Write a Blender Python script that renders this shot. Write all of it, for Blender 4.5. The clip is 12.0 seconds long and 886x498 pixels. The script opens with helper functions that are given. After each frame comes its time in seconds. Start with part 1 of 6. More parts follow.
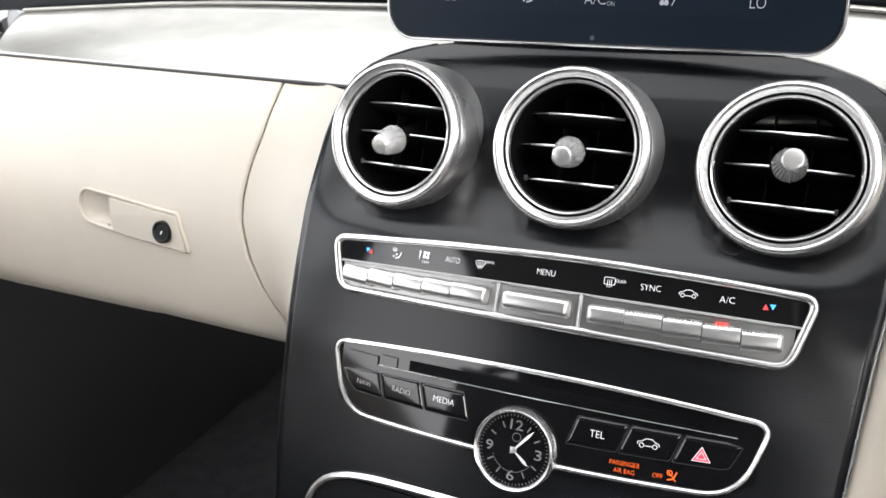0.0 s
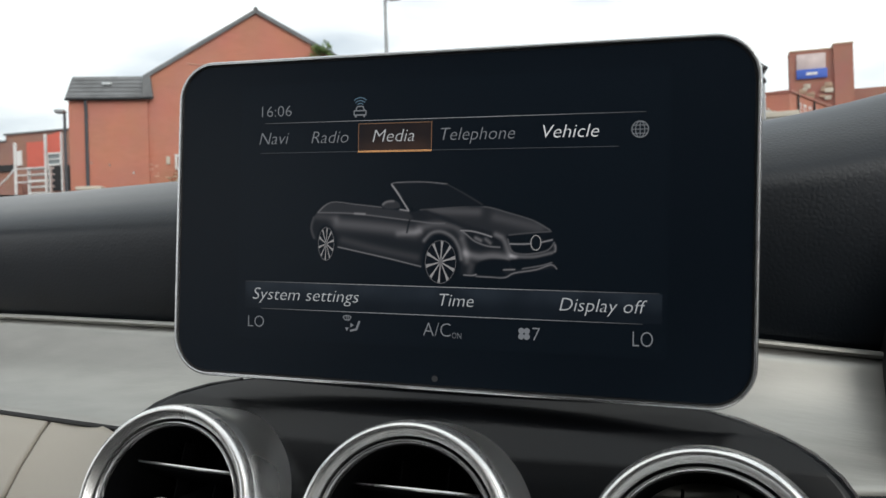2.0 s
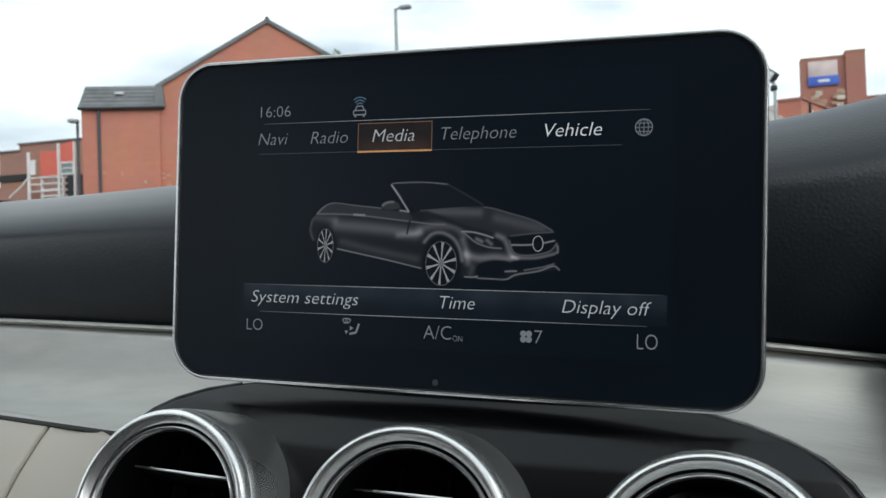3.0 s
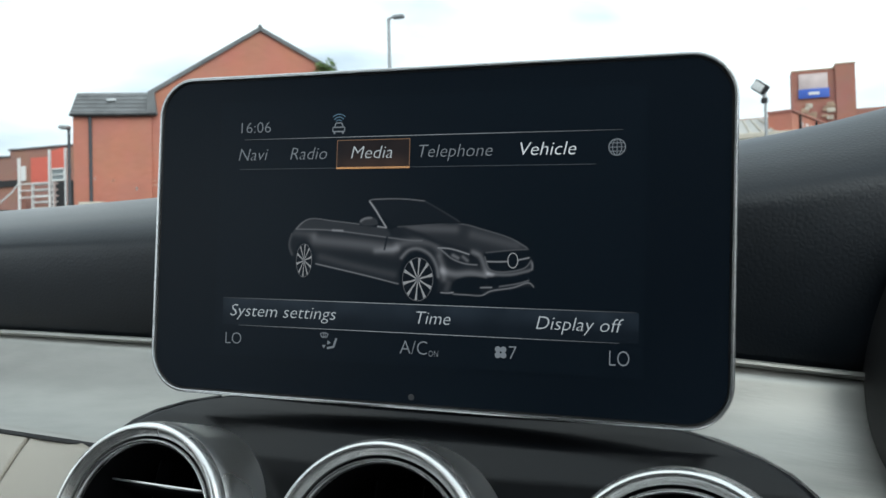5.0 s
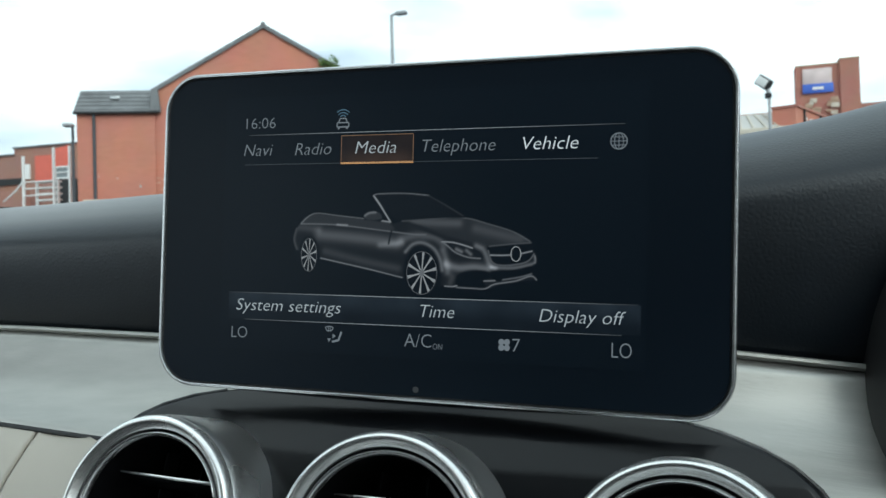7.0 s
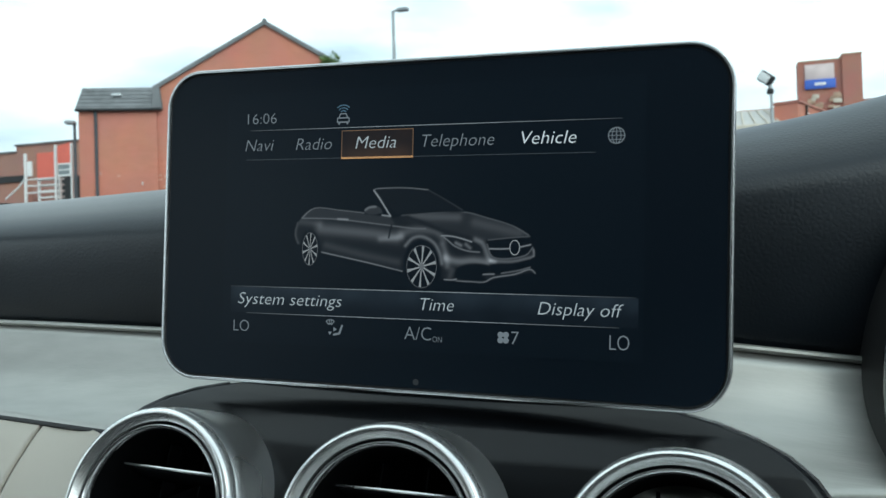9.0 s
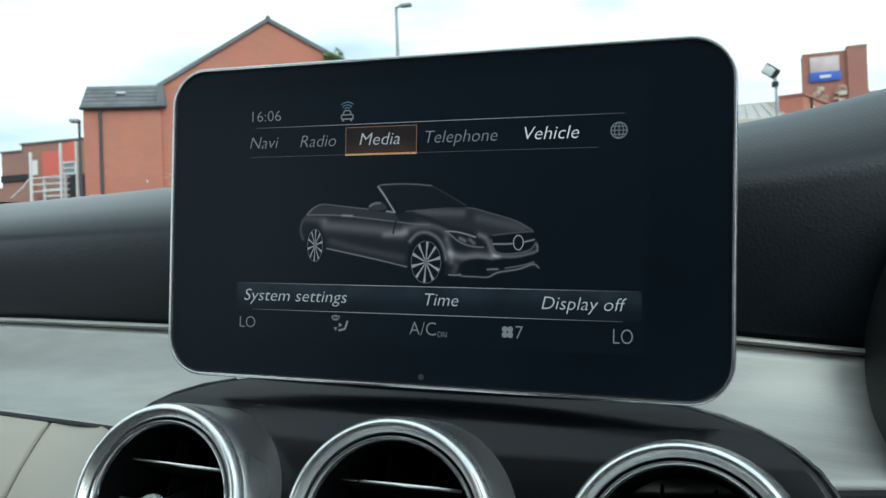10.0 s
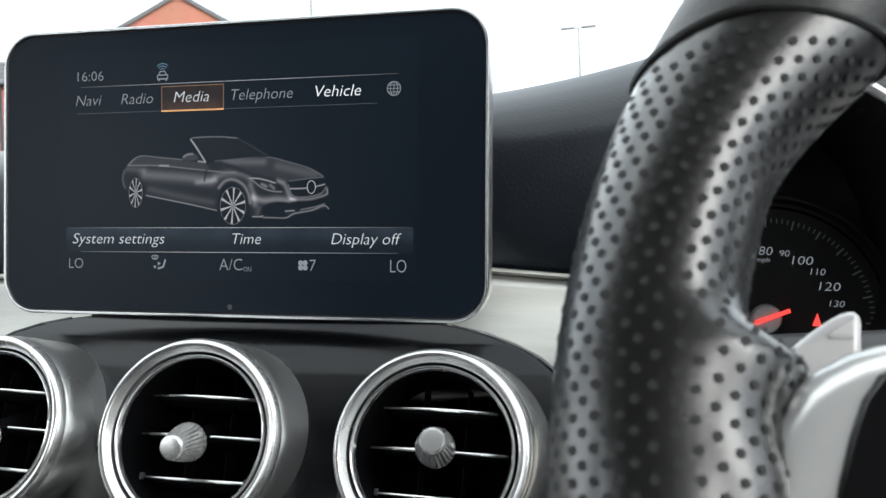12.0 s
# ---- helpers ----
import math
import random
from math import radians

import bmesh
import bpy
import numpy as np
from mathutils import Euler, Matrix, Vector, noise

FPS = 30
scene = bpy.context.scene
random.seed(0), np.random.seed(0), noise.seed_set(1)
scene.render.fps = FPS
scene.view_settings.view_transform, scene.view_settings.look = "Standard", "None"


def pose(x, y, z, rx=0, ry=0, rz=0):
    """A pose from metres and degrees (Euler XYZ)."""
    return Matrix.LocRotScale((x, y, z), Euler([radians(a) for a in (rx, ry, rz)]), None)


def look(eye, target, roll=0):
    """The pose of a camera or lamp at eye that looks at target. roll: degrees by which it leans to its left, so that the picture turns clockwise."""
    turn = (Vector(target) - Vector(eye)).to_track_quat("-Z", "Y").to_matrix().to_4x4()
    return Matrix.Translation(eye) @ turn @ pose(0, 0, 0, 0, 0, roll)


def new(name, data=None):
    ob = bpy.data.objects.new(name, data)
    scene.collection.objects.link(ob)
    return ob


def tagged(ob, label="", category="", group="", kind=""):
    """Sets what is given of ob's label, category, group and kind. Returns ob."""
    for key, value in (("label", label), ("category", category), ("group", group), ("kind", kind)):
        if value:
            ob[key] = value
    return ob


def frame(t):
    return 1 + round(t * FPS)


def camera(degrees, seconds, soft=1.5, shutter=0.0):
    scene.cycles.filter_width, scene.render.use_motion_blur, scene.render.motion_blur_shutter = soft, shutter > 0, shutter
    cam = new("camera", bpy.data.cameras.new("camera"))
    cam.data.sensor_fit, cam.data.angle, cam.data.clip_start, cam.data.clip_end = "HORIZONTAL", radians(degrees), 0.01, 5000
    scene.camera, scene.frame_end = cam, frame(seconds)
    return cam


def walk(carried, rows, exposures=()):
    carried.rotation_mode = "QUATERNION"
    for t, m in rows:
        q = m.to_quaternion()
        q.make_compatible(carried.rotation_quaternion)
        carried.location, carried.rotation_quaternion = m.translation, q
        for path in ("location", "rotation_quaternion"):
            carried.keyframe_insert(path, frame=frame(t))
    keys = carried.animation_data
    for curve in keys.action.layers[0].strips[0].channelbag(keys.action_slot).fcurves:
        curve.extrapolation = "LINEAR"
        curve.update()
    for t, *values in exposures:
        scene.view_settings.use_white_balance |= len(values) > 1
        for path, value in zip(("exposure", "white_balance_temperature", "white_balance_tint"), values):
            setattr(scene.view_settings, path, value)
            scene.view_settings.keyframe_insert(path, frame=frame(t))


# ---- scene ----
cam = camera(54.4, 12.0, soft=1.5)
cam.data.dof.use_dof, cam.data.dof.focus_distance, cam.data.dof.aperture_fstop = True, 0.40, 32.0
PATH = [
    (0, (0.126, -0.461, 1.078), (-0.668, 1.219, 0.336), -1.4),
    (0.3, (0.128, -0.458, 1.085), (-0.633, 1.279, 0.449), -0.4),
    (0.5, (0.13, -0.457, 1.101), (-0.613, 1.317, 0.55), -0.1),
    (0.8, (0.13, -0.45, 1.114), (-0.576, 1.38, 0.724), 0.8),
    (1, (0.129, -0.441, 1.116), (-0.548, 1.413, 0.797), 0.8),
    (1.5, (0.12, -0.379, 1.103), (-0.509, 1.511, 0.926), 0.4),
    (2, (0.11, -0.33, 1.079), (-0.506, 1.57, 0.985), 0.1),
    (2.5, (0.111, -0.322, 1.075), (-0.519, 1.575, 1.001), -0.0),
    (3, (0.112, -0.323, 1.076), (-0.528, 1.57, 1.001), -0.0),
    (5, (0.119, -0.325, 1.079), (-0.503, 1.575, 1.025), 0.4),
    (5.5, (0.119, -0.326, 1.078), (-0.504, 1.574, 1.022), 0.4),
    (6, (0.119, -0.327, 1.078), (-0.506, 1.572, 1.019), 0.4),
    (6.5, (0.119, -0.328, 1.077), (-0.508, 1.57, 1.017), 0.4),
    (7, (0.12, -0.328, 1.078), (-0.51, 1.569, 1.016), 0.2),
    (9, (0.122, -0.331, 1.077), (-0.512, 1.564, 1.007), 0.1),
    (9.5, (0.123, -0.333, 1.078), (-0.518, 1.56, 1.001), -0.2),
    (10, (0.123, -0.333, 1.077), (-0.522, 1.559, 0.997), -0.3),
    (10.5, (0.122, -0.335, 1.077), (-0.526, 1.556, 0.995), -0.4),
    (11, (0.126, -0.343, 1.075), (-0.523, 1.547, 0.988), -0.3),
    (11.5, (0.155, -0.359, 1.068), (-0.463, 1.539, 0.949), -0.3),
    (12, (0.191, -0.368, 1.062), (-0.275, 1.572, 0.934), -0.6),
]
EXPOSURES = [(0.0, 1.72, 6650, 14), (0.5, 1.34, 6650, 15), (1.0, 0.92, 6750, 13), (1.5, 0.34, 6750, 10), (2.0, 0.1, 6600, 10), (2.6, 0.05, 6350, 8),
             (5.0, 0.22, 6100, 3), (7.0, 0.22, 5950, -1), (9.0, 0.22, 5800, -4), (11.0, 0.22, 5800, -4), (11.5, 0.30, 5950, -1), (12.0, 0.94, 6350, 8)]
walk(cam, [(t, look(eye, target, roll)) for t, eye, target, roll in PATH], EXPOSURES)

# ---------------------------------------------------------------- light
world = bpy.data.worlds.new("overcast_sky")
scene.world = world
world.use_nodes = True
wn, wl = world.node_tree.nodes, world.node_tree.links
wn.clear()
w_out = wn.new("ShaderNodeOutputWorld")
w_bg = wn.new("ShaderNodeBackground")
w_sky = wn.new("ShaderNodeTexSky")
w_sky.sky_type, w_sky.sun_disc = "NISHITA", False
w_sky.sun_elevation, w_sky.sun_rotation = radians(29), radians(129)
w_tc = wn.new("ShaderNodeTexCoord")
w_map = wn.new("ShaderNodeMapping")
w_map.inputs["Scale"].default_value = (1.0, 1.0, 3.2)
w_noise = wn.new("ShaderNodeTexNoise")
w_noise.inputs["Scale"].default_value, w_noise.inputs["Detail"].default_value = 2.6, 6.0
w_ramp = wn.new("ShaderNodeValToRGB")
w_ramp.color_ramp.elements[0].position, w_ramp.color_ramp.elements[0].color = 0.36, (6.6, 7.4, 8.3, 1)
w_ramp.color_ramp.elements[1].position, w_ramp.color_ramp.elements[1].color = 0.54, (14.0, 14.3, 14.4, 1)
w_mix = wn.new("ShaderNodeMix")
w_mix.data_type = "RGBA"
w_mix.inputs["Factor"].default_value = 0.88
wl.new(w_tc.outputs["Generated"], w_map.inputs["Vector"])
wl.new(w_map.outputs["Vector"], w_noise.inputs["Vector"])
wl.new(w_noise.outputs["Fac"], w_ramp.inputs["Fac"])
wl.new(w_sky.outputs["Color"], w_mix.inputs["A"])
wl.new(w_ramp.outputs["Color"], w_mix.inputs["B"])
wl.new(w_mix.outputs["Result"], w_bg.inputs["Color"])
w_bg.inputs["Strength"].default_value = 0.1
wl.new(w_bg.outputs["Background"], w_out.inputs["Surface"])

sun_data = bpy.data.lights.new("sun", "SUN")
sun_data.energy, sun_data.angle, sun_data.color = 1.3, radians(40), (1.0, 0.97, 0.92)
sun = new("sun", sun_data)
sun.matrix_world = look((3.2, -2.6, 3.3), (0, 0, 1.0))

# ---------------------------------------------------------------- materials
def mat(name, col, rough=0.5, metal=0.0, var=0.10, scale=60.0, bump=0.0, bscale=400.0, coat=0.0, stretch=(1, 1, 1), rvar=0.08, spec=0.5, cells=False, coat_rough=0.05, streak=False):
    m = bpy.data.materials.new(name)
    m.use_nodes = True
    n, l = m.node_tree.nodes, m.node_tree.links
    b = n["Principled BSDF"]
    tc = n.new("ShaderNodeTexCoord")
    mp = n.new("ShaderNodeMapping")
    mp.inputs["Scale"].default_value = stretch
    l.new(tc.outputs["Object"], mp.inputs["Vector"])
    fine = n.new("ShaderNodeTexNoise")
    fine.inputs["Scale"].default_value, fine.inputs["Detail"].default_value = scale, 5.0
    l.new(mp.outputs["Vector"], fine.inputs["Vector"])
    wide = n.new("ShaderNodeTexNoise")
    wide.inputs["Scale"].default_value, wide.inputs["Detail"].default_value = scale * 0.12, 3.0
    l.new(mp.outputs["Vector"] if streak else tc.outputs["Object"], wide.inputs["Vector"])
    both = n.new("ShaderNodeMath")
    both.operation = "ADD"
    l.new(fine.outputs["Fac"], both.inputs[0])
    l.new(wide.outputs["Fac"], both.inputs[1])
    rm = n.new("ShaderNodeMapRange")
    rm.inputs["From Min"].default_value, rm.inputs["From Max"].default_value = 0.65, 1.35
    l.new(both.outputs["Value"], rm.inputs["Value"])
    mix = n.new("ShaderNodeMix")
    mix.data_type = "RGBA"
    mix.inputs["A"].default_value = (*[c * (1 - var) for c in col], 1)
    mix.inputs["B"].default_value = (*[min(1, c * (1 + var)) for c in col], 1)
    l.new(rm.outputs["Result"], mix.inputs["Factor"])
    l.new(mix.outputs["Result"], b.inputs["Base Color"])
    rr = n.new("ShaderNodeMapRange")
    rr.inputs["To Min"].default_value, rr.inputs["To Max"].default_value = max(0.02, rough - rvar), min(1, rough + rvar)
    l.new(wide.outputs["Fac"], rr.inputs["Value"])
    l.new(rr.outputs["Result"], b.inputs["Roughness"])
    b.inputs["Metallic"].default_value = metal
    b.inputs["Specular IOR Level"].default_value = spec
    b.inputs["Coat Weight"].default_value = coat
    b.inputs["Coat Roughness"].default_value = coat_rough
    if bump:
        if cells:
            g = n.new("ShaderNodeTexVoronoi")
            g.feature = "DISTANCE_TO_EDGE"
            g.inputs["Scale"].default_value = bscale
            out = g.outputs["Distance"]
        else:
            g = n.new("ShaderNodeTexNoise")
            g.inputs["Scale"].default_value, g.inputs["Detail"].default_value = bscale, 3.0
            out = g.outputs["Fac"]
        l.new(mp.outputs["Vector"], g.inputs["Vector"])
        bp = n.new("ShaderNodeBump")
        bp.inputs["Strength"].default_value, bp.inputs["Distance"].default_value = bump, 0.001
        l.new(out, bp.inputs["Height"])
        l.new(bp.outputs["Normal"], b.inputs["Normal"])
    return m


def glow(name, col, strength=1.0):
    m = bpy.data.materials.new(name)
    m.use_nodes = True
    n, l = m.node_tree.nodes, m.node_tree.links
    b = n["Principled BSDF"]
    b.inputs["Base Color"].default_value = (0.0088, 0.0140, 0.0218, 1)
    b.inputs["Roughness"].default_value = 0.30
    b.inputs["Specular IOR Level"].default_value = 0.12
    b.inputs["Emission Color"].default_value = (*col, 1)
    b.inputs["Emission Strength"].default_value = strength
    return m


def shaded_glow(name, col, low, high, z0, z1):
    """A lit display colour that fades from the height z0 to z1, with soft mottling."""
    m = glow(name, col, low)
    n, l = m.node_tree.nodes, m.node_tree.links
    tc, sep, mr, no, mu = [n.new(k) for k in ("ShaderNodeTexCoord", "ShaderNodeSeparateXYZ", "ShaderNodeMapRange", "ShaderNodeTexNoise", "ShaderNodeMath")]
    mr.interpolation_type = "SMOOTHSTEP"
    mr.inputs["From Min"].default_value, mr.inputs["From Max"].default_value = z0, z1
    mr.inputs["To Min"].default_value, mr.inputs["To Max"].default_value = low * 1.7, high * 1.7
    no.inputs["Scale"].default_value, no.inputs["Detail"].default_value = 70.0, 2.0
    mu.operation = "MULTIPLY"
    l.new(tc.outputs["Object"], sep.inputs[0])
    l.new(sep.outputs["Z"], mr.inputs["Value"])
    l.new(tc.outputs["Object"], no.inputs["Vector"])
    l.new(mr.outputs["Result"], mu.inputs[0])
    l.new(no.outputs["Fac"], mu.inputs[1])
    l.new(mu.outputs["Value"], n["Principled BSDF"].inputs["Emission Strength"])
    return m


def faded_glow(name, col, strength):
    """A lit display line that fades towards the sides of the display."""
    m = glow(name, col, strength)
    n, l = m.node_tree.nodes, m.node_tree.links
    tc, sep, ab, mr = [n.new(k) for k in ("ShaderNodeTexCoord", "ShaderNodeSeparateXYZ", "ShaderNodeMath", "ShaderNodeMapRange")]
    ab.operation = "ABSOLUTE"
    mr.inputs["From Min"].default_value, mr.inputs["From Max"].default_value = 0.025, 0.088
    mr.inputs["To Min"].default_value, mr.inputs["To Max"].default_value = strength, strength * 0.12
    l.new(tc.outputs["Object"], sep.inputs[0])
    l.new(sep.outputs["X"], ab.inputs[0])
    l.new(ab.outputs["Value"], mr.inputs["Value"])
    l.new(mr.outputs["Result"], n["Principled BSDF"].inputs["Emission Strength"])
    return m


def brick_mat(name, c1, c2, mortar):
    m = mat(name, c1, 0.85, var=0.2, scale=2.0, bump=0.3, bscale=60)
    n, l = m.node_tree.nodes, m.node_tree.links
    br = n.new("ShaderNodeTexBrick")
    br.inputs["Scale"].default_value = 1.0
    br.inputs["Brick Width"].default_value, br.inputs["Row Height"].default_value = 0.225, 0.075
    br.inputs["Mortar Size"].default_value = 0.008
    br.inputs["Color1"].default_value, br.inputs["Color2"].default_value = (*c1, 1), (*c2, 1)
    br.inputs["Mortar"].default_value = (*mortar, 1)
    tc = n.new("ShaderNodeTexCoord")
    mp = n.new("ShaderNodeMapping")
    mp.inputs["Rotation"].default_value = (radians(90), 0, 0)
    l.new(tc.outputs["Object"], mp.inputs["Vector"])
    l.new(mp.outputs["Vector"], br.inputs["Vector"])
    wide = n.new("ShaderNodeTexNoise")
    wide.inputs["Scale"].default_value, wide.inputs["Detail"].default_value = 0.7, 5.0
    l.new(tc.outputs["Object"], wide.inputs["Vector"])
    mx = n.new("ShaderNodeMix")
    mx.data_type, mx.blend_type = "RGBA", "MULTIPLY"
    mx.inputs["Factor"].default_value = 0.3
    l.new(br.outputs["Color"], mx.inputs["A"])
    l.new(wide.outputs["Color"], mx.inputs["B"])
    l.new(mx.outputs["Result"], n["Principled BSDF"].inputs["Base Color"])
    return m


def glass_mat(name, tint=(1, 1, 1), gloss=0.06):
    m = bpy.data.materials.new(name)
    m.use_nodes = True
    n, l = m.node_tree.nodes, m.node_tree.links
    n.clear()
    o, mx, tr, gl = [n.new(k) for k in ("ShaderNodeOutputMaterial", "ShaderNodeMixShader", "ShaderNodeBsdfTransparent", "ShaderNodeBsdfGlossy")]
    tr.inputs["Color"].default_value = (*tint, 1)
    gl.inputs["Roughness"].default_value = 0.02
    mx.inputs["Fac"].default_value = gloss
    l.new(tr.outputs[0], mx.inputs[1])
    l.new(gl.outputs[0], mx.inputs[2])
    l.new(mx.outputs[0], o.inputs["Surface"])
    return m


BEIGE = mat("beige_leather", (0.525, 0.482, 0.412), 0.5, var=0.03, scale=25, bump=0.10, bscale=900)
PAD = mat("black_grained_leather", (0.0100, 0.0140, 0.0195), 0.36, var=0.15, scale=40, bump=0.12, bscale=430, cells=True, spec=0.43)
RIM = mat("black_smooth_leather", (0.030, 0.030, 0.031), 0.36, var=0.15, scale=60, bump=0.12, bscale=700)
ALU = mat("brushed_aluminium", (0.46, 0.455, 0.425), 0.41, 0.78, var=0.13, scale=140, bump=0.08, bscale=900, stretch=(0.04, 1, 1), rvar=0.03, streak=True)
SILVER = mat("satin_silver", (0.92, 0.92, 0.91), 0.27, 0.88, var=0.04, scale=80, bump=0.006, bscale=900, rvar=0.03)
SATIN = mat("satin_dark_silver", (0.82, 0.82, 0.815), 0.28, 0.93, var=0.04, scale=80, bump=0.02, bscale=1500)
CHROME = mat("polished_chrome", (0.84, 0.84, 0.84), 0.16, 0.9, var=0.02, scale=40, rvar=0.04)
ASH = mat("black_ash_veneer", (0.0062, 0.0070, 0.0086), 0.25, var=0.5, scale=150, bump=0.035, bscale=260, stretch=(0.10, 1, 1), rvar=0.10, spec=0.33, streak=True)
GLOSS = mat("gloss_black_plastic", (0.006, 0.006, 0.007), 0.07, var=0.1, scale=30, rvar=0.03, spec=0.65)
MATTE = mat("matt_black_plastic", (0.012, 0.012, 0.013), 0.6, var=0.15, scale=120, bump=0.1, bscale=900)
CAPBLACK = mat("satin_black_plastic", (0.006, 0.006, 0.007), 0.42, var=0.15, scale=60, bump=0.05, bscale=900, spec=0.25)
PAINTSILVER = mat("silver_spoke_paint", (0.90, 0.90, 0.89), 0.26, 0.5, var=0.03, scale=60)
PADDLESILVER = mat("pale_silver_paint", (0.86, 0.85, 0.85), 0.35, 0.1, var=0.03, scale=60)
DEEP = mat("black_vent_plastic", (0.0055, 0.0058, 0.0066), 0.65, var=0.1, scale=100, spec=0.04)
CARPET = mat("dark_grey_carpet", (0.035, 0.035, 0.038), 0.95, var=0.3, scale=300, bump=0.6, bscale=900, spec=0.1)
# Paler than the carpet: the colour stands in for haze in the dark footwell.
HAZEGREY = mat("haze_grey_bulkhead", (0.38, 0.38, 0.40), 0.95, var=0.2, scale=200, bump=0.4, bscale=900, spec=0.1)
LINING = mat("dark_grey_lining", (0.05, 0.05, 0.052), 0.9, var=0.05, scale=200, bump=0.2, bscale=900)
ROOFLINING = mat("pale_cloth_headlining", (0.64, 0.62, 0.58), 0.9, var=0.05, scale=200, bump=0.2, bscale=900)
FRAME = mat("satin_frame_silver", (0.70, 0.71, 0.72), 0.27, 0.88, var=0.02, scale=40, rvar=0.02)
SCREEN = mat("black_display_glass", (0.0088, 0.0140, 0.0218), 0.30, var=0.05, scale=10, rvar=0.02, spec=0.12)
DIMGREY = mat("dim_grey_plastic", (0.06, 0.062, 0.065), 0.5)
KEYLINE = mat("key_edge_grey", (0.07, 0.073, 0.077), 0.4, 0.4)
CLOCKGREY = mat("dim_grey_dial_print", (0.17, 0.17, 0.18), 0.45)
KEYGREY = mat("grey_print", (0.42, 0.42, 0.42), 0.5)
W_TEXT = glow("white_display_text", (0.80, 0.84, 0.88), 0.40)
D_TEXT = glow("dim_display_and_dial_text", (0.42, 0.45, 0.49), 0.32)
B_TEXT = glow("bright_display_text", (0.95, 0.97, 1.0), 0.55)
HOLE = mat("perforation_dark", (0.030, 0.031, 0.032), 0.6, spec=0.35)
KNOB = mat("bright_knurled_silver", (0.88, 0.88, 0.87), 0.24, 0.74, var=0.04, scale=200, bump=0.03, bscale=1500)
KEYMETAL = mat("satin_key_silver", (0.70, 0.70, 0.69), 0.38, 0.95, var=0.04, scale=80, bump=0.02, bscale=1500)
WELL = mat("grey_key_well", (0.36, 0.36, 0.355), 0.36, 0.9, var=0.05, scale=80)
PRINT = glow("lit_white_key_print", (0.9, 0.92, 0.95), 0.45)
AMBER = glow("amber_warning_light", (1.0, 0.15, 0.02), 0.5)
RED = glow("red_light", (1.0, 0.06, 0.05), 0.9)
PINK = glow("red_hazard_print", (0.80, 0.05, 0.09), 0.5)
LEVER = mat("dark_grey_lever_plastic", (0.035, 0.035, 0.037), 0.45, var=0.1, scale=100, bump=0.1, bscale=900)
REDP = glow("red_key_print", (0.75, 0.06, 0.06), 0.7)
BLUEP = glow("blue_key_print", (0.06, 0.35, 0.75), 0.8)
BRICK = brick_mat("red_brick", (0.58, 0.220, 0.150), (0.52, 0.195, 0.130), (0.58, 0.275, 0.20))
BRICK_PALE = brick_mat("pale_worn_brick", (0.68, 0.40, 0.30), (0.62, 0.36, 0.27), (0.66, 0.45, 0.36))
BRICK_DULL = brick_mat("brown_brick", (0.40, 0.19, 0.14), (0.35, 0.16, 0.12), (0.40, 0.28, 0.23))
SLATE = mat("grey_slate", (0.15, 0.155, 0.16), 0.7, var=0.3, scale=3, bump=0.4, bscale=8)
ASPHALT = mat("asphalt", (0.055, 0.055, 0.056), 0.9, var=0.3, scale=3, bump=0.5, bscale=60)
WHITE = mat("white_paint", (0.75, 0.75, 0.74), 0.5, var=0.05, scale=3)
CARWHITE = mat("white_car_paint", (0.72, 0.73, 0.74), 0.25, var=0.03, scale=2, coat=0.6)
CARSILVER = mat("pale_silver_car_paint", (0.55, 0.57, 0.58), 0.28, 0.3, var=0.03, scale=2, coat=0.6)
CARRED = mat("red_car_paint", (0.42, 0.03, 0.03), 0.25, var=0.05, scale=2, coat=0.6)
CARGLASS = mat("pale_car_glass", (0.20, 0.23, 0.24), 0.05, var=0.05, scale=2)
PALEPANE = mat("pale_window_pane", (0.62, 0.62, 0.60), 0.2, var=0.12, scale=1.5)
TYRE = mat("tyre_rubber", (0.02, 0.02, 0.02), 0.85, var=0.2, scale=20)
STEEL = mat("galvanised_steel", (0.32, 0.33, 0.34), 0.5, 0.6, var=0.15, scale=8)
LEAF = mat("green_leaves", (0.15, 0.25, 0.07), 0.6, var=0.5, scale=3)
BARK = mat("brown_bark", (0.10, 0.07, 0.05), 0.9, var=0.3, scale=12, bump=0.5, bscale=30)
BLUE = mat("blue_cladding", (0.05, 0.12, 0.50), 0.5, var=0.08, scale=2)
HOARD = mat("dark_grey_hoarding", (0.07, 0.075, 0.085), 0.8, var=0.12, scale=2)
GLASS = glass_mat("clear_glass", (0.97, 0.99, 0.98), 0.05)
CARPANE = glass_mat("pale_car_window_glass", (0.80, 0.84, 0.84), 0.38)
STONE = mat("pale_stone", (0.55, 0.50, 0.42), 0.8, var=0.12, scale=3)


# ---------------------------------------------------------------- mesh helpers
INV = {}
EYE4 = Matrix.Identity(4)


def thing(name, m, label, category, group="", kind="", local=False):
    """An Empty at the base of a thing; its parts are given in world metres, or in its own (local)."""
    e = new(name)
    e.empty_display_size = 0.05
    e.matrix_basis = m
    INV[e.name] = EYE4 if local else m.inverted()
    return tagged(e, label, category, group, kind)


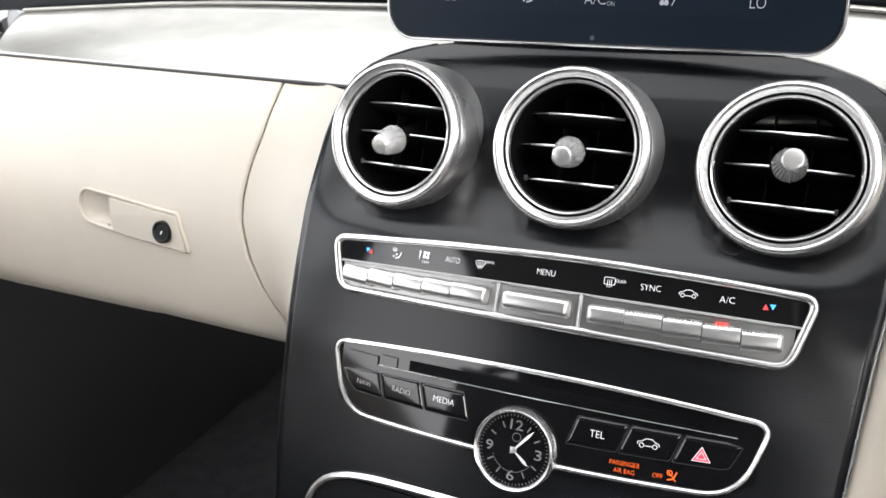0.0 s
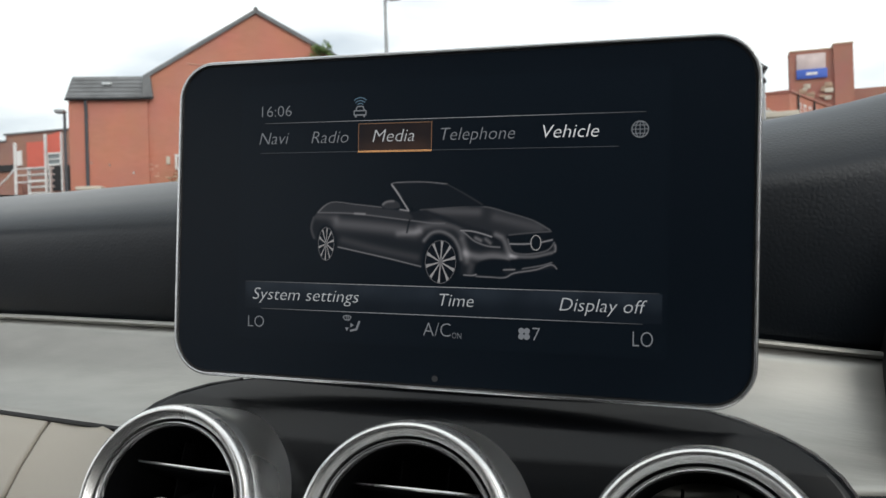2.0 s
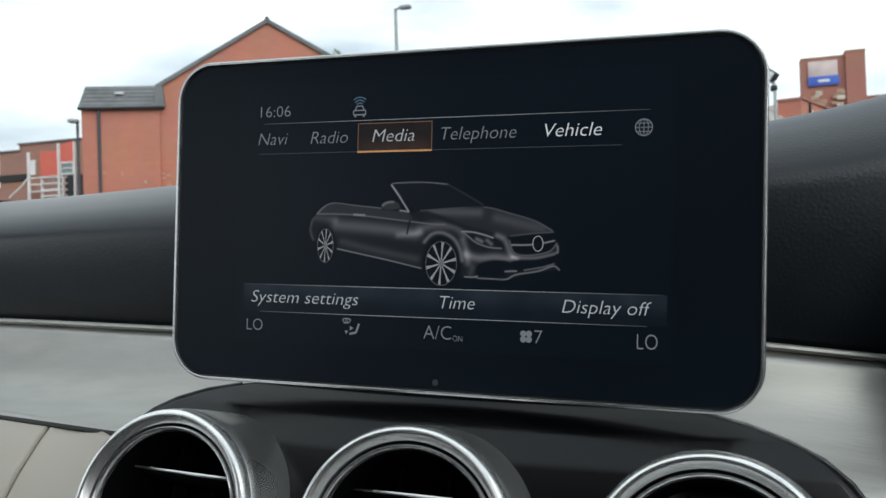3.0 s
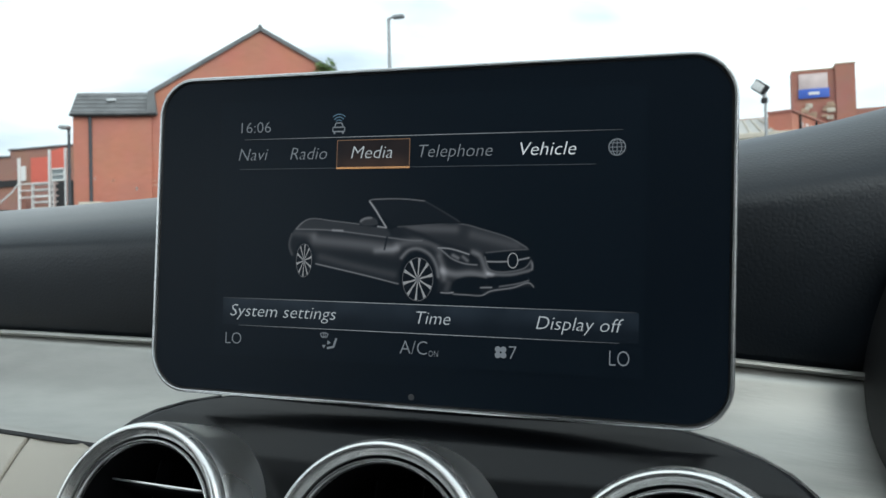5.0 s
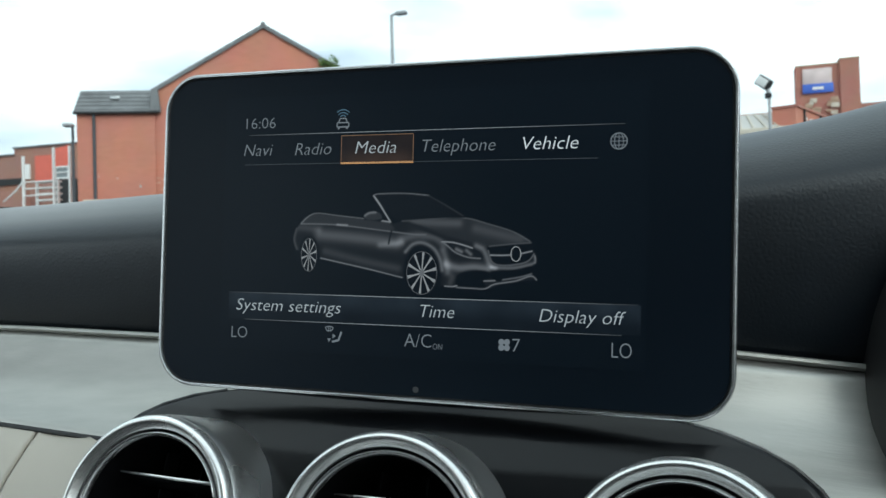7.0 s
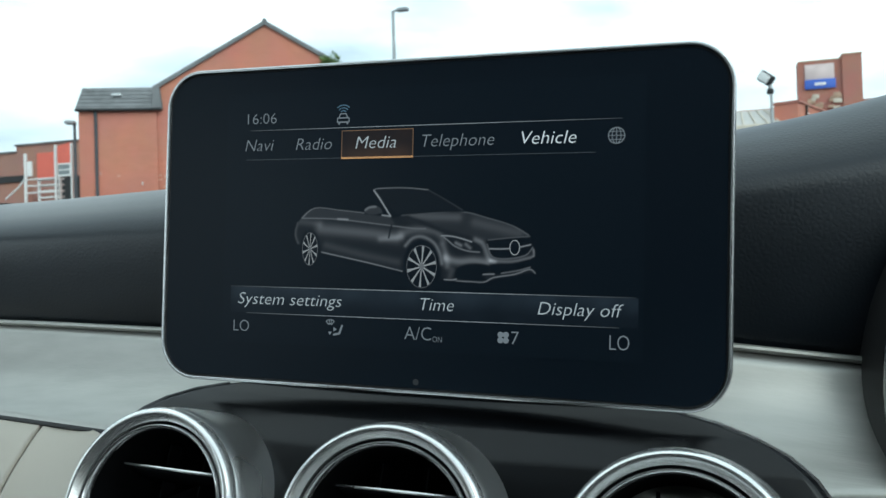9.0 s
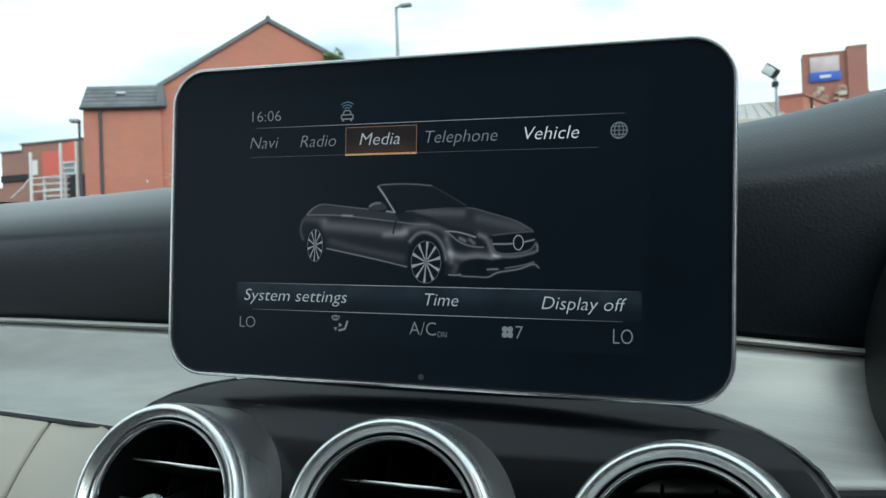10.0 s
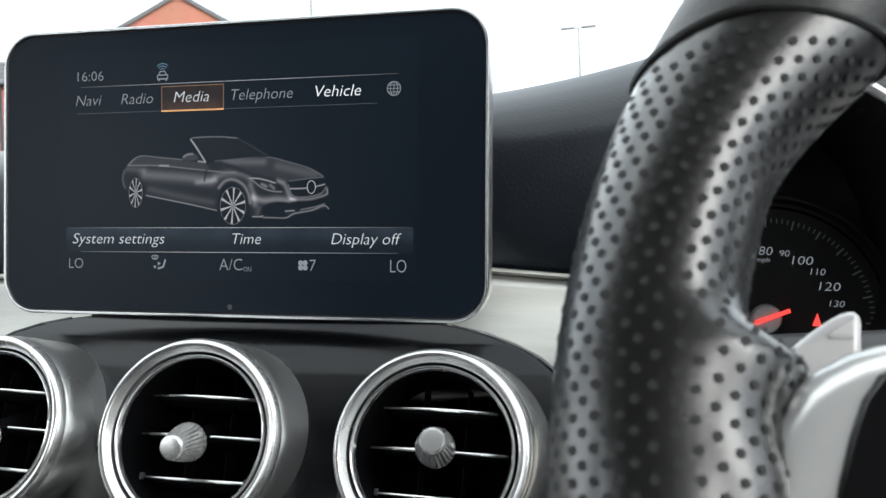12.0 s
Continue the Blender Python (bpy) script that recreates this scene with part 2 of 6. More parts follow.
def part(name, bm, material, parent=None, label="", smooth=True, sharp=40):
    me = bpy.data.meshes.new(name)
    if not isinstance(bm, bpy.types.Mesh):
        bmesh.ops.recalc_face_normals(bm, faces=bm.faces)
        for f in bm.faces:
            f.smooth = smooth
        if smooth:
            for e in bm.edges:
                if len(e.link_faces) == 2 and e.calc_face_angle(0) > radians(sharp):
                    e.smooth = False
        bm.to_mesh(me)
        bm.free()
    else:
        me = bm
    me.materials.clear()
    me.materials.append(material)
    ob = new(name, me)
    if parent is not None:
        ob.parent = parent
        ob.matrix_parent_inverse = INV.get(parent.name, EYE4)
    return tagged(ob, label)


def solid(ob, thickness=0.003, offset=0.0):
    s = ob.modifiers.new("thickness", "SOLIDIFY")
    s.thickness, s.offset = thickness, offset
    return ob


def outward(ob):
    """Turns an open skin so that its front looks into the cabin."""
    if sum(p.normal.y * p.area for p in ob.data.polygons) > 0:
        ob.data.flip_normals()
    return ob


def sheet(fn, nu, nv, loop=False):
    """A grid of faces through fn(u, v), u and v from 0 to 1."""
    bm = bmesh.new()
    rows = [[bm.verts.new(fn(i / nu, j / nv)) for i in range(nu if loop else nu + 1)] for j in range(nv + 1)]
    for j in range(nv):
        for i in range(nu):
            k = (i + 1) % len(rows[j])
            bm.faces.new((rows[j][i], rows[j][k], rows[j + 1][k], rows[j + 1][i]))
    return bm


def tube(pts, r, closed=False, n=8, flat=1.0, bm=None):
    """A round bar along pts; r is a number or one a point."""
    bm = bm or bmesh.new()
    pts = [Vector(p) for p in pts]
    rs = r if isinstance(r, (list, tuple)) else [r] * len(pts)
    rings, side = [], None
    for i, p in enumerate(pts):
        a = pts[i - 1] if (i or closed) else p
        b = pts[(i + 1) % len(pts)] if (i + 1 < len(pts) or closed) else p
        d = (b - a).normalized()
        if side is None:
            side = d.orthogonal().normalized()
        side = (side - d * side.dot(d)).normalized()
        up = d.cross(side)
        rings.append([bm.verts.new(p + (side * math.cos(2 * math.pi * k / n) + up * math.sin(2 * math.pi * k / n) * flat) * rs[i]) for k in range(n)])
    for i in range(len(rings) if closed else len(rings) - 1):
        a, b = rings[i], rings[(i + 1) % len(rings)]
        for k in range(n):
            bm.faces.new((a[k], a[(k + 1) % n], b[(k + 1) % n], b[k]))
    if not closed:
        bm.faces.new(rings[0][::-1])
        bm.faces.new(rings[-1])
    return bm


def lathe(profile, n, m, closed=False):
    """Turns (radius, height) points about the z axis of m."""
    bm = bmesh.new()
    rings = []
    for r, h in profile:
        rings.append([bm.verts.new(m @ Vector((r * math.cos(2 * math.pi * k / n), r * math.sin(2 * math.pi * k / n), h))) for k in range(n)] if r > 1e-6 else [bm.verts.new(m @ Vector((0, 0, h)))])
    pairs = list(zip(rings, rings[1:])) + ([(rings[-1], rings[0])] if closed else [])
    for a, b in pairs:
        for k in range(n):
            q = (k + 1) % n
            if len(a) == 1:
                bm.faces.new((a[0], b[q], b[k]))
            elif len(b) == 1:
                bm.faces.new((a[k], a[q], b[0]))
            else:
                bm.faces.new((a[k], a[q], b[q], b[k]))
    return bm


def box(c, s, bevel=0.0, m=EYE4, bm=None, seg=2):
    """A box with centre c and size s, its edges rounded."""
    b = bmesh.new()
    bmesh.ops.create_cube(b, size=1, matrix=m @ Matrix.Translation(c) @ Matrix.Diagonal((*s, 1)))
    if bevel:
        bmesh.ops.bevel(b, geom=list(b.edges), offset=bevel, segments=seg, affect="EDGES", profile=0.5)
    if bm is None:
        return b
    join(bm, b)
    return bm


def join(bm, b):
    me = bpy.data.meshes.new("tmp")
    b.to_mesh(me)
    b.free()
    bm.from_mesh(me)
    bpy.data.meshes.remove(me)
    return bm


def prism(poly, d0, d1, m=EYE4, bevel=0.0, seg=2):
    """A polygon in the xy plane of m, thick from d0 to d1 along its z."""
    bm = bmesh.new()
    lo = [bm.verts.new((x, y, d0)) for x, y in poly]
    f = bm.faces.new(lo)
    r = bmesh.ops.extrude_face_region(bm, geom=[f])
    top = [v for v in r["geom"] if isinstance(v, bmesh.types.BMVert)]
    bmesh.ops.translate(bm, verts=top, vec=(0, 0, d1 - d0))
    if bevel:
        es = [e for e in bm.edges if all(v in top for v in e.verts)]
        bmesh.ops.bevel(bm, geom=es, offset=bevel, segments=seg, affect="EDGES", profile=0.5)
    bmesh.ops.transform(bm, matrix=m, verts=bm.verts)
    return bm


def rounded(w, h, r, n=8, cx=0.0, cy=0.0):
    """The outline of a rounded rectangle."""
    out = []
    for sx, sy, a0 in ((1, 1, 0), (-1, 1, 90), (-1, -1, 180), (1, -1, 270)):
        for k in range(n + 1):
            a = radians(a0 + 90 * k / n)
            out.append((cx + sx * (w / 2 - r) + r * math.cos(a), cy + sy * (h / 2 - r) + r * math.sin(a)))
    return out


def flat(polys, m, lift=0.0):
    """Flat polygons in the xy plane of m."""
    bm = bmesh.new()
    for poly in polys:
        bm.faces.new([bm.verts.new(m @ Vector((x, y, lift))) for x, y in poly])
    return bm


def disc(cx, cy, r, n=24, r2=None):
    r2 = r if r2 is None else r2
    return [(cx + r * math.cos(2 * math.pi * k / n), cy + r2 * math.sin(2 * math.pi * k / n)) for k in range(n)]


def line(p, q, w):
    d = Vector((q[0] - p[0], q[1] - p[1])).normalized() * w / 2
    return [(p[0] - d.y, p[1] + d.x), (p[0] + d.y, p[1] - d.x), (q[0] + d.y, q[1] - d.x), (q[0] - d.y, q[1] + d.x)]


def arcline(cx, cy, r, a0, a1, w, n=10, k=1.0):
    pts = [(cx + r * math.cos(radians(a0 + (a1 - a0) * i / n)), cy + k * r * math.sin(radians(a0 + (a1 - a0) * i / n))) for i in range(n + 1)]
    return [line(a, b, w) for a, b in zip(pts, pts[1:])]


def words(body, m, x0, x1, cap, material, parent, shear=0.0, cy=0.0, name="lettering", depth=0.00012, thin=-0.012):
    """Writing from x0 to x1 in the xy plane of m, its capitals cap high and centred on cy."""
    c = bpy.data.curves.new("writing", "FONT")
    c.body, c.shear, c.resolution_u, c.offset = body, shear, 3, thin
    ob = bpy.data.objects.new("writing", c)
    scene.collection.objects.link(ob)
    dg = bpy.context.evaluated_depsgraph_get()
    me = bpy.data.meshes.new_from_object(ob.evaluated_get(dg))
    bpy.data.objects.remove(ob)
    bpy.data.curves.remove(c)
    xs = [v.co.x for v in me.vertices]
    lo, hi = min(xs), max(xs)
    k = cap / 0.69
    for v in me.vertices:
        v.co = m @ Vector((x0 + (v.co.x - lo) / (hi - lo) * (x1 - x0), cy + (v.co.y - 0.345) * k, depth))
    return part(name, me, material, parent)

# ---------------------------------------------------------------- outside: the street stands on ground that slopes against the car
OUT = Matrix.Translation((0.12, -0.33, 1.073)) @ pose(0, 0, 0, 0, -3.4, 0) @ pose(0, 0, 0, 1.0, 0, 0) @ Matrix.Translation((-0.12, 0.33, -1.073))
UPRIGHT = pose(0, 0, 0, 0, -2.6, 0) @ pose(0, 0, 0, -2.0, 0, 0)


def stand(x, y, rz=0.0):
    """The place of an upright thing on the sloping ground."""
    return Matrix.Translation(OUT @ Vector((x, y, 0))) @ UPRIGHT @ pose(0, 0, 0, 0, 0, rz)


def plain_ground(x0, x1, y0, y1, n):
    def fn(u, v):
        x, y = x0 + (x1 - x0) * u, y0 + (y1 - y0) * v
        return (x, y, 0.02 * math.sin(x * 0.7) * math.sin(y * 0.5))
    return sheet(fn, n, n)


ground = part("ground", plain_ground(-400, 400, -300, 600, 60), ASPHALT)
ground.matrix_basis = OUT
tagged(ground, "dark grey asphalt car park and road", "ground", kind="structure")


def window(parent, x, z, w, h, y, m=EYE4, bars=2, glazing=None):
    fr = bmesh.new()
    for bx in (x - w / 2, x + w / 2):
        box((bx, y, z), (0.08, 0.12, h + 0.08), 0, m, fr)
    for bz in (z - h / 2, z + h / 2):
        box((x, y, bz), (w, 0.12, 0.08), 0, m, fr)
    for k in range(1, bars):
        box((x, y, z - h / 2 + h * k / bars), (w, 0.09, 0.05), 0, m, fr)
    o = part("window", fr, WHITE, parent, "white painted window frame", smooth=False)
    part("pane", box((x, y + 0.03, z), (w, 0.02, h), 0, m), glazing or CARGLASS, o, smooth=False)
    return o


def foliage(centres, count, size, seed):
    rnd = random.Random(seed)
    bm = bmesh.new()
    for _ in range(count):
        cx, cy, cz, rx, rz = centres[rnd.randrange(len(centres))]
        d = Vector((rnd.gauss(0, 1), rnd.gauss(0, 1), rnd.gauss(0, 1))).normalized() * rnd.uniform(0.45, 1.0)
        q = Vector((cx + d.x * rx, cy + d.y * rx, cz + d.z * rz))
        a = Matrix.Rotation(rnd.uniform(0, 6.28), 3, "Z") @ Matrix.Rotation(rnd.uniform(-1, 1), 3, "X")
        s = size * rnd.uniform(0.6, 1.3)
        bm.faces.new([bm.verts.new(q + a @ Vector(v)) for v in ((-s, 0, 0), (0, -s * 0.5, 0.1 * s), (s, 0, 0), (0, s * 0.5, 0.1 * s))])
    return bm


def gable_house():
    h = thing("brick_building", stand(-23.1, 26, 24), "red brick gabled building with a slate-roofed lower wing", "building", local=True)
    wl, wr, ev, ap, dep = 2.92, 11.18, 6.86, 9.30, 9.0
    mid = (wl + wr) / 2
    part("wall", prism([(wl, -1), (wr, -1), (wr, ev), (mid, ap), (wl, ev)], 0, -dep, pose(0, 0, 0, 90, 0, 0)), BRICK, h, smooth=False)
    sl = math.atan2(ap - ev, wr - mid)
    ln = math.hypot(ap - ev, wr - mid) + 0.10
    for s in (-1, 1):
        m = Matrix.Translation((mid, -0.06, ap + 0.03)) @ pose(0, 0, 0, 0, s * math.degrees(sl), 0)
        part("roof", box((s * ln / 2, dep / 2 + 0.1, 0.05), (ln, dep + 0.2, 0.08), 0.01, m), SLATE, h, "grey slate roof", smooth=False)
        part("bargeboard", box((s * ln / 2, -0.03, 0.0), (ln, 0.06, 0.15), 0.01, m), SLATE, h, "dark bargeboard", smooth=False)
    part("ridge_tile", tube([(mid, -0.12, ap + 0.10), (mid, 3.0, ap + 0.10), (mid, dep, ap + 0.10)], 0.09, n=8), SLATE, h, "grey ridge tiles")
    part("wing", box((1.50, 3.95, 2.5), (2.86, 8.1, 7.0)), BRICK, h, smooth=False)
    part("wing_roof", prism([(-0.24, 6.04), (0.75, 7.05), (0.90, 7.05), (8.1, 6.04)], -0.02, 3.14, pose(0, 0, 0, 90, 0, 90)), SLATE, h, "grey slate lean-to roof", smooth=False)
    for k in range(5):
        f = 0.1 + 0.18 * k
        part("slate_course", box((1.56, -0.24 + 0.99 * f, 6.05 + 1.01 * f + 0.012), (3.14, 0.02, 0.03)), SLATE, h, smooth=False)
    part("verge_step", prism([(2.78, 6.06), (3.16, 6.06), (3.06, 6.92), (2.86, 6.92)], 0.22, 0.02, pose(0, 0, 0, 90, 0, 0)), SLATE, h, "dark slate verge against the gable", smooth=False)
    part("gutter", tube([(0.0, -0.27, 6.02), (1.5, -0.27, 6.01), (3.14, -0.27, 6.02)], 0.06), MATTE, h, "black gutter")
    part("downpipe", tube([(0.71, -0.20, 6.02), (0.71, -0.14, 5.6), (0.70, -0.12, 4.0), (0.70, -0.12, 2.55)], 0.065), HOARD, h, "dark drainpipe")
    part("skylight", box((1.38, 0.36, 6.68), (0.34, 0.30, 0.10), 0.01), CARSILVER, h)
    part("wall_sign", box((6.0, -0.06, 5.57), (1.78, 0.08, 0.98), 0.01), WHITE, h, "blank white sign board")
    window(h, 4.34, 3.63, 0.84, 0.50, -0.02, EYE4, 1)
    part("vent_plate", box((3.62, -0.03, 3.70), (0.14, 0.06, 0.30), 0.01), STONE, h, smooth=False)
    for x, z in ((0.84, 3.66), (1.50, 3.56), (2.35, 3.25)):
        part("lamp_plate", box((x, -0.05, z), (0.11, 0.10, 0.16), 0.02), WHITE, h, "small pale wall fitting")
    part("floodlight", box((-0.18, -0.25, 5.56), (0.34, 0.4, 0.12), 0.03), STEEL, h, "grey floodlight head")
    part("floodlight_post", tube([(-0.06, -0.16, -0.8), (-0.06, -0.16, 2.4), (-0.06, -0.16, 5.56)], 0.055), HOARD, h, "dark grey post")
    rnd = random.Random(21)
    for _ in range(20):
        part("plaster_patch", box((rnd.uniform(1.0, 5.4), -0.005, rnd.uniform(3.0, 4.0)), (rnd.uniform(0.04, 0.18), 0.03, rnd.uniform(0.03, 0.08))), BRICK_PALE, h, "pale worn patch of brick", smooth=False)
    for z, a, b in ((7.35, 4.4, 8.0), (7.12, 4.8, 8.6)):
        part("cable", tube([(a, -0.03, z), ((a + b) / 2, -0.03, z - 0.10), (b, -0.03, z - 0.25)], 0.015, n=6), BRICK_PALE, h, "thin pale cable across the gable")
    return h


gable_house()
HOUSE = stand(-23.1, 26, 24)


def tree(name, m, label, height, crown, seed, count=1500, size=0.2, leaf=None):
    t = thing(name, m, label, "tree" if name == "tree" else "shrub", local=True)
    trunk = tube([(0, 0, 0), (0.05, 0, height * 0.3), (0, 0.05, height * 0.55), (0.1, 0, height * 0.8)], [height * 0.03, height * 0.024, height * 0.018, height * 0.006])
    for k in range(5):
        a = k * 1.3
        tube([(0, 0, height * (0.35 + 0.06 * k)), (crown * 0.4 * math.cos(a), crown * 0.4 * math.sin(a), height * (0.5 + 0.06 * k)), (crown * 0.7 * math.cos(a), crown * 0.7 * math.sin(a), height * (0.6 + 0.06 * k))], [height * 0.012, height * 0.009, height * 0.004], bm=trunk)
    part("trunk", trunk, BARK, t)
    rnd = random.Random(seed)
    low = 0.45 if name == "tree" else 0.16
    cs = [(rnd.uniform(-crown, crown) * 0.6, rnd.uniform(-crown, crown) * 0.6, height * rnd.uniform(low, 0.9), crown * rnd.uniform(0.3, 0.5), height * rnd.uniform(0.1, 0.18)) for _ in range(16)]
    part("crown", foliage(cs, count, size, seed), leaf or LEAF, t, smooth=False)
    return t


tree("shrub", HOUSE @ pose(5.85, -1.2, 0.2), "tall green bush against the brick building", 4.7, 1.15, 3, 5200, 0.11)
CLIMBLEAF = mat("pale_green_leaves", (0.20, 0.30, 0.10), 0.6, var=0.4, scale=4)
tree("shrub", HOUSE @ pose(9.55, -0.1, 6.75), "green climber growing up to the roof edge", 1.35, 0.60, 5, 1300, 0.06, CLIMBLEAF)
PALELEAF = mat("pale_cream_blossom", (0.62, 0.56, 0.42), 0.7, var=0.3, scale=6)
tree("shrub", HOUSE @ pose(4.2, -0.35, 1.0), "pale flowering climber on the brick wall", 2.5, 0.75, 15, 700, 0.07, PALELEAF)
tree("tree", stand(-10.2, 55), "round green tree beyond the car park", 5.9, 1.9, 7, 2200, 0.22)
tree("tree", stand(-5.4, 55), "tall green tree beside the factory", 6.8, 1.75, 8, 2600, 0.22)
tree("tree", stand(-44, 48), "dark green tree behind the yard", 6.0, 2.4, 9, 1000, 0.26)


# boundary wall with coping and piers in front of the building
bw = thing("boundary_wall", HOUSE @ pose(0, -2.5, 0), "red brick boundary wall with stone-capped piers", "wall", local=True)
part("wall", box((3.9, 0, 0.7), (5.4, 0.25, 2.3)), BRICK_DULL, bw, smooth=False)
part("coping", box((3.9, 0, 1.88), (5.4, 0.36, 0.08), 0.02), BRICK_PALE, bw, "pale brick coping", smooth=False)
for x in (1.48, 3.72):
    part("pier", box((x, 0, 1.0), (0.74, 0.50, 2.9)), BRICK_DULL, bw, smooth=False)
    part("cap", box((x, 0, 2.50), (0.86, 0.62, 0.12), 0.03), STONE, bw, "pale stone cap")
part("sign_plate", box((3.05, -0.16, 1.48), (0.60, 0.05, 0.40), 0.01), mat("teal_sign", (0.12, 0.35, 0.38), 0.5), bw, "small blue-green sign plate")
for x in (2.92, 3.18):
    part("sign_symbol", prism(disc(x, 1.48, 0.09, 14), 0.188, 0.194, pose(0, 0, 0, 90, 0, 0)), WHITE, bw, smooth=False)

# billboard with dark hoarding under it
bb = thing("billboard", stand(-10.7, 17.5, 60) @ pose(2.38, 0, 0), "large blue advertising billboard on a dark hoarding", "billboard", local=True)
part("hoarding", box((0, 0.1, 0.95), (4.5, 0.12, 2.9)), HOARD, bb, "dark grey hoarding boards", smooth=False)
for k in range(9):
    part("board_joint", box((-2.2 + 0.55 * k, 0.03, 0.95), (0.03, 0.03, 2.88)), MATTE, bb, smooth=False)
part("frame", box((0, 0.05, 3.50), (4.42, 0.16, 2.14), 0.02), STEEL, bb, smooth=False)
SKYPIC = mat("cyan_poster_print", (0.20, 0.55, 0.80), 0.4, var=0.35, scale=0.9, stretch=(0.5, 1, 1.6), streak=True)
part("poster", box((0, -0.045, 3.50), (4.32, 0.02, 2.04)), SKYPIC, bb, "cyan and white printed poster", smooth=False)
part("poster_band", box((0, -0.06, 2.66), (4.32, 0.008, 0.34)), BLUE, bb, "deep blue printed band", smooth=False)
part("poster_band", box((0, -0.06, 2.95), (4.32, 0.006, 0.22)), mat("turquoise_print", (0.10, 0.55, 0.62), 0.45, var=0.2, scale=2), bb, "turquoise printed sea", smooth=False)
CLOUD = mat("pale_cloud_print", (0.70, 0.82, 0.88), 0.45, var=0.1, scale=2)
for k in range(12):
    part("printed_cloud", prism(disc(-1.95 + 0.36 * k, 3.62 + 0.10 * (k * 5 % 4), 0.42, 18, 0.13 + 0.03 * (k % 3)), 0, -0.003 - 0.0008 * (k % 4), pose(0, -0.055, 0, 90, 0, 0)), CLOUD, bb, "pale printed cloud", smooth=False)
POSTRED = mat("pale_red_print", (0.75, 0.36, 0.30), 0.5)
for k in range(13):
    x, w = -1.7 + 0.27 * k, 0.30 + 0.05 * (k * 7 % 5)
    part("printed_shape", prism(disc(x, 3.22 + 0.05 * (k * 3 % 4), w / 2, 14, 0.08 + 0.014 * (k % 3)), 0, -0.004 - 0.0012 * (k % 3), pose(0, -0.056, 0, 90, 0, 0)), (POSTRED, WHITE, STONE, CARSILVER, WHITE)[k % 5], bb, "small coloured printed shape", smooth=False)
part("printed_line", box((0.3, -0.058, 4.05), (2.9, 0.006, 0.13)), WHITE, bb, smooth=False)
part("printed_line", box((-0.2, -0.066, 2.78), (3.2, 0.006, 0.07)), WHITE, bb, smooth=False)
for x in (-2.0, 0, 2.0):
    part("post", box((x, 0.25, 1.6), (0.12, 0.12, 5.2)), STEEL, bb, smooth=False)


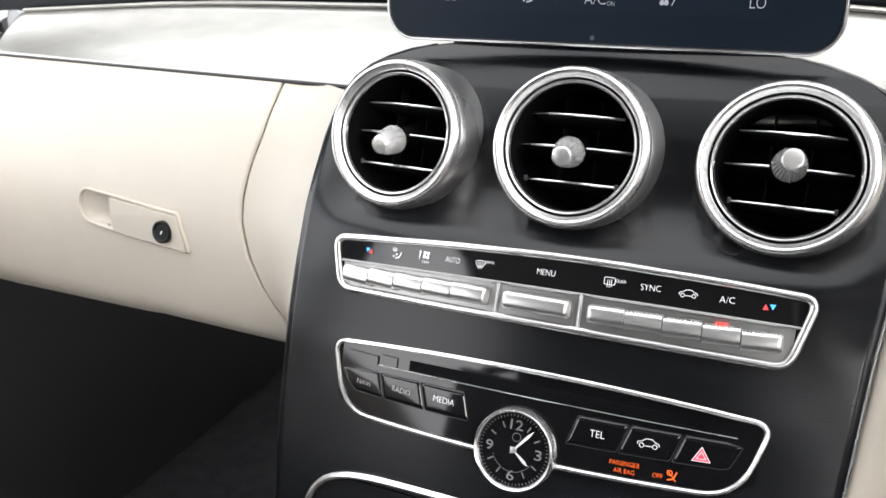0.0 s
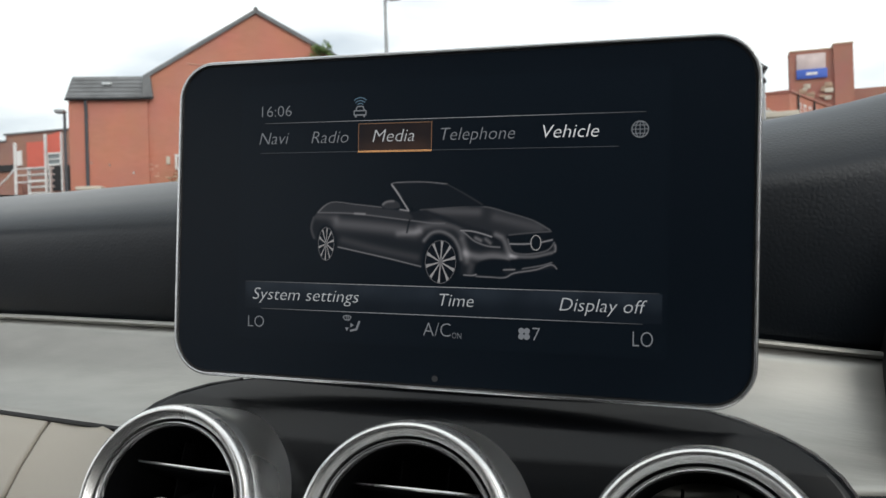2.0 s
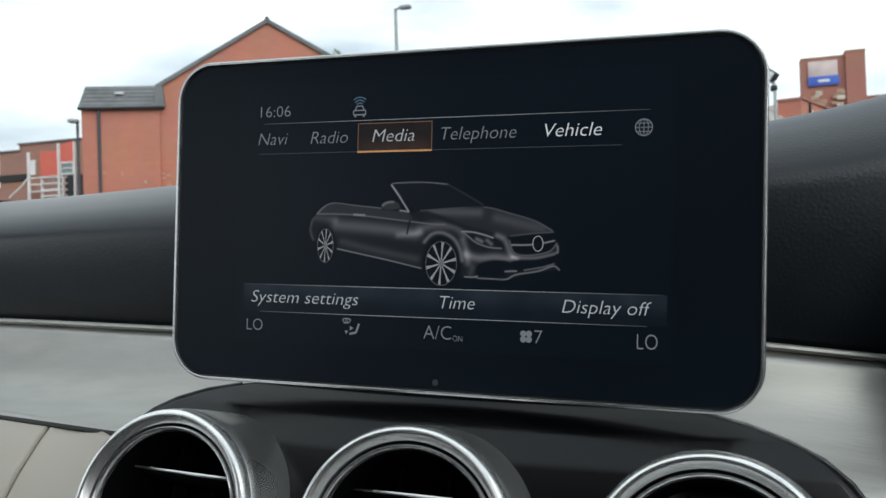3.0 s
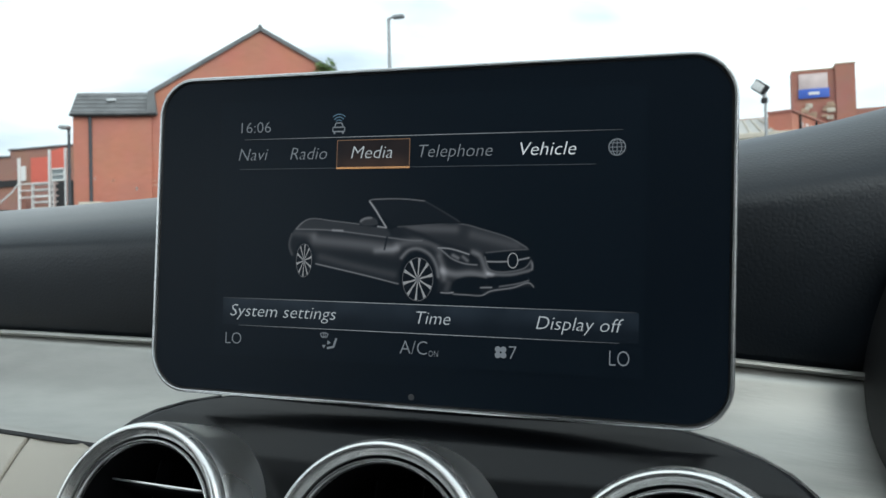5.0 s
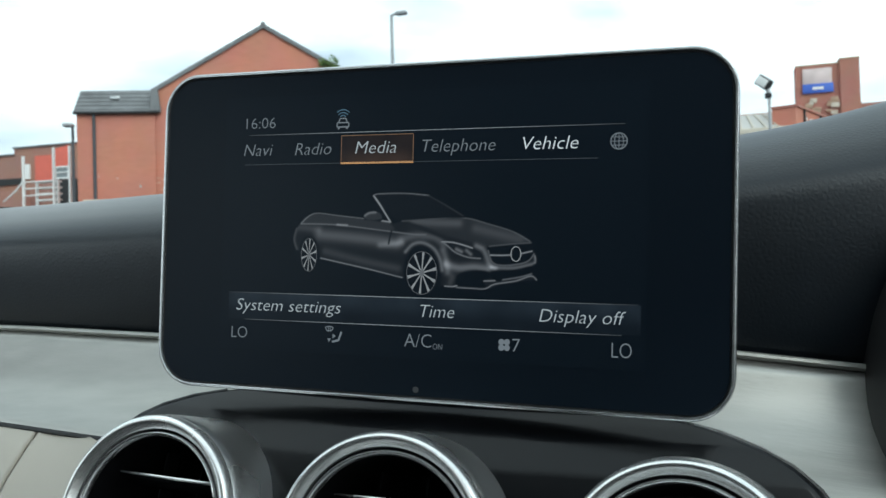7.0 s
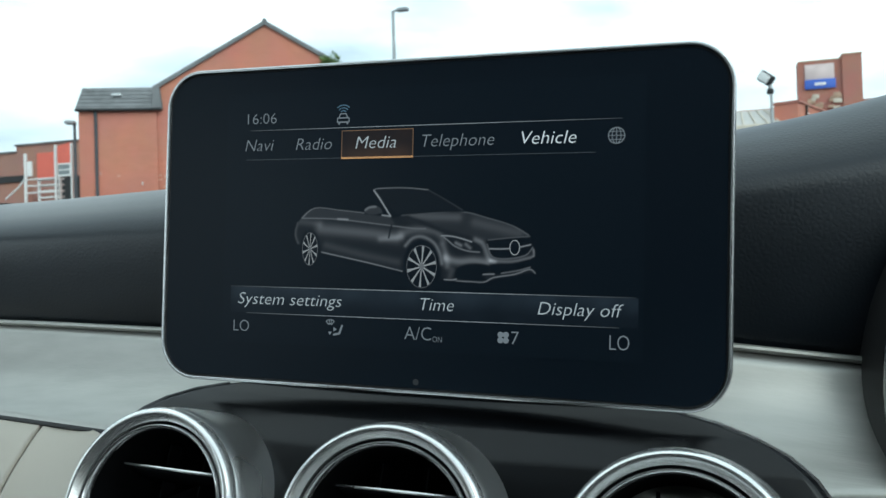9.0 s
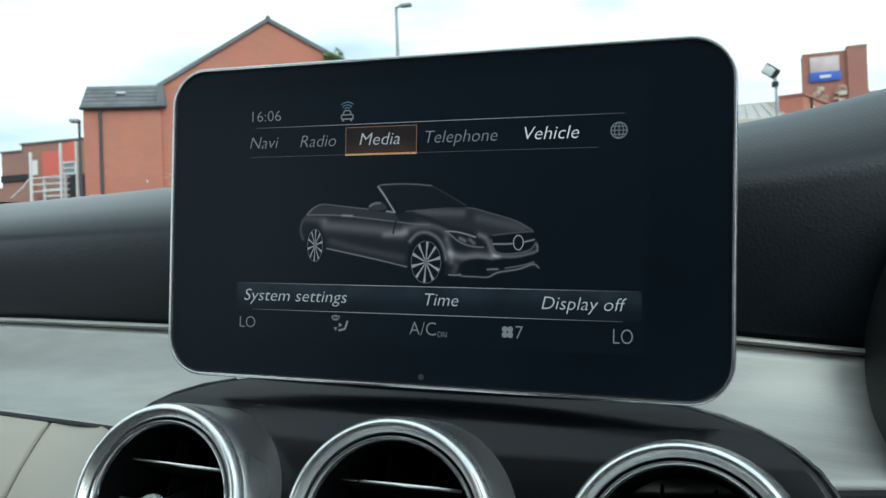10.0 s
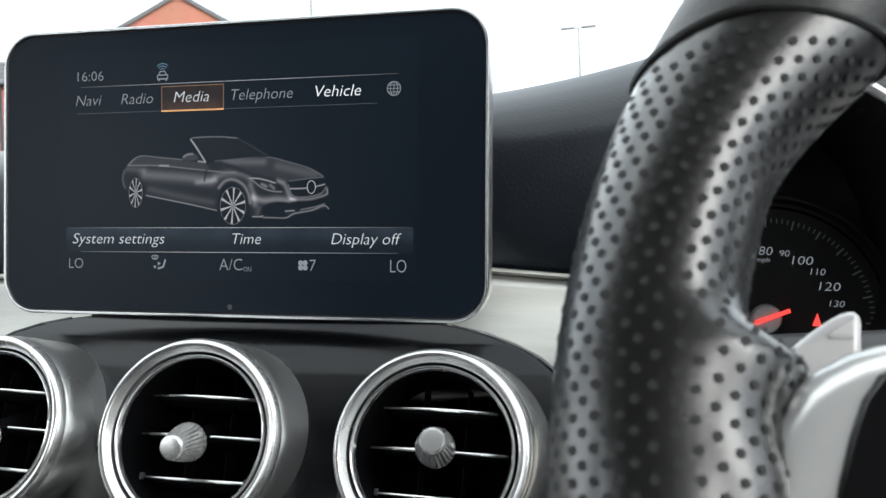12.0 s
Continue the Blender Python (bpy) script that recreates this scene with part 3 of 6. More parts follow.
# parked cars
def parked_car(m, paint, label, wide=1.78, long=4.2, high=1.48):
    c = thing("parked_car", m, label, "car", group="parked cars", local=True)
    side = [(-0.5, 0.30), (-0.5, 0.52), (-0.47, 0.60), (-0.40, 0.645), (-0.24, 0.68), (0.42, 0.70), (0.48, 0.66), (0.5, 0.44), (0.48, 0.2), (-0.46, 0.2)]
    b = prism([(x * long, z * high) for x, z in side], -wide / 2, wide / 2, pose(0, 0, 0, 90, 0, 0), 0)
    bmesh.ops.bevel(b, geom=list(b.edges), offset=0.06, segments=3, affect="EDGES", profile=0.5)
    part("body", b, paint, c)

    def at(x, z, s, out=0.0):
        """A point of the cabin's side: it leans in towards the roof."""
        f = (z - 0.68) / 0.31
        return Vector((x * long, s * (wide / 2 - 0.05 - 0.15 * f + out), z * high))
    roof = sheet(lambda u, v: ((-0.075 + 0.40 * u) * long, (v - 0.5) * (wide - 0.40), (0.965 + 0.028 * math.sin(math.pi * min(1, 0.12 + 0.8 * u)) * (1 - 0.5 * (2 * v - 1) ** 2)) * high), 14, 10)
    solid(part("roof", roof, paint, c), 0.04)
    part("floor_pan", box((0.10 * long, 0, 0.66 * high), (0.62 * long, wide - 0.3, 0.06)), MATTE, c, smooth=False)
    for x in (-0.02, 0.20):
        for s in (-0.36, 0.36):
            part("seat", box((x * long, s, 0.76 * high), (0.16, 0.46, 0.30 * high), 0.06), LINING, c, "dark seat seen through the glass")
    for s in (-1, 1):
        part("pillar", tube([at(-0.245, 0.68, s), at(-0.16, 0.84, s), at(-0.072, 0.968, s)], 0.045, n=8), paint, c)
        part("pillar", tube([at(0.105, 0.68, s), at(0.103, 0.84, s), at(0.10, 0.972, s)], 0.07, n=8, flat=0.5), MATTE, c, "black door pillar")
        part("pillar", tube([at(0.455, 0.68, s), at(0.41, 0.84, s), at(0.322, 0.966, s)], 0.075, n=8), paint, c)
        part("roof_rail", tube([at(-0.075, 0.966, s), at(0.1, 0.985, s), at(0.325, 0.966, s)], 0.04, n=8), paint, c)
        for poly in (((-0.225, 0.695), (0.085, 0.70), (0.085, 0.955), (-0.068, 0.95)), ((0.125, 0.70), (0.43, 0.71), (0.385, 0.84), (0.315, 0.95), (0.125, 0.957))):
            g = bmesh.new()
            g.faces.new([g.verts.new(at(x, z, s, 0.012)) for x, z in poly])
            part("side_window", g, CARPANE, c, smooth=False)
    for x0, x1 in ((-0.243, -0.078), (0.452, 0.325)):
        g = bmesh.new()
        g.faces.new([g.verts.new(p) for p in (at(x0, 0.69, -1), at(x0, 0.69, 1), at(x1, 0.96, 1), at(x1, 0.96, -1))])
        part("windscreen", g, CARPANE, c, smooth=False)
    for x in (-0.31, 0.30):
        for s in (-1, 1):
            w = part("wheel", lathe([(0.0, 0.1), (0.2, 0.1), (0.3, 0.09), (0.32, 0.05), (0.32, -0.05), (0.3, -0.09), (0.0, -0.09)], 24, pose(x * long, s * (wide / 2 - 0.1), 0.32, -90 * s, 0, 0)), TYRE, c)
            part("rim", lathe([(0.0, 0.115), (0.17, 0.112), (0.19, 0.09)], 20, pose(x * long, s * (wide / 2 - 0.1), 0.32, -90 * s, 0, 0)), STEEL, w, "silver alloy rim")
    for s in (-1, 1):
        part("headlight", box((-0.487 * long, s * wide * 0.36, 0.50 * high), (0.12, 0.32, 0.14), 0.03), CARSILVER, c)
        part("tail_light", box((0.487 * long, s * wide * 0.4, 0.55 * high), (0.1, 0.22, 0.2), 0.03), CARRED, c)
        part("door_mirror", box((-0.17 * long, s * (wide / 2 + 0.06), 0.72 * high), (0.12, 0.2, 0.14), 0.04), paint, c)
    return c


parked_car(OUT @ pose(-15.75, 17.4, 0, 0, 0, 78), CARWHITE, "white people carrier parked by the brick wall", 1.9, 4.4, 1.88)
parked_car(OUT @ pose(-9.7, 7.5, 0, 0, 0, 176), CARWHITE, "white van-like car parked at the end of the row", 1.9, 4.6, 1.80)
parked_car(OUT @ pose(-13.3, 18.6, 0, 0, 0, 60), CARSILVER, "pale silver hatchback parked in the row", high=1.50)
parked_car(OUT @ pose(-8.9, 16.4, 0, 0, 0, 50), CARSILVER, "silver saloon parked under the billboard", high=1.52)
parked_car(OUT @ pose(1.27, 10.8, 0, 0, 0, 177), CARRED, "red hatchback parked ahead of the dashboard", high=1.52)

# white post
wp = thing("post", OUT @ pose(-15.42, 18.9, 0), "white painted post by the wall", "post", local=True)
part("shaft", box((0, 0, 0.95), (0.30, 0.2, 1.9), 0.02), WHITE, wp)

# brick buildings of the yard with an outside stair
yard = thing("yard_building", stand(-31, 36), "low brown brick buildings round a yard", "building", local=True)
part("wall", box((-6.15, 3.5, 2.5), (1.40, 6, 7.2)), BRICK_DULL, yard, smooth=False)
part("wall", box((-3.35, 3.5, 2.7), (4.2, 6, 7.5)), BRICK_DULL, yard, smooth=False)
part("wall", box((2.4, 5, 2.75), (4.6, 6, 7.0)), BRICK, yard, smooth=False)
part("roof", box((-6.15, 3.5, 6.13), (1.50, 6.2, 0.08)), SLATE, yard, smooth=False)
part("roof", box((-3.35, 3.5, 6.48), (4.3, 6.2, 0.08)), SLATE, yard, smooth=False)
part("roof", box((2.4, 5, 6.30), (4.8, 6.3, 0.14)), SLATE, yard, smooth=False)
part("fascia_board", box((-5.85, 0.45, 4.66), (2.0, 0.10, 0.36), 0.01), MATTE, yard, "black fascia board", smooth=False)
REDCLAD = mat("red_cladding", (0.62, 0.13, 0.09), 0.6, var=0.1, scale=3)
part("red_panel", box((-3.42, 0.45, 5.28), (1.12, 0.10, 1.34), 0.01), REDCLAD, yard, "red clad panel", smooth=False)
part("red_panel", prism([(-2.80, 5.30), (-1.75, 5.30), (-1.75, 6.40), (-2.80, 6.20)], -0.45, -0.40, pose(0, 0, 0, 90, 0, 0)), REDCLAD, yard, "red sloping clad panel", smooth=False)
part("door", box((-4.52, 0.45, 5.15), (0.34, 0.10, 0.80), 0.02), WHITE, yard, "white door", smooth=False)
window(yard, -2.22, 4.97, 0.86, 0.60, 0.45)
part("dark_opening", box((-1.95, 0.45, 3.95), (1.5, 0.10, 1.30), 0.01), MATTE, yard, "dark sheltered opening", smooth=False)
part("lower_wall", box((-5.2, -0.6, 2.6), (3.4, 0.3, 2.9)), BRICK_DULL, yard, "lower brown brick wall", smooth=False)
stair = thing("outside_stair", stand(-26.2, 29), "white steel fire stair beside the building", "staircase", local=True)
for x, z in ((-2.34, 5.0), (-0.72, 5.27), (0.12, 5.28)):
    part("post", box((x, 0, z / 2 - 0.3), (0.09, 0.09, z + 0.6)), WHITE, stair, smooth=False)
for x in (-1.72, -0.60):
    part("stringer", box((x, 0.1, 1.9), (0.06, 0.12, 4.0)), WHITE, stair, smooth=False)
for k in range(12):
    part("tread", box((-1.16, 0.2, 1.0 + 0.26 * k), (1.1, 0.3, 0.06)), WHITE, stair, smooth=False)
for z in (3.30, 3.60, 3.88):
    part("rail", box((-1.53, 0, z), (1.6, 0.05, 0.05)), WHITE, stair, smooth=False)
part("handrail", tube([(-2.34, -0.05, 3.9), (-2.7, -0.05, 3.55), (-3.4, -0.05, 3.1)], 0.035), WHITE, stair)

# blue shed
shed = thing("warehouse", stand(-20.0, 60), "blue metal-clad retail warehouse", "building", local=True)
part("wall", prism([(-4.4, -1), (7.2, -1), (7.2, 7.6), (0.0, 8.35), (-3.2, 7.3), (-4.4, 7.0)], 0, -20, pose(0, 0, 0, 90, 0, 0)), BLUE, shed, smooth=False)
for x in (-0.2, 1.9):
    part("panel", box((x, -0.1, 7.1), (1.7, 0.2, 1.1)), WHITE, shed, smooth=False)
part("sign", box((3.8, -0.1, 7.25), (1.3, 0.2, 0.9)), mat("yellow_sign", (0.6, 0.5, 0.25), 0.5), shed, smooth=False)


# factory with its tower
TOWERBRICK = brick_mat("dull_red_brick", (0.46, 0.17, 0.125), (0.40, 0.15, 0.11), (0.42, 0.28, 0.22))
PALEROOF = mat("pale_grey_roof_sheet", (0.46, 0.45, 0.43), 0.6, var=0.1, scale=2)
TANSTONE = mat("weathered_tan_stone", (0.40, 0.28, 0.20), 0.85, var=0.35, scale=2.5)
SIGNPALE = mat("faded_pink_sign", (0.60, 0.50, 0.49), 0.5, var=0.2, scale=2)


def factory():
    f = thing("factory", stand(2.2, 40), "red brick factory with a square tower", "building", local=True)
    part("wall", box((-2.05, 4.0, 1.6), (6.25, 8, 5.2)), BRICK, f, smooth=False)
    part("cornice", box((-2.05, 3.9, 4.34), (6.45, 8.3, 0.26), 0.05), STONE, f, "pale stone cornice", smooth=False)
    part("pediment", prism([(-4.55, 4.45), (-3.70, 4.45), (-3.75, 4.72), (-4.16, 4.98), (-4.50, 4.60)], 0.02, -0.5, pose(0, 0, 0, 90, 0, 0)), BRICK, f, "small brick pediment", smooth=False)
    lantern = bmesh.new()
    lo = [(-3.55, 0.05), (0.66, 0.05), (0.66, 3.4), (-3.55, 3.4)]
    hi = [(-2.86, 0.8), (-0.24, 0.8), (-0.24, 2.6), (-2.86, 2.6)]
    va, vb = [lantern.verts.new((x, y, 4.47)) for x, y in lo], [lantern.verts.new((x, y, 5.22)) for x, y in hi]
    lantern.faces.new(vb)
    for k in range(4):
        lantern.faces.new((va[k], va[(k + 1) % 4], vb[(k + 1) % 4], vb[k]))
    part("roof", lantern, PALEROOF, f, "pale grey sheet roof", smooth=False)
    for k in range(9):
        u = k / 8
        part("roof_rib", tube([(-3.5 + 4.1 * u, 0.02, 4.50), (-2.82 + 2.56 * u, 0.78, 5.24)], 0.03, n=6), STONE, f)
    part("back_parapet", box((-1.5, 4.4, 4.9), (5.2, 0.4, 1.75)), BRICK, f, "red brick parapet behind the roof", smooth=False)
    part("rendered_wall", box((-0.64, -0.04, 3.58), (2.1, 0.1, 1.36)), WHITE, f, "white rendered wall panel", smooth=False)
    part("rendered_band", box((-0.5, -0.06, 2.2), (3.2, 0.14, 1.5)), STONE, f, "pale ground-floor band", smooth=False)
    part("stone_pier", box((-2.32, -0.05, 3.0), (0.52, 0.12, 2.1)), STONE, f, "pale stone window surround", smooth=False)
    for x in (-3.9, -3.15):
        window(f, x, 3.5, 0.42, 0.95, -0.05, EYE4, 3)
    m = pose(0.83, 0.0, 0, 0, 0, 71.5) @ pose(0, 0, 0, 0, -1.2, 0)
    part("wing", box((6.6, 0.5, 1.85), (13.2, 1.0, 6.9), 0, m), BRICK, f, smooth=False)
    part("wing_cornice", box((6.6, 0.48, 5.34), (13.3, 1.12, 0.10), 0, m), TOWERBRICK, f, smooth=False)
    part("wing_band", box((6.6, -0.03, 3.72), (13.1, 0.06, 0.14), 0, m), TOWERBRICK, f, "darker brick string course", smooth=False)
    for k in range(12):
        for z, hgt in ((2.75, 1.02), (4.43, 1.02)):
            window(f, 1.62 + 0.93 * k, z, 0.40, hgt, 0.045, m, 2, PALEPANE)
            part("window_sill", box((1.62 + 0.93 * k, 0.03, z - hgt / 2 - 0.08), (0.50, 0.10, 0.08), 0, m), STONE, f, smooth=False)
    for x in (1.12, 4.0, 7.75):
        part("wall_pipe", tube([m @ Vector((x, -0.08, -1)), m @ Vector((x, -0.08, 2.5)), m @ Vector((x, -0.08, 5.25))], 0.05), MATTE, f, "dark drainpipe")
    part("tower", box((3.77, 16.7, 4.6), (3.52, 1.4, 11.2)), TOWERBRICK, f, "square brick tower", smooth=False)
    part("tower_base", box((3.74, 16.7, 3.2), (3.60, 1.5, 9.4)), TOWERBRICK, f, "wider tower foot", smooth=False)
    part("tower_pilaster", box((4.98, 16.6, 4.75), (1.06, 1.6, 11.3)), TOWERBRICK, f, "projecting brick corner of the tower", smooth=False)
    part("tower_cap", box((3.22, 16.7, 10.23), (2.46, 1.5, 0.10), 0.02), TANSTONE, f, smooth=False)
    part("tower_cap", box((4.98, 16.6, 10.44), (1.14, 1.7, 0.10), 0.02), TANSTONE, f, smooth=False)
    s = part("tower_sign", box((3.20, 15.95, 9.55), (1.62, 0.1, 0.92), 0.02), SIGNPALE, f, "white and pink sign board")
    part("sign_band", box((3.22, 15.88, 8.80), (1.72, 0.1, 0.56), 0.01), BLUE, s, "blue sign band")
    part("sign_mark", box((3.22, 15.82, 8.80), (0.62, 0.02, 0.16), 0.01), WHITE, s, smooth=False)
    rnd = random.Random(4)
    for k in range(26):
        part("stone_patch", box((1.95 + 2.4 * rnd.random(), 15.80, 7.2 + 0.9 * rnd.random()), (rnd.uniform(0.15, 0.5), 0.12, rnd.uniform(0.10, 0.3)), 0.02), TANSTONE if k % 3 else STONE, f, "weathered tan stone facing")
    part("right_range", box((10.0, 19.5, 3.4), (9.0, 4, 9.1)), BRICK_DULL, f, smooth=False)
    part("far_block", box((8.85, 14.5, 1.9), (7.4, 4, 7.8)), BRICK_DULL, f, smooth=False)
    part("stone_quoin", box((5.22, 12.45, 3.2), (0.30, 0.14, 4.8), 0.02), STONE, f, "pale stone corner")
    for x in (5.72, 6.75, 7.8):
        window(f, x, 4.25, 0.7, 1.5, 12.45, EYE4, 4)
        part("stone_surround", box((x, 12.47, 4.25), (0.98, 0.08, 1.8)), STONE, f, "pale stone window surround", smooth=False)
    return f


factory()


def lamp_post(m, height, label, arms, head, group="street lamps"):
    p = thing("street_lamp", m, label, "street lamp", group=group, local=True)
    part("pole", tube([(0, 0, -0.5), (0, 0, height * 0.5), (0, 0, height)], [height * 0.012, height * 0.009, height * 0.006], n=10), STEEL, p)
    for s in arms:
        part("arm", tube([(0, 0, height - 0.03), (s * 0.05, 0, height), (s * 0.15, 0, height + 0.01)], 0.03), STEEL, p)
        part("lamp_head", box((s * (0.12 + head / 2), 0, height + 0.01), (head, 0.18, 0.09), 0.03), STEEL, p)
    return p


lamp_post(stand(-7.88, 20), 6.48, "grey street lamp with one arm", (1,), 0.30)
lamp_post(stand(-2.0, 30), 6.36, "slim twin-arm street lamp", (-1, 1), 0.5)
lamp_post(stand(-11.95, 40), 5.0, "distant slim car park lamp", (-1, 1), 0.2)
lamp_post(stand(-6.75, 40), 5.75, "distant slim car park lamp", (-1,), 0.2)
lamp_post(stand(-5.82, 42), 4.45, "distant slim car park lamp", (1,), 0.15)
fl = thing("floodlight_mast", stand(1.08, 21), "dark floodlight mast with angled lamps", "floodlight", local=True)
part("pole", tube([(0, 0, -0.5), (0, 0, 2), (0, 0, 3.66)], [0.045, 0.038, 0.032]), STEEL, fl)
HEAD = Matrix.Translation((-0.10, 0, 3.93)) @ pose(0, 0, 0, 0, 0, -25) @ pose(0, 0, 0, 0, 38, 0)
part("lamp", box((0, 0, 0), (0.36, 0.16, 0.25), 0.03, HEAD), MATTE, fl)
part("lens", box((-0.02, -0.09, 0.0), (0.26, 0.03, 0.19), 0.01, HEAD), WHITE, fl)
part("bracket", tube([(0, 0, 3.6), (-0.02, -0.02, 3.74), (-0.06, 0.0, 3.84)], 0.045), STEEL, fl)
part("clamp", box((-0.02, 0, 3.62), (0.15, 0.18, 0.12), 0.03), MATTE, fl)

# ---------------------------------------------------------------- cabin shell
def cabin():
    part("cabin_floor", box((0, -0.75, 0.27), (1.5, 2.9, 0.06)), CARPET, None, smooth=False)
    tagged(bpy.data.objects["cabin_floor"], "dark grey carpeted footwell floor", "floor", kind="structure")
    fw = part("wall_front", box((0, 0.72, 0.62), (1.5, 0.06, 0.8)), HAZEGREY, None, smooth=False)
    tagged(fw, "bulkhead behind the dashboard, its grey raised to stand in for haze", "wall", kind="structure")
    # Unseen wall in place of the seats; its height blocks light from behind.
    rw = part("wall_back", box((0, -1.5, 0.75), (1.5, 0.10, 0.90), 0.03), MATTE, None, smooth=False)
    tagged(rw, "unseen dark rear wall, its height set to block light", "wall", kind="structure")
    # Added out of view to keep the bright rear out of the gloss keys.
    rh = part("trim_header", box((0, -1.86, 1.29), (1.2, 0.06, 0.24), 0.02), LINING, None, smooth=False)
    tagged(rh, "unseen dark header, added to block light from the rear", "trim", kind="structure")
    roof = sheet(lambda u, v: ((u - 0.5) * 1.16, -0.32 - 1.5 * v, 1.40 + 0.03 * math.sin(math.pi * u)), 24, 24)
    rf = part("ceiling", roof, ROOFLINING)
    solid(rf, 0.03)
    tagged(rf, "pale beige cloth headlining", "ceiling", kind="structure")
    for s, nm in ((-1, "wall_left"), (1, "wall_right")):
        d = part(nm, box((s * 0.76, -0.75, 0.51), (0.08, 2.9, 0.42), 0.02), MATTE)
        tagged(d, "black lower door panel", "wall", kind="structure")
        d = part(nm + "_upper", box((s * 0.76, -0.75, 0.79), (0.09, 2.9, 0.14), 0.03), BEIGE)
        tagged(d, "beige upper door panel below the side window", "wall", kind="structure")
        # Unseen panel whose beige replaces a seat in the reflections of the gloss keys.
        d = part(nm + "_quarter", box((s * 0.71, -1.15, 0.875), (0.06, 1.34, 0.07), 0.02), BEIGE)
        tagged(d, "unseen beige side panel, added to reflect in the console", "wall", kind="structure")
        d = part("trim_pillar_middle", tube([(s * 0.73, -0.48, 0.85), (s * 0.70, -0.51, 1.02), (s * 0.66, -0.54, 1.22), (s * 0.58, -0.60, 1.40)], 0.045, n=10), LINING)
        tagged(d, "dark grey lined door pillar", "trim", kind="structure")
        for q, pts in (("trim_pillar_front", [(s * 0.76, 0.20, 1.03), (s * 0.69, -0.08, 1.24), (s * 0.58, -0.34, 1.40)]), ("trim_pillar_back", [(s * 0.74, -1.48, 0.86), (s * 0.72, -1.5, 1.0), (s * 0.66, -1.6, 1.25), (s * 0.58, -1.8, 1.40)]), ("trim_rail", [(s * 0.58, -0.30, 1.40), (s * 0.585, -1.0, 1.41), (s * 0.58, -1.82, 1.40)])):
            p = part(q, tube(pts, 0.035, n=10), LINING)
            tagged(p, "dark grey lined roof pillar", "trim", kind="structure")
    ws = part("window_1", sheet(lambda u, v: ((u - 0.5) * (1.48 - 0.32 * v), 0.64 - 0.95 * v - 1.7 * (1 - v) * (u - 0.5) ** 2, 1.03 + 0.37 * v + 0.03 * math.sin(math.pi * v)), 16, 10), GLASS)
    ws.visible_shadow = False
    fb = part("trim_windscreen", sheet(lambda u, v: ((u - 0.5) * (1.48 - 0.32 * 0.14 * v), 0.637 - 0.95 * 0.14 * v - 1.7 * (u - 0.5) ** 2, 1.028 + (0.0625 - 0.006 * u) * v), 24, 2), DEEP)
    solid(fb, 0.002)
    tagged(fb, "black printed border at the foot of the windscreen", "trim", kind="structure")
    tagged(ws, "clear raked windscreen", "windscreen", kind="structure")


cabin()


# ---------------------------------------------------------------- dashboard
def bow_y(x):
    return 0.034 + 0.21 * math.sqrt(x * x + 0.004)


def fall(x):
    """How far the upper edge of the trim drops towards the door."""
    return float(np.interp(-x, [0.28, 0.33, 0.40, 0.50, 0.60, 0.75], [0.0, 0.008, 0.04, 0.12, 0.20, 0.30]))


def strip_y(x):
    return bow_y(x) - 0.042 * fall(x)


def strip_z(x):
    return 1.0205 + 0.030 * x - 0.12 * max(0.0, x - 0.105) - 0.049 * fall(x)


CREST_X = [-0.75, -0.5, -0.335, -0.21, 0.0, 0.12, 0.185, 0.24, 0.30, 0.42, 0.56, 0.66, 0.75]
CREST_Z = [1.070, 1.083, 1.090, 1.097, 1.107, 1.119, 1.135, 1.152, 1.166, 1.172, 1.155, 1.11, 1.08]


def crest(x):
    k = sum(np.interp(x + d, CREST_X, CREST_Z) for d in (-0.05, -0.025, 0, 0.025, 0.05)) / 5
    return float(k)


def pad_point(x, v):
    """The padded top: front face, roll and top, v from 0 (the strip) to 1 (the foot of the windscreen)."""
    y0, z0, zc = strip_y(x), strip_z(x), crest(x)
    h = zc - z0
    prof = [(0.0, 0.0), (-0.004, 0.06), (-0.007, 0.30), (-0.009, 0.58), (-0.0075, 0.69), (-0.001, 0.775), (0.011, 0.855), (0.027, 0.925), (0.047, 0.985), (0.070, 1.008), (0.10, 0.99), (0.14, 0.93), (0.25, 0.88), (0.36, 0.86), (0.44, 0.85)]
    n = len(prof) - 1
    at = [v * n + d * min(1.0, v * n, n - v * n) for d in (-0.6, -0.4, -0.2, 0.0, 0.2, 0.4, 0.6)]
    dy = float(np.mean(np.interp(at, range(n + 1), [q[0] for q in prof])))
    dz = float(np.mean(np.interp(at, range(n + 1), [q[1] for q in prof])))
    return (x, y0 + dy, z0 + h * dz)


def dashboard_top():
    d = thing("dashboard", Matrix.Translation((0, 0.12, 1.0)), "black grained leather padded dashboard top", "dashboard")
    skin = sheet(lambda u, v: pad_point(-0.74 + 1.48 * u, v), 240, 60)
    hole = []
    for f in skin.faces:
        p = f.calc_center_median()
        hz = 0.106 if p.z > 1.01 else 0.074
        if p.y < 0.16 and ((p.x - 0.255) / 0.074) ** 2 + ((p.z - 1.01) / hz) ** 2 < 1.0:
            hole.append(f)
    bmesh.ops.delete(skin, geom=hole, context="FACES")
    ob = outward(part("pad", skin, PAD, d, sharp=80))
    solid(ob, 0.004, -1.0)
    part("defroster_strip", sheet(lambda u, v: (-0.72 + 1.44 * u, 0.50 + 0.10 * v, 1.075 + (0.012 + 0.009 * max(0.0, min(1.0, (0.45 - u) * 8))) * math.sin(math.pi * v) + 0.006 * (u > 0.5)), 60, 6), MATTE, d, "matt black defroster strip")
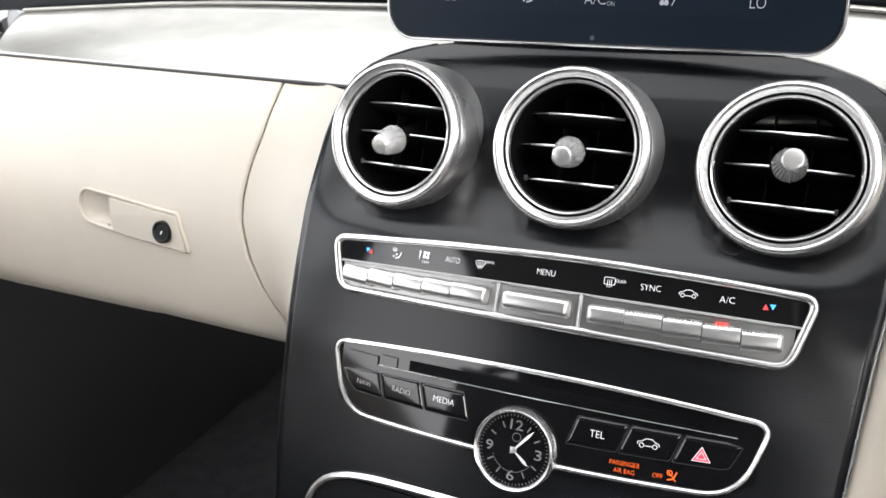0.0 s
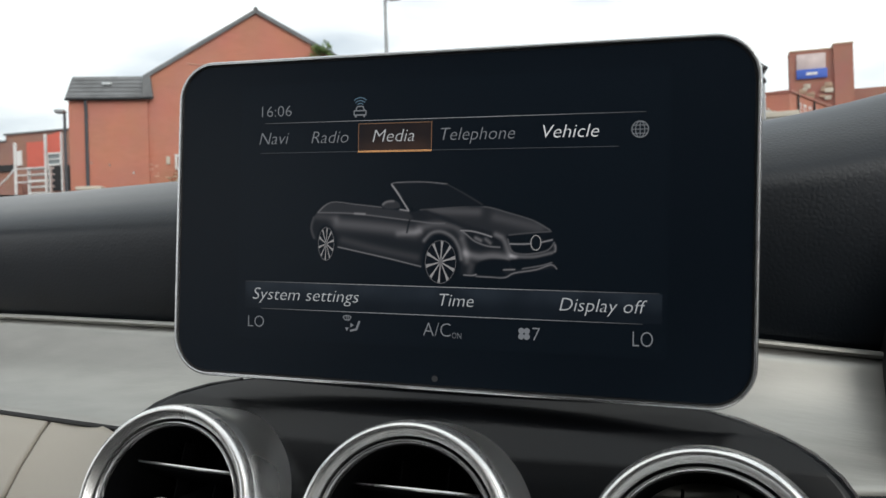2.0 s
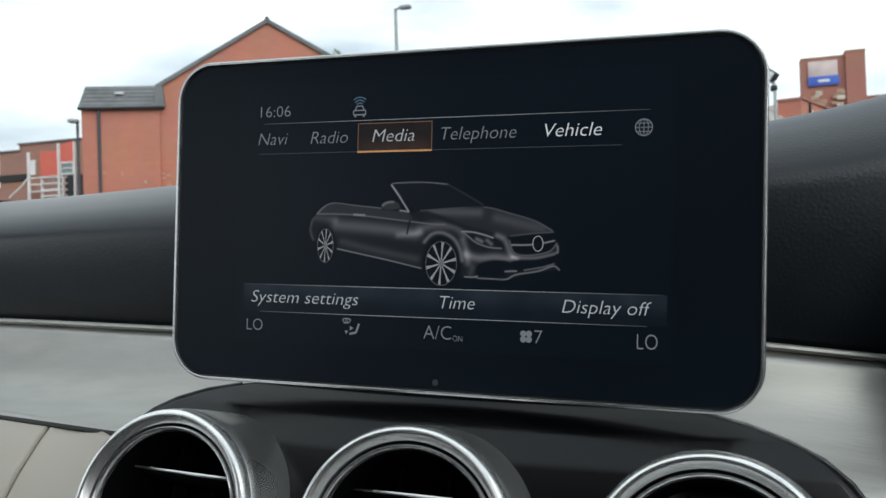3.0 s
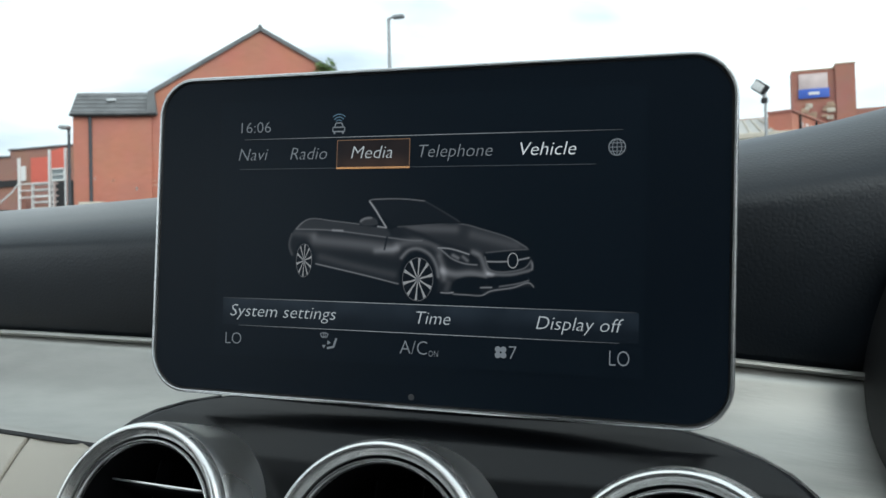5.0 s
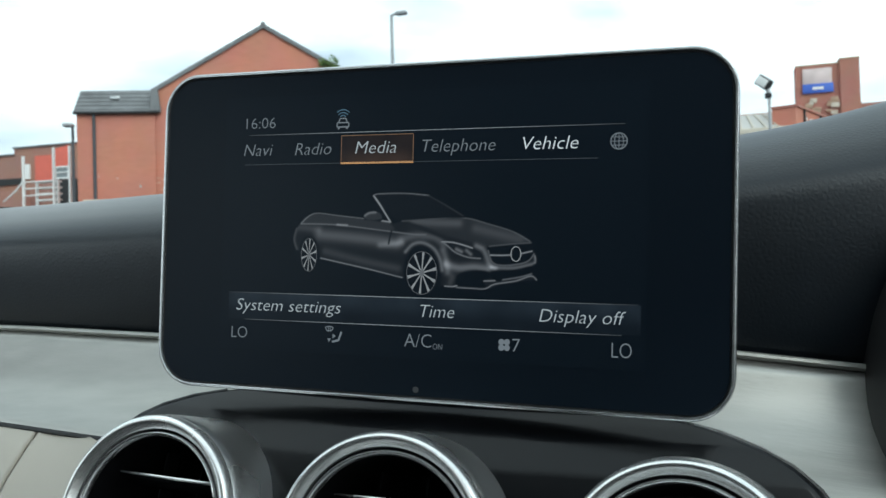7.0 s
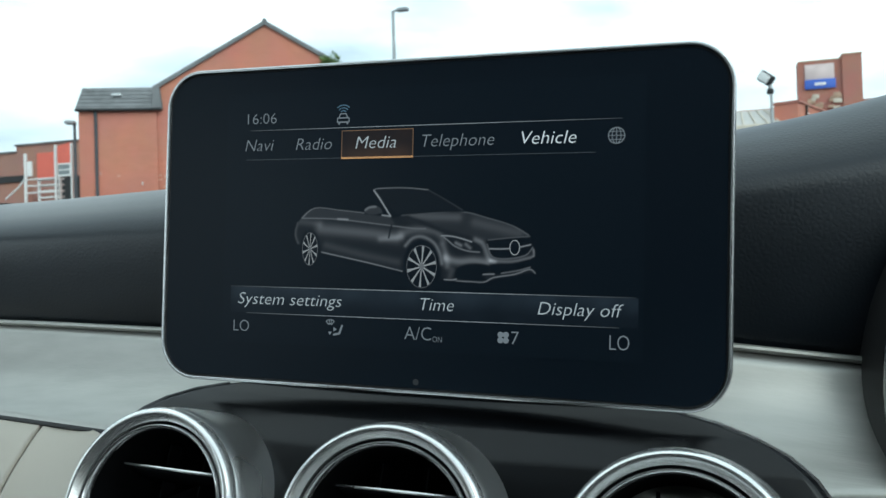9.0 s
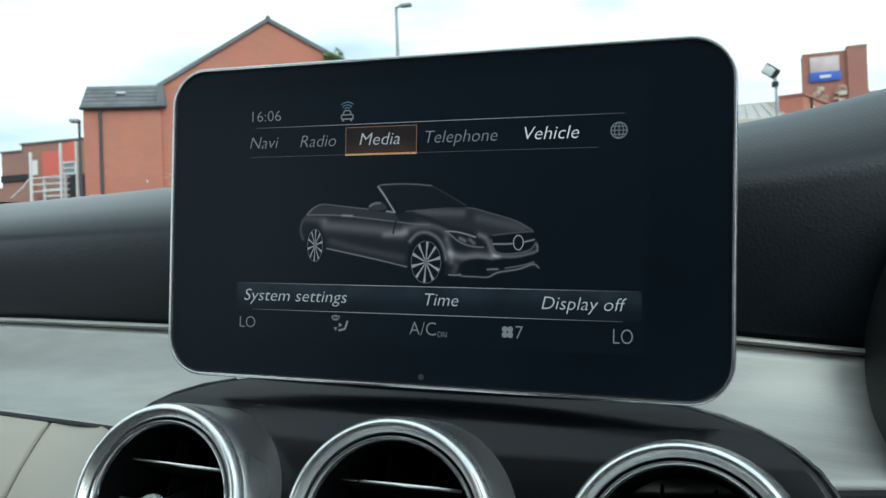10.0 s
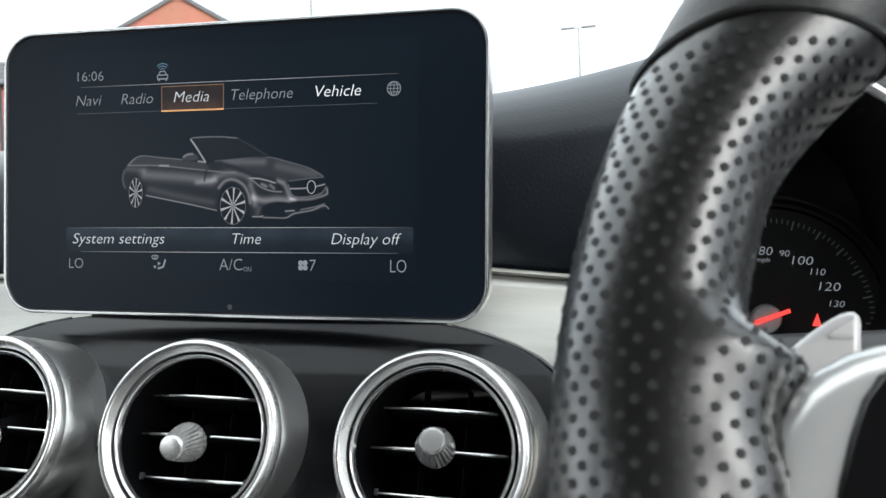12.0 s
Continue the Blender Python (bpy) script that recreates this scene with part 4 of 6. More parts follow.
    part("chrome_strip", tube([(x, strip_y(x) - 0.006, strip_z(x) + 0.0005) for x in np.linspace(-0.60, 0.180, 60)], 0.0017, n=8), ALU, d, "thin satin strip under the pad")
    return d


dashboard_top()


def trim_point(x, v):
    """The aluminium band under the pad, from its lower edge to the strip."""
    y1, z1 = strip_y(x) - 0.0045, strip_z(x) - 0.0018
    y0, z0 = bow_y(x) - 0.044, 1.0185 + 0.030 * x - 0.0457
    w = v - 0.10 * math.sin(math.pi * v)
    return (x, y0 + (y1 - y0) * (v + 0.10 * math.sin(math.pi * v)), z0 + (z1 - z0) * w)


def trim_sheet(x0, x1, round_end, low=0.0):
    def fn(u, v):
        a = x0 + (x1 - x0) * u
        k = 1.0
        if round_end:
            d = (a - x0) / 0.035
            k = math.sqrt(max(0.0, 1 - (1 - min(1, d)) ** 2))
        return trim_point(a, 0.12 + (low + (1 - low) * v - 0.12) * max(0.02, k))
    return sheet(fn, 140, 12)


ta = thing("trim_panel", Matrix.Translation((-0.35, 0.08, 0.98)), "brushed aluminium trim panel on the passenger dashboard", "dashboard trim")
solid(part("panel", trim_sheet(-0.632, -0.09, True), ALU, ta), 0.003, 0)
tb = thing("trim_panel", Matrix.Translation((0.15, 0.05, 0.98)), "brushed aluminium trim panel beside the instrument cowl", "dashboard trim")
solid(part("panel", trim_sheet(0.06, 0.184, False, -0.20), ALU, tb), 0.003, 0)

# centre console face: a crowned, leaning surface y = face(x, z)
FACE_Z = [0.60, 0.66, 0.70, 0.74, 0.78, 0.80, 0.82, 0.85, 0.88, 0.9095, 0.916, 0.923, 0.93, 0.94, 0.96, 0.98, 0.99, 0.998, 1.001]
FACE_Y = [-0.20, -0.176, -0.158, -0.142, -0.127, -0.119, -0.111, -0.0995, -0.0860, -0.0715, -0.060, -0.048, -0.041, -0.034, -0.022, -0.008, 0.001, 0.013, 0.030]
HALF_Z = [0.60, 0.70, 0.765, 0.80, 0.84, 0.88, 0.92, 0.945]
HALF_W = [0.122, 0.136, 0.145, 0.149, 0.152, 0.155, 0.160, 0.163]


SIDE_Z = [0.88, 0.9095, 0.916, 0.923, 0.93, 0.94, 0.96]
SIDE_Y = [-0.0860, -0.0690, -0.0645, -0.0585, -0.0520, -0.0425, -0.0235]


def half_width(z, s=1):
    """Half the console's width at the height z; it is a little wider on the passenger's side (s below 0)."""
    more = float(np.interp(z, [0.60, 0.80, 0.86, 0.92], [0.006, 0.0055, 0.004, 0.0])) if s < 0 else 0.0
    if z <= 0.945:
        return float(np.interp(z, HALF_Z, HALF_W)) + more
    k = min(1.0, (z - 0.945) / 0.056)
    return 0.161 * (1 - k ** 3.2) ** 0.3125 + 0.002


def face(x, z):
    y = float(np.interp(z, FACE_Z, FACE_Y))
    if 0.88 < z < 0.96:
        k = min(1.0, max(0.0, (abs(x) - 0.125) / 0.03))
        y += (float(np.interp(z, SIDE_Z, SIDE_Y)) - y) * k * k * (3 - 2 * k)
    return y + 0.75 * x * x


def on_face(x, z, lift=0.0):
    """A pose on the console face: x along it, y up it, z out of it."""
    d = 0.004
    fx, fz = (face(x + d, z) - face(x - d, z)) / (2 * d), (face(x, z + d) - face(x, z - d)) / (2 * d)
    ax = Vector((1, fx, 0)).normalized()
    n = Vector((fx, -1, fz)).normalized()
    up = n.cross(ax)
    m = Matrix((ax, up, n)).transposed().to_4x4()
    m.translation = Vector((x, face(x, z), z)) + n * lift
    return m


def lifted(x, z, lift):
    return on_face(x, z, lift).translation


def face_panel(x0, x1, lo, hi, lift, base, nx=40, nz=6):
    """A shallow raised plate on the face between the curves lo(x) and hi(x)."""
    bm = bmesh.new()
    top, ring = [], []
    for i in range(nx + 1):
        x = x0 + (x1 - x0) * i / nx
        top.append([bm.verts.new(lifted(x, lo(x) + (hi(x) - lo(x)) * j / nz, lift)) for j in range(nz + 1)])
    for i in range(nx):
        for j in range(nz):
            bm.faces.new((top[i][j], top[i + 1][j], top[i + 1][j + 1], top[i][j + 1]))
    edge = [e for e in bm.edges if len(e.link_faces) == 1]
    r = bmesh.ops.extrude_edge_only(bm, edges=edge)
    for v in [g for g in r["geom"] if isinstance(g, bmesh.types.BMVert)]:
        v.co.y += (lift - base)
    return bm


def skew(x):
    return 0.012 * x


LEVELS = [0.60 + 0.345 * k / 60 for k in range(60)] + [0.945 + 0.056 * math.sin(math.pi / 2 * k / 48) ** 0.625 for k in range(49)]


def crown(z):
    """The arch of the console rises a little towards its top."""
    return 0.0030 * min(1.0, max(0.0, (z - 0.955) / 0.040))


VENTS = [(-0.1003, -0.0442, 0.9598), (0.0029, -0.0479, 0.9621), (0.1062, -0.0412, 0.9597)]


def console():
    c = thing("centre_console", Matrix.Translation((0, -0.05, 0.62)), "black ash veneer centre console with chrome edging", "console")

    def skin(u, v):
        k = v * (len(LEVELS) - 1)
        z = LEVELS[min(int(k + 0.5), len(LEVELS) - 1)]
        x = (2 * u - 1) * half_width(z, 2 * u - 1)
        return (x, face(x, z), z + skew(x) * 0.5 + crown(z))
    veneer = sheet(skin, 72, len(LEVELS) - 1)
    axis = Vector((0, -math.sin(radians(70)), math.cos(radians(70))))
    for at in VENTS:
        cut = [f for f in veneer.faces if ((f.calc_center_median() - Vector(at)) - axis * (f.calc_center_median() - Vector(at)).dot(axis)).length < 0.0382]
        bmesh.ops.delete(veneer, geom=cut, context="FACES")
    solid(outward(part("veneer_panel", veneer, ASH, c, sharp=80)), 0.004, -1.0)
    def edge(z, s):
        w = s * half_width(z, s)
        return (w, face(w, z), z + skew(w) * 0.5 + crown(z))
    zs = LEVELS
    arch = [edge(z, -1) for z in zs] + [edge(z, 1) for z in zs[::-1]]

    def skirt(u, v):
        k = min(int(u * (len(arch) - 1) + 0.5), len(arch) - 1)
        x, y, z = arch[k]
        return (x * (1 + 0.004 * min(1, v * 6)), y + 0.001 + (0.12 - 0.06 * (z > 0.99)) * v, z - 0.030 * v * max(0.0, min(1.0, (z - 0.945) / 0.03)))
    part("side_wall", sheet(skirt, len(arch) - 1, 8), CAPBLACK, c, "black side and top of the console")
    for s in (-1, 1):
        part("edge_trim", tube([(x + s * 0.0005, y + 0.001, z) for x, y, z in (edge(z, s) for z in list(np.linspace(0.60, 0.985, 60)) + [0.990, 0.994, 0.997])], 0.0008, n=6), SATIN if s > 0 else GLOSS, c, "fine edge line")
    mk = on_face(-0.0505, 0.9762, 0.0004)
    marks = []
    for k in range(22):
        a = 2 * math.pi * k / 22
        marks.append(line((0.0058 * math.cos(a), 0.0036 * math.sin(a)), (0.0072 * math.cos(a + 0.2), 0.0046 * math.sin(a + 0.2)), 0.0006))
    part("ring_mark", flat(marks, mk), CAPBLACK, c, "faint rubbed ring mark", smooth=False)
    # storage lid at the foot
    pts = []
    for k in range(41):
        x = -0.1262 * math.cos(math.pi * k / 40)
        z = 0.69 + (0.0978 - 0.45 * x * x) * max(0.0, 1 - (abs(x) / 0.1264) ** 7) ** 0.143
        pts.append(lifted(x, z, 0.0015))
    part("lid_trim", tube(pts, 0.0019, n=8), CHROME, c, "chrome frame of the storage lid")
    part("storage_lid", face_panel(-0.118, 0.118, lambda x: 0.66, lambda x: 0.7835 - 0.45 * x * x - 60 * max(0, abs(x) - 0.09) ** 3 * 18, 0.0012, -0.002), ASH, c)
    return c


console()


# ---------------------------------------------------------------- round air vents
def vent(cx, cy, cz, yaw, down, aside, knob_turn):
    """A round vent; its knob, on a ball joint, leans down and aside by degrees."""
    v = thing("air_vent", pose(cx, cy, cz), "round silver-ringed air vent in the console", "air vent", group="air vents in the console")
    m = pose(cx, cy, cz, 70, 0, yaw)
    part("ring", lathe([(0.0356, -0.0050), (0.0357, -0.0006), (0.0360, -0.0002), (0.0374, 0.0014), (0.0379, 0.0020), (0.0385, 0.0024), (0.0392, 0.0025), (0.0399, 0.0022), (0.0406, 0.0014), (0.0411, 0.0002), (0.0414, -0.0012), (0.0414, -0.0028), (0.0360, -0.0050)], 84, m, True), SILVER, v, "bright satin silver front ring", sharp=28)
    part("barrel", lathe([(0.0408, -0.0024), (0.0416, -0.0034), (0.0424, -0.008), (0.0433, -0.018), (0.0442, -0.030), (0.0452, -0.045), (0.040, -0.045), (0.0362, -0.0056)], 84, m, True), SATIN, v, "satin silver vent housing")
    part("gap", lathe([(0.0358, -0.0034), (0.0340, -0.0034)], 72, m), DEEP, v, "black gap between the rings")
    part("inner_ring", lathe([(0.0345, -0.0060), (0.0345, -0.0012), (0.0342, -0.0005), (0.0338, -0.0002), (0.0333, -0.0005), (0.0327, -0.0018), (0.0325, -0.0026), (0.0325, -0.0036), (0.0335, -0.0090)], 84, m, True), CHROME, v, "bright inner ring", sharp=50)
    part("bowl", lathe([(0.0326, -0.0030), (0.0322, -0.0060), (0.0320, -0.040), (0.030, -0.050), (0.0, -0.052)], 60, m), DEEP, v, "black vent bowl")
    for h, reach in ((-0.0182, 0.0030), (0.0, 0.0026), (0.0165, 0.0030)):
        half = math.sqrt(0.0320 ** 2 - h * h)
        inner = half - reach

        def front(x):
            """The curved front edge of a slat, foremost in the middle."""
            return -0.0052 - 0.0095 * (x / 0.032) ** 2

        def blade(u, w):
            x = (2 * u - 1) * inner
            return m @ Vector((x, h + 0.0002 - 0.0045 * w, front(x) - 0.0010 - 0.014 * w))
        b = part("slat", sheet(blade, 16, 3), DEEP, v)
        solid(b, 0.0014)
        ends = ((-inner, -0.0078), (0.0078, inner)) if h == 0 else ((-inner, inner),)
        for x0, x1 in ends:
            xs = [x0 + (x1 - x0) * k / 14 for k in range(15)]
            part("slat_edge", tube([m @ Vector((x, h + 0.0004, front(x))) for x in xs], [0.00045 + 0.00030 * (k / 14) for k in range(15)], n=6), SATIN, b, "thin silver slat edge")
        if h < -0.01:
            for sx in (-1, 1):
                part("slat_pin", box((sx * (inner + 0.0010), h + 0.0006, front(inner) - 0.0006), (0.0018, 0.0030, 0.0022), 0.0004, m), DIMGREY, b, "small grey slat pivot")
    for x in (-0.0095, 0.0095):
        part("guide_vane", box((x, 0.004, -0.0235), (0.0007, 0.046, 0.008), 0, m), DEEP, v, smooth=False)
    joint = m @ Matrix.Translation((0, 0, -0.012)) @ pose(0, 0, 0, down, aside, 0)
    k = joint @ pose(0, 0, 0.012, 0, 0, knob_turn)
    kn = part("knob", lathe([(0.0, 0.0124), (0.0036, 0.0125), (0.0046, 0.0123), (0.0052, 0.0116), (0.0054, 0.0106)], 40, k), KNOB, v, "knurled silver knob", sharp=35)
    teeth = bmesh.new()
    n = 52
    rings = []
    for r, h, tooth in ((0.0054, 0.0106, 0.0), (0.0058, 0.0088, 0.00016), (0.0066, 0.0052, 0.00034), (0.0076, 0.0006, 0.00038), (0.0080, -0.0018, 0.00030), (0.0080, -0.0030, 0.0), (0.0070, -0.0040, 0.0)):
        rings.append([teeth.verts.new(k @ Vector(((r + (tooth if i % 2 else -tooth)) * math.cos(2 * math.pi * i / n), (r + (tooth if i % 2 else -tooth)) * math.sin(2 * math.pi * i / n), h))) for i in range(n)])
    for a, b in zip(rings, rings[1:]):
        for i in range(n):
            teeth.faces.new((a[i], a[(i + 1) % n], b[(i + 1) % n], b[i]))
    part("knurling", teeth, KNOB, kn, smooth=False)
    part("mark", box((0, 0.0062, 0.0076), (0.0008, 0.0007, 0.0062), 0.0002, k @ pose(0, 0, 0, 22, 0, 0)), DIMGREY, kn, "dark pointer mark", smooth=False)
    part("spindle", lathe([(0.0045, 0.009), (0.0045, -0.030)], 16, joint), DEEP, v)
    return v


vent(*VENTS[0], -4, 20, -3, 20)
vent(*VENTS[1], 0, 14, 0, 15)
vent(*VENTS[2], -2, -9, 9, -12)


# ---------------------------------------------------------------- climate key panel
def up_hi(x):
    return 0.9100 - 0.46 * x * x + 1.2 * skew(x)


def up_lo(x):
    return 0.8794 - 0.28 * x * x - 0.3 * skew(x)


def up_mid(x):
    return 0.8955 - 0.32 * x * x + 0.8 * skew(x)


def frame_path(hi, lo, top_x, low_x, lift, n=24, r_top=0.005, r_low=0.006):
    """A closed outline round a plate: its corners are rounded."""
    def fillet(p, c, q):
        out = []
        for k in range(8):
            f = k / 7
            out.append(tuple(p[j] * (1 - f) ** 2 + 2 * c[j] * f * (1 - f) + q[j] * f * f for j in (0, 1)))
        return out

    def toward(c, q, d):
        g = d / math.hypot(q[0] - c[0], q[1] - c[1])
        return (c[0] + (q[0] - c[0]) * g, c[1] + (q[1] - c[1]) * g)
    tl, tr, br, bl = (-top_x, hi(-top_x)), (top_x, hi(top_x)), (low_x, lo(low_x)), (-low_x, lo(-low_x))
    pts = [(x, hi(x)) for x in np.linspace(-top_x + r_top, top_x - r_top, n)][:-1]
    pts += fillet((top_x - r_top, hi(top_x - r_top)), tr, toward(tr, br, r_top))
    pts += fillet(toward(br, tr, r_low), br, (low_x - r_low, lo(low_x - r_low)))
    pts += [(x, lo(x)) for x in np.linspace(low_x - r_low, -low_x + r_low, n)][1:-1]
    pts += fillet((-low_x + r_low, lo(-low_x + r_low)), bl, toward(bl, tl, r_low))
    pts += fillet(toward(tl, bl, r_top), tl, (-top_x + r_top, hi(-top_x + r_top)))[:-1]
    return [lifted(x, z, lift) for x, z in pts]


def icon(name, polys, x, z, lift, material, parent, k=1.0):
    m = on_face(x, z, lift)
    return part(name, flat([[(px * k, py * k) for px, py in p] for p in polys], m), material, parent, smooth=False)


MM = 0.001


def mm(*pts):
    return [(x * MM, y * MM) for x, y in pts]


def airflow(k, ox=0.0, oy=0.0):
    """The airflow sign: heated screen, two arrows and a seat, in metres."""
    u = k * MM
    out = arcline(-1.8, 0.2, 2.7, 55, 125, 0.34, 6) + arcline(-1.8, 0.2, 1.3, 55, 125, 0.34, 4) + [line((-3.35, 2.4), (-2.55, 1.26), 0.34), line((-0.25, 2.4), (-1.05, 1.26), 0.34), line((-2.1, 2.9), (-2.1, 1.0), 0.25), line((-1.4, 2.9), (-1.4, 1.0), 0.25)]
    out += [[(-0.5, 0.4), (0.9, -0.4), (-0.5, -1.2)], [(-2.5, -1.3), (-1.1, -1.3), (-1.8, -2.6)], line((-0.6, -2.4), (1.9, -1.8), 0.75), line((1.8, -1.9), (2.9, 1.2), 0.75)]
    return [[(ox + x * u, oy + y * u) for x, y in p] for p in out]


def bar_key(w, r0, r1, m):
    """A rounded bar of a key, its ends eased by r0 and r1."""
    cuts = [0.0, 0.15, 0.4, 0.7, 1.0]
    xs = [(-w / 2 + r0 * c, r0, c) for c in cuts] + [(w / 2 - r1 * c, r1, c) for c in cuts[::-1]]
    bm = bmesh.new()
    rows = []
    for x, r, c in xs:
        s = 1 - (min(r, 0.003) / 0.0060) * (1 - math.sqrt(1 - (1 - c) ** 2))
        ring = []
        for k in range(15):
            a = math.pi * k / 14
            y = -math.copysign(abs(math.cos(a)) ** 0.62, math.cos(a)) * 0.0049
            z = math.sin(a) ** 0.62 * 0.0062
            ring.append(bm.verts.new(m @ Vector((x, y * (0.35 + 0.65 * s), z * s))))
        rows.append(ring)
    for p, q in zip(rows, rows[1:]):
        for k in range(14):
            bm.faces.new((p[k], p[k + 1], q[k + 1], q[k]))
    bm.faces.new(rows[0])
    bm.faces.new(rows[-1][::-1])
    return bm


def climate_panel():
    p = thing("climate_panel", Matrix.Translation((0, -0.08, 0.876)), "chrome-framed climate control panel with silver keys", "control panel")
    part("frame", tube(frame_path(up_hi, up_lo, 0.1288, 0.1198, 0.0013, 24, 0.007, 0.007), 0.0021, True, 10), SILVER, p, "satin chrome frame")
    part("backing", face_panel(-0.121, 0.121, lambda x: up_lo(x) + 0.0008, lambda x: up_mid(x), 0.0004, -0.002), WELL, p, "silver key surround")
    part("label_strip", face_panel(-0.125, 0.1255, lambda x: up_mid(x) + 0.0004, lambda x: up_hi(x) - 0.001, 0.0012, -0.002), GLOSS, p, "gloss black label strip")
    part("divider", tube([lifted(x, up_mid(x), 0.0012) for x in np.linspace(-0.122, 0.123, 40)], 0.0008, n=6), WELL, p)
    for x in (-0.0226, 0.0213):
        part("divider", tube([lifted(x + 0.0006 * k, up_mid(x) - k * (up_mid(x) - up_lo(x)), 0.0012) for k in (0, 0.5, 1)], 0.0010, n=6), WELL, p)
    for a, b in ((-0.1195, -0.0250), (-0.0203, 0.0190), (0.0237, 0.1190)):
        part("key_well", face_panel(a, b, lambda x: up_lo(x) + 0.0018, lambda x: up_mid(x) - 0.0012, 0.0007, 0.0, 24, 3), WELL, p, "shaded key well")
    edges = ((-0.1177, -0.0986, -0.0818, -0.0640, -0.0469, -0.0268), (-0.0186, 0.0173), (0.0256, 0.0443, 0.0622, 0.0802, 0.0975, 0.1164))
    for row in edges:
        for i, (a, b) in enumerate(zip(row, row[1:])):
            xm, w = (a + b) / 2, b - a - 0.0003
            zm = (up_lo(xm) + up_mid(xm)) / 2 + 0.0006
            m = on_face(xm, zm, 0.001)
            k = bar_key(w, 0.0028 if i == 0 else 0.00006, 0.0028 if i == len(row) - 2 else 0.00006, m)
            key = part("key", k, KEYMETAL, p, "satin silver rocker key", sharp=70)
            if row[0] > 0.02 and i >= 1:
                rb = bmesh.new()
                for q in range(11):
                    box((-w / 2 + w * (q + 0.5) / 11, 0.0035, 0.0050), (0.0004, 0.0018, 0.0010), 0, m, rb)
                part("ribs", rb, SILVER, key, smooth=False)
    part("indicator", box((0, 0.0052, 0.0042), (0.0056, 0.0012, 0.0012), 0.0003, on_face(0.0888, (up_lo(0.09) + up_mid(0.09)) / 2 + 0.0006, 0.001)), RED, p, "red indicator light")
    lab = 0.0018
    dz = {"AUTO": (-0.0506, 0.0086), "MENU": (0.0017, 0.0096), "SYNC": (0.0541, 0.0096), "A/C": (0.0894, 0.0070)}
    for t, (x, w) in dz.items():
        words(t, on_face(x, (up_mid(x) + up_hi(x)) / 2 + 0.0002, lab), -w / 2, w / 2, 0.0031, PRINT, p)
    def lz(x):
        return (up_mid(x) + up_hi(x)) / 2
    icon("blue_arrow", [mm((-2.6, 1.5), (0.2, 1.5), (-1.2, -1.2))], -0.1038, lz(-0.1038), lab, BLUEP, p)
    icon("red_arrow", [mm((-0.2, -1.3), (2.6, -1.3), (1.2, 1.4))], -0.1038, lz(-0.1038), lab, REDP, p)
    icon("red_arrow", [mm((-3.0, -1.4), (-0.2, -1.4), (-1.6, 1.4))], 0.1081, lz(0.1081), lab, REDP, p)
    icon("blue_arrow", [mm((0.2, 1.4), (3.0, 1.4), (1.6, -1.4))], 0.1081, lz(0.1081), lab, BLUEP, p)
    # airflow icon: seat figure-free, screen, arrows
    icon("airflow_symbol", airflow(1.0), -0.0854, lz(-0.0854), lab, PRINT, p)
    icon("fan_off_symbol", [mm((-3.4, 3.0), (-2.0, 3.0), (-2.7, -2.6))] + [disc(x * MM, y * MM, 1.05 * MM, 10) for x, y in ((0.2, 2.2), (2.3, 2.2), (0.2, 0.2), (2.3, 0.2))], -0.0681, lz(-0.0681), lab, PRINT, p)
    words("OFF", on_face(-0.0668, lz(-0.0668) - 0.0024, lab), -0.0021, 0.0024, 0.0017, PRINT, p)
    def heat(sym, x, rear):
        if rear:
            o = mm(*rounded(5.4, 3.6, 0.9, 3, 0, 0.5))
            polys = [line(p0, p1, 0.32 * MM) for p0, p1 in zip(o, o[1:] + o[:1])]
        else:
            polys = arcline(0, -1.2 * MM, 3.9 * MM, 42, 138, 0.32 * MM, 6, 0.8) + [line((-2.9 * MM, 0.9 * MM), (-1.5 * MM, -1.4 * MM), 0.32 * MM), line((2.9 * MM, 0.9 * MM), (1.5 * MM, -1.4 * MM), 0.32 * MM), line((-1.5 * MM, -1.4 * MM), (1.5 * MM, -1.4 * MM), 0.32 * MM)]
        polys += [line((q * MM, 1.2 * MM), (q * MM, -2.6 * MM), 0.28 * MM) for q in (-1.0, 0.0, 1.0)]
        icon(sym, polys, x, lz(x), lab, PRINT, p)
    heat("screen_heat_symbol", -0.0344, False)
    words("MAX", on_face(-0.0292, lz(-0.0292) + 0.0012, lab), -0.0022, 0.0026, 0.0017, PRINT, p)
    heat("rear_heat_symbol", 0.0341, True)
    words("REAR", on_face(0.0391, lz(0.0391) + 0.0010, lab), -0.0024, 0.0030, 0.0017, PRINT, p)
    icon("recirculation_symbol", car_symbol(8.6), 0.0717, lz(0.0717), lab, PRINT, p)
    return p


def car_symbol(w):
    """The outline of a small car, w millimetres half wide twice over."""
    k = w / 10.0
    body = [(-5, -0.6), (-4.6, 0.7), (-3.0, 1.0), (-1.2, 2.3), (1.6, 2.3), (3.2, 1.0), (4.6, 0.7), (5, -0.6)]
    pts = [(x * k * MM, y * k * MM) for x, y in body]
    out = [line(a, b, 0.32 * MM) for a, b in zip(pts, pts[1:])]
    out += [line((-1.6 * k * MM, -1.0 * k * MM), (1.6 * k * MM, -1.0 * k * MM), 0.32 * MM)]
    for x in (-3.0, 3.0):
        out += arcline(x * k * MM, -0.9 * k * MM, 1.05 * k * MM, 0, 360, 0.32 * MM, 10)
    return out


climate_panel()


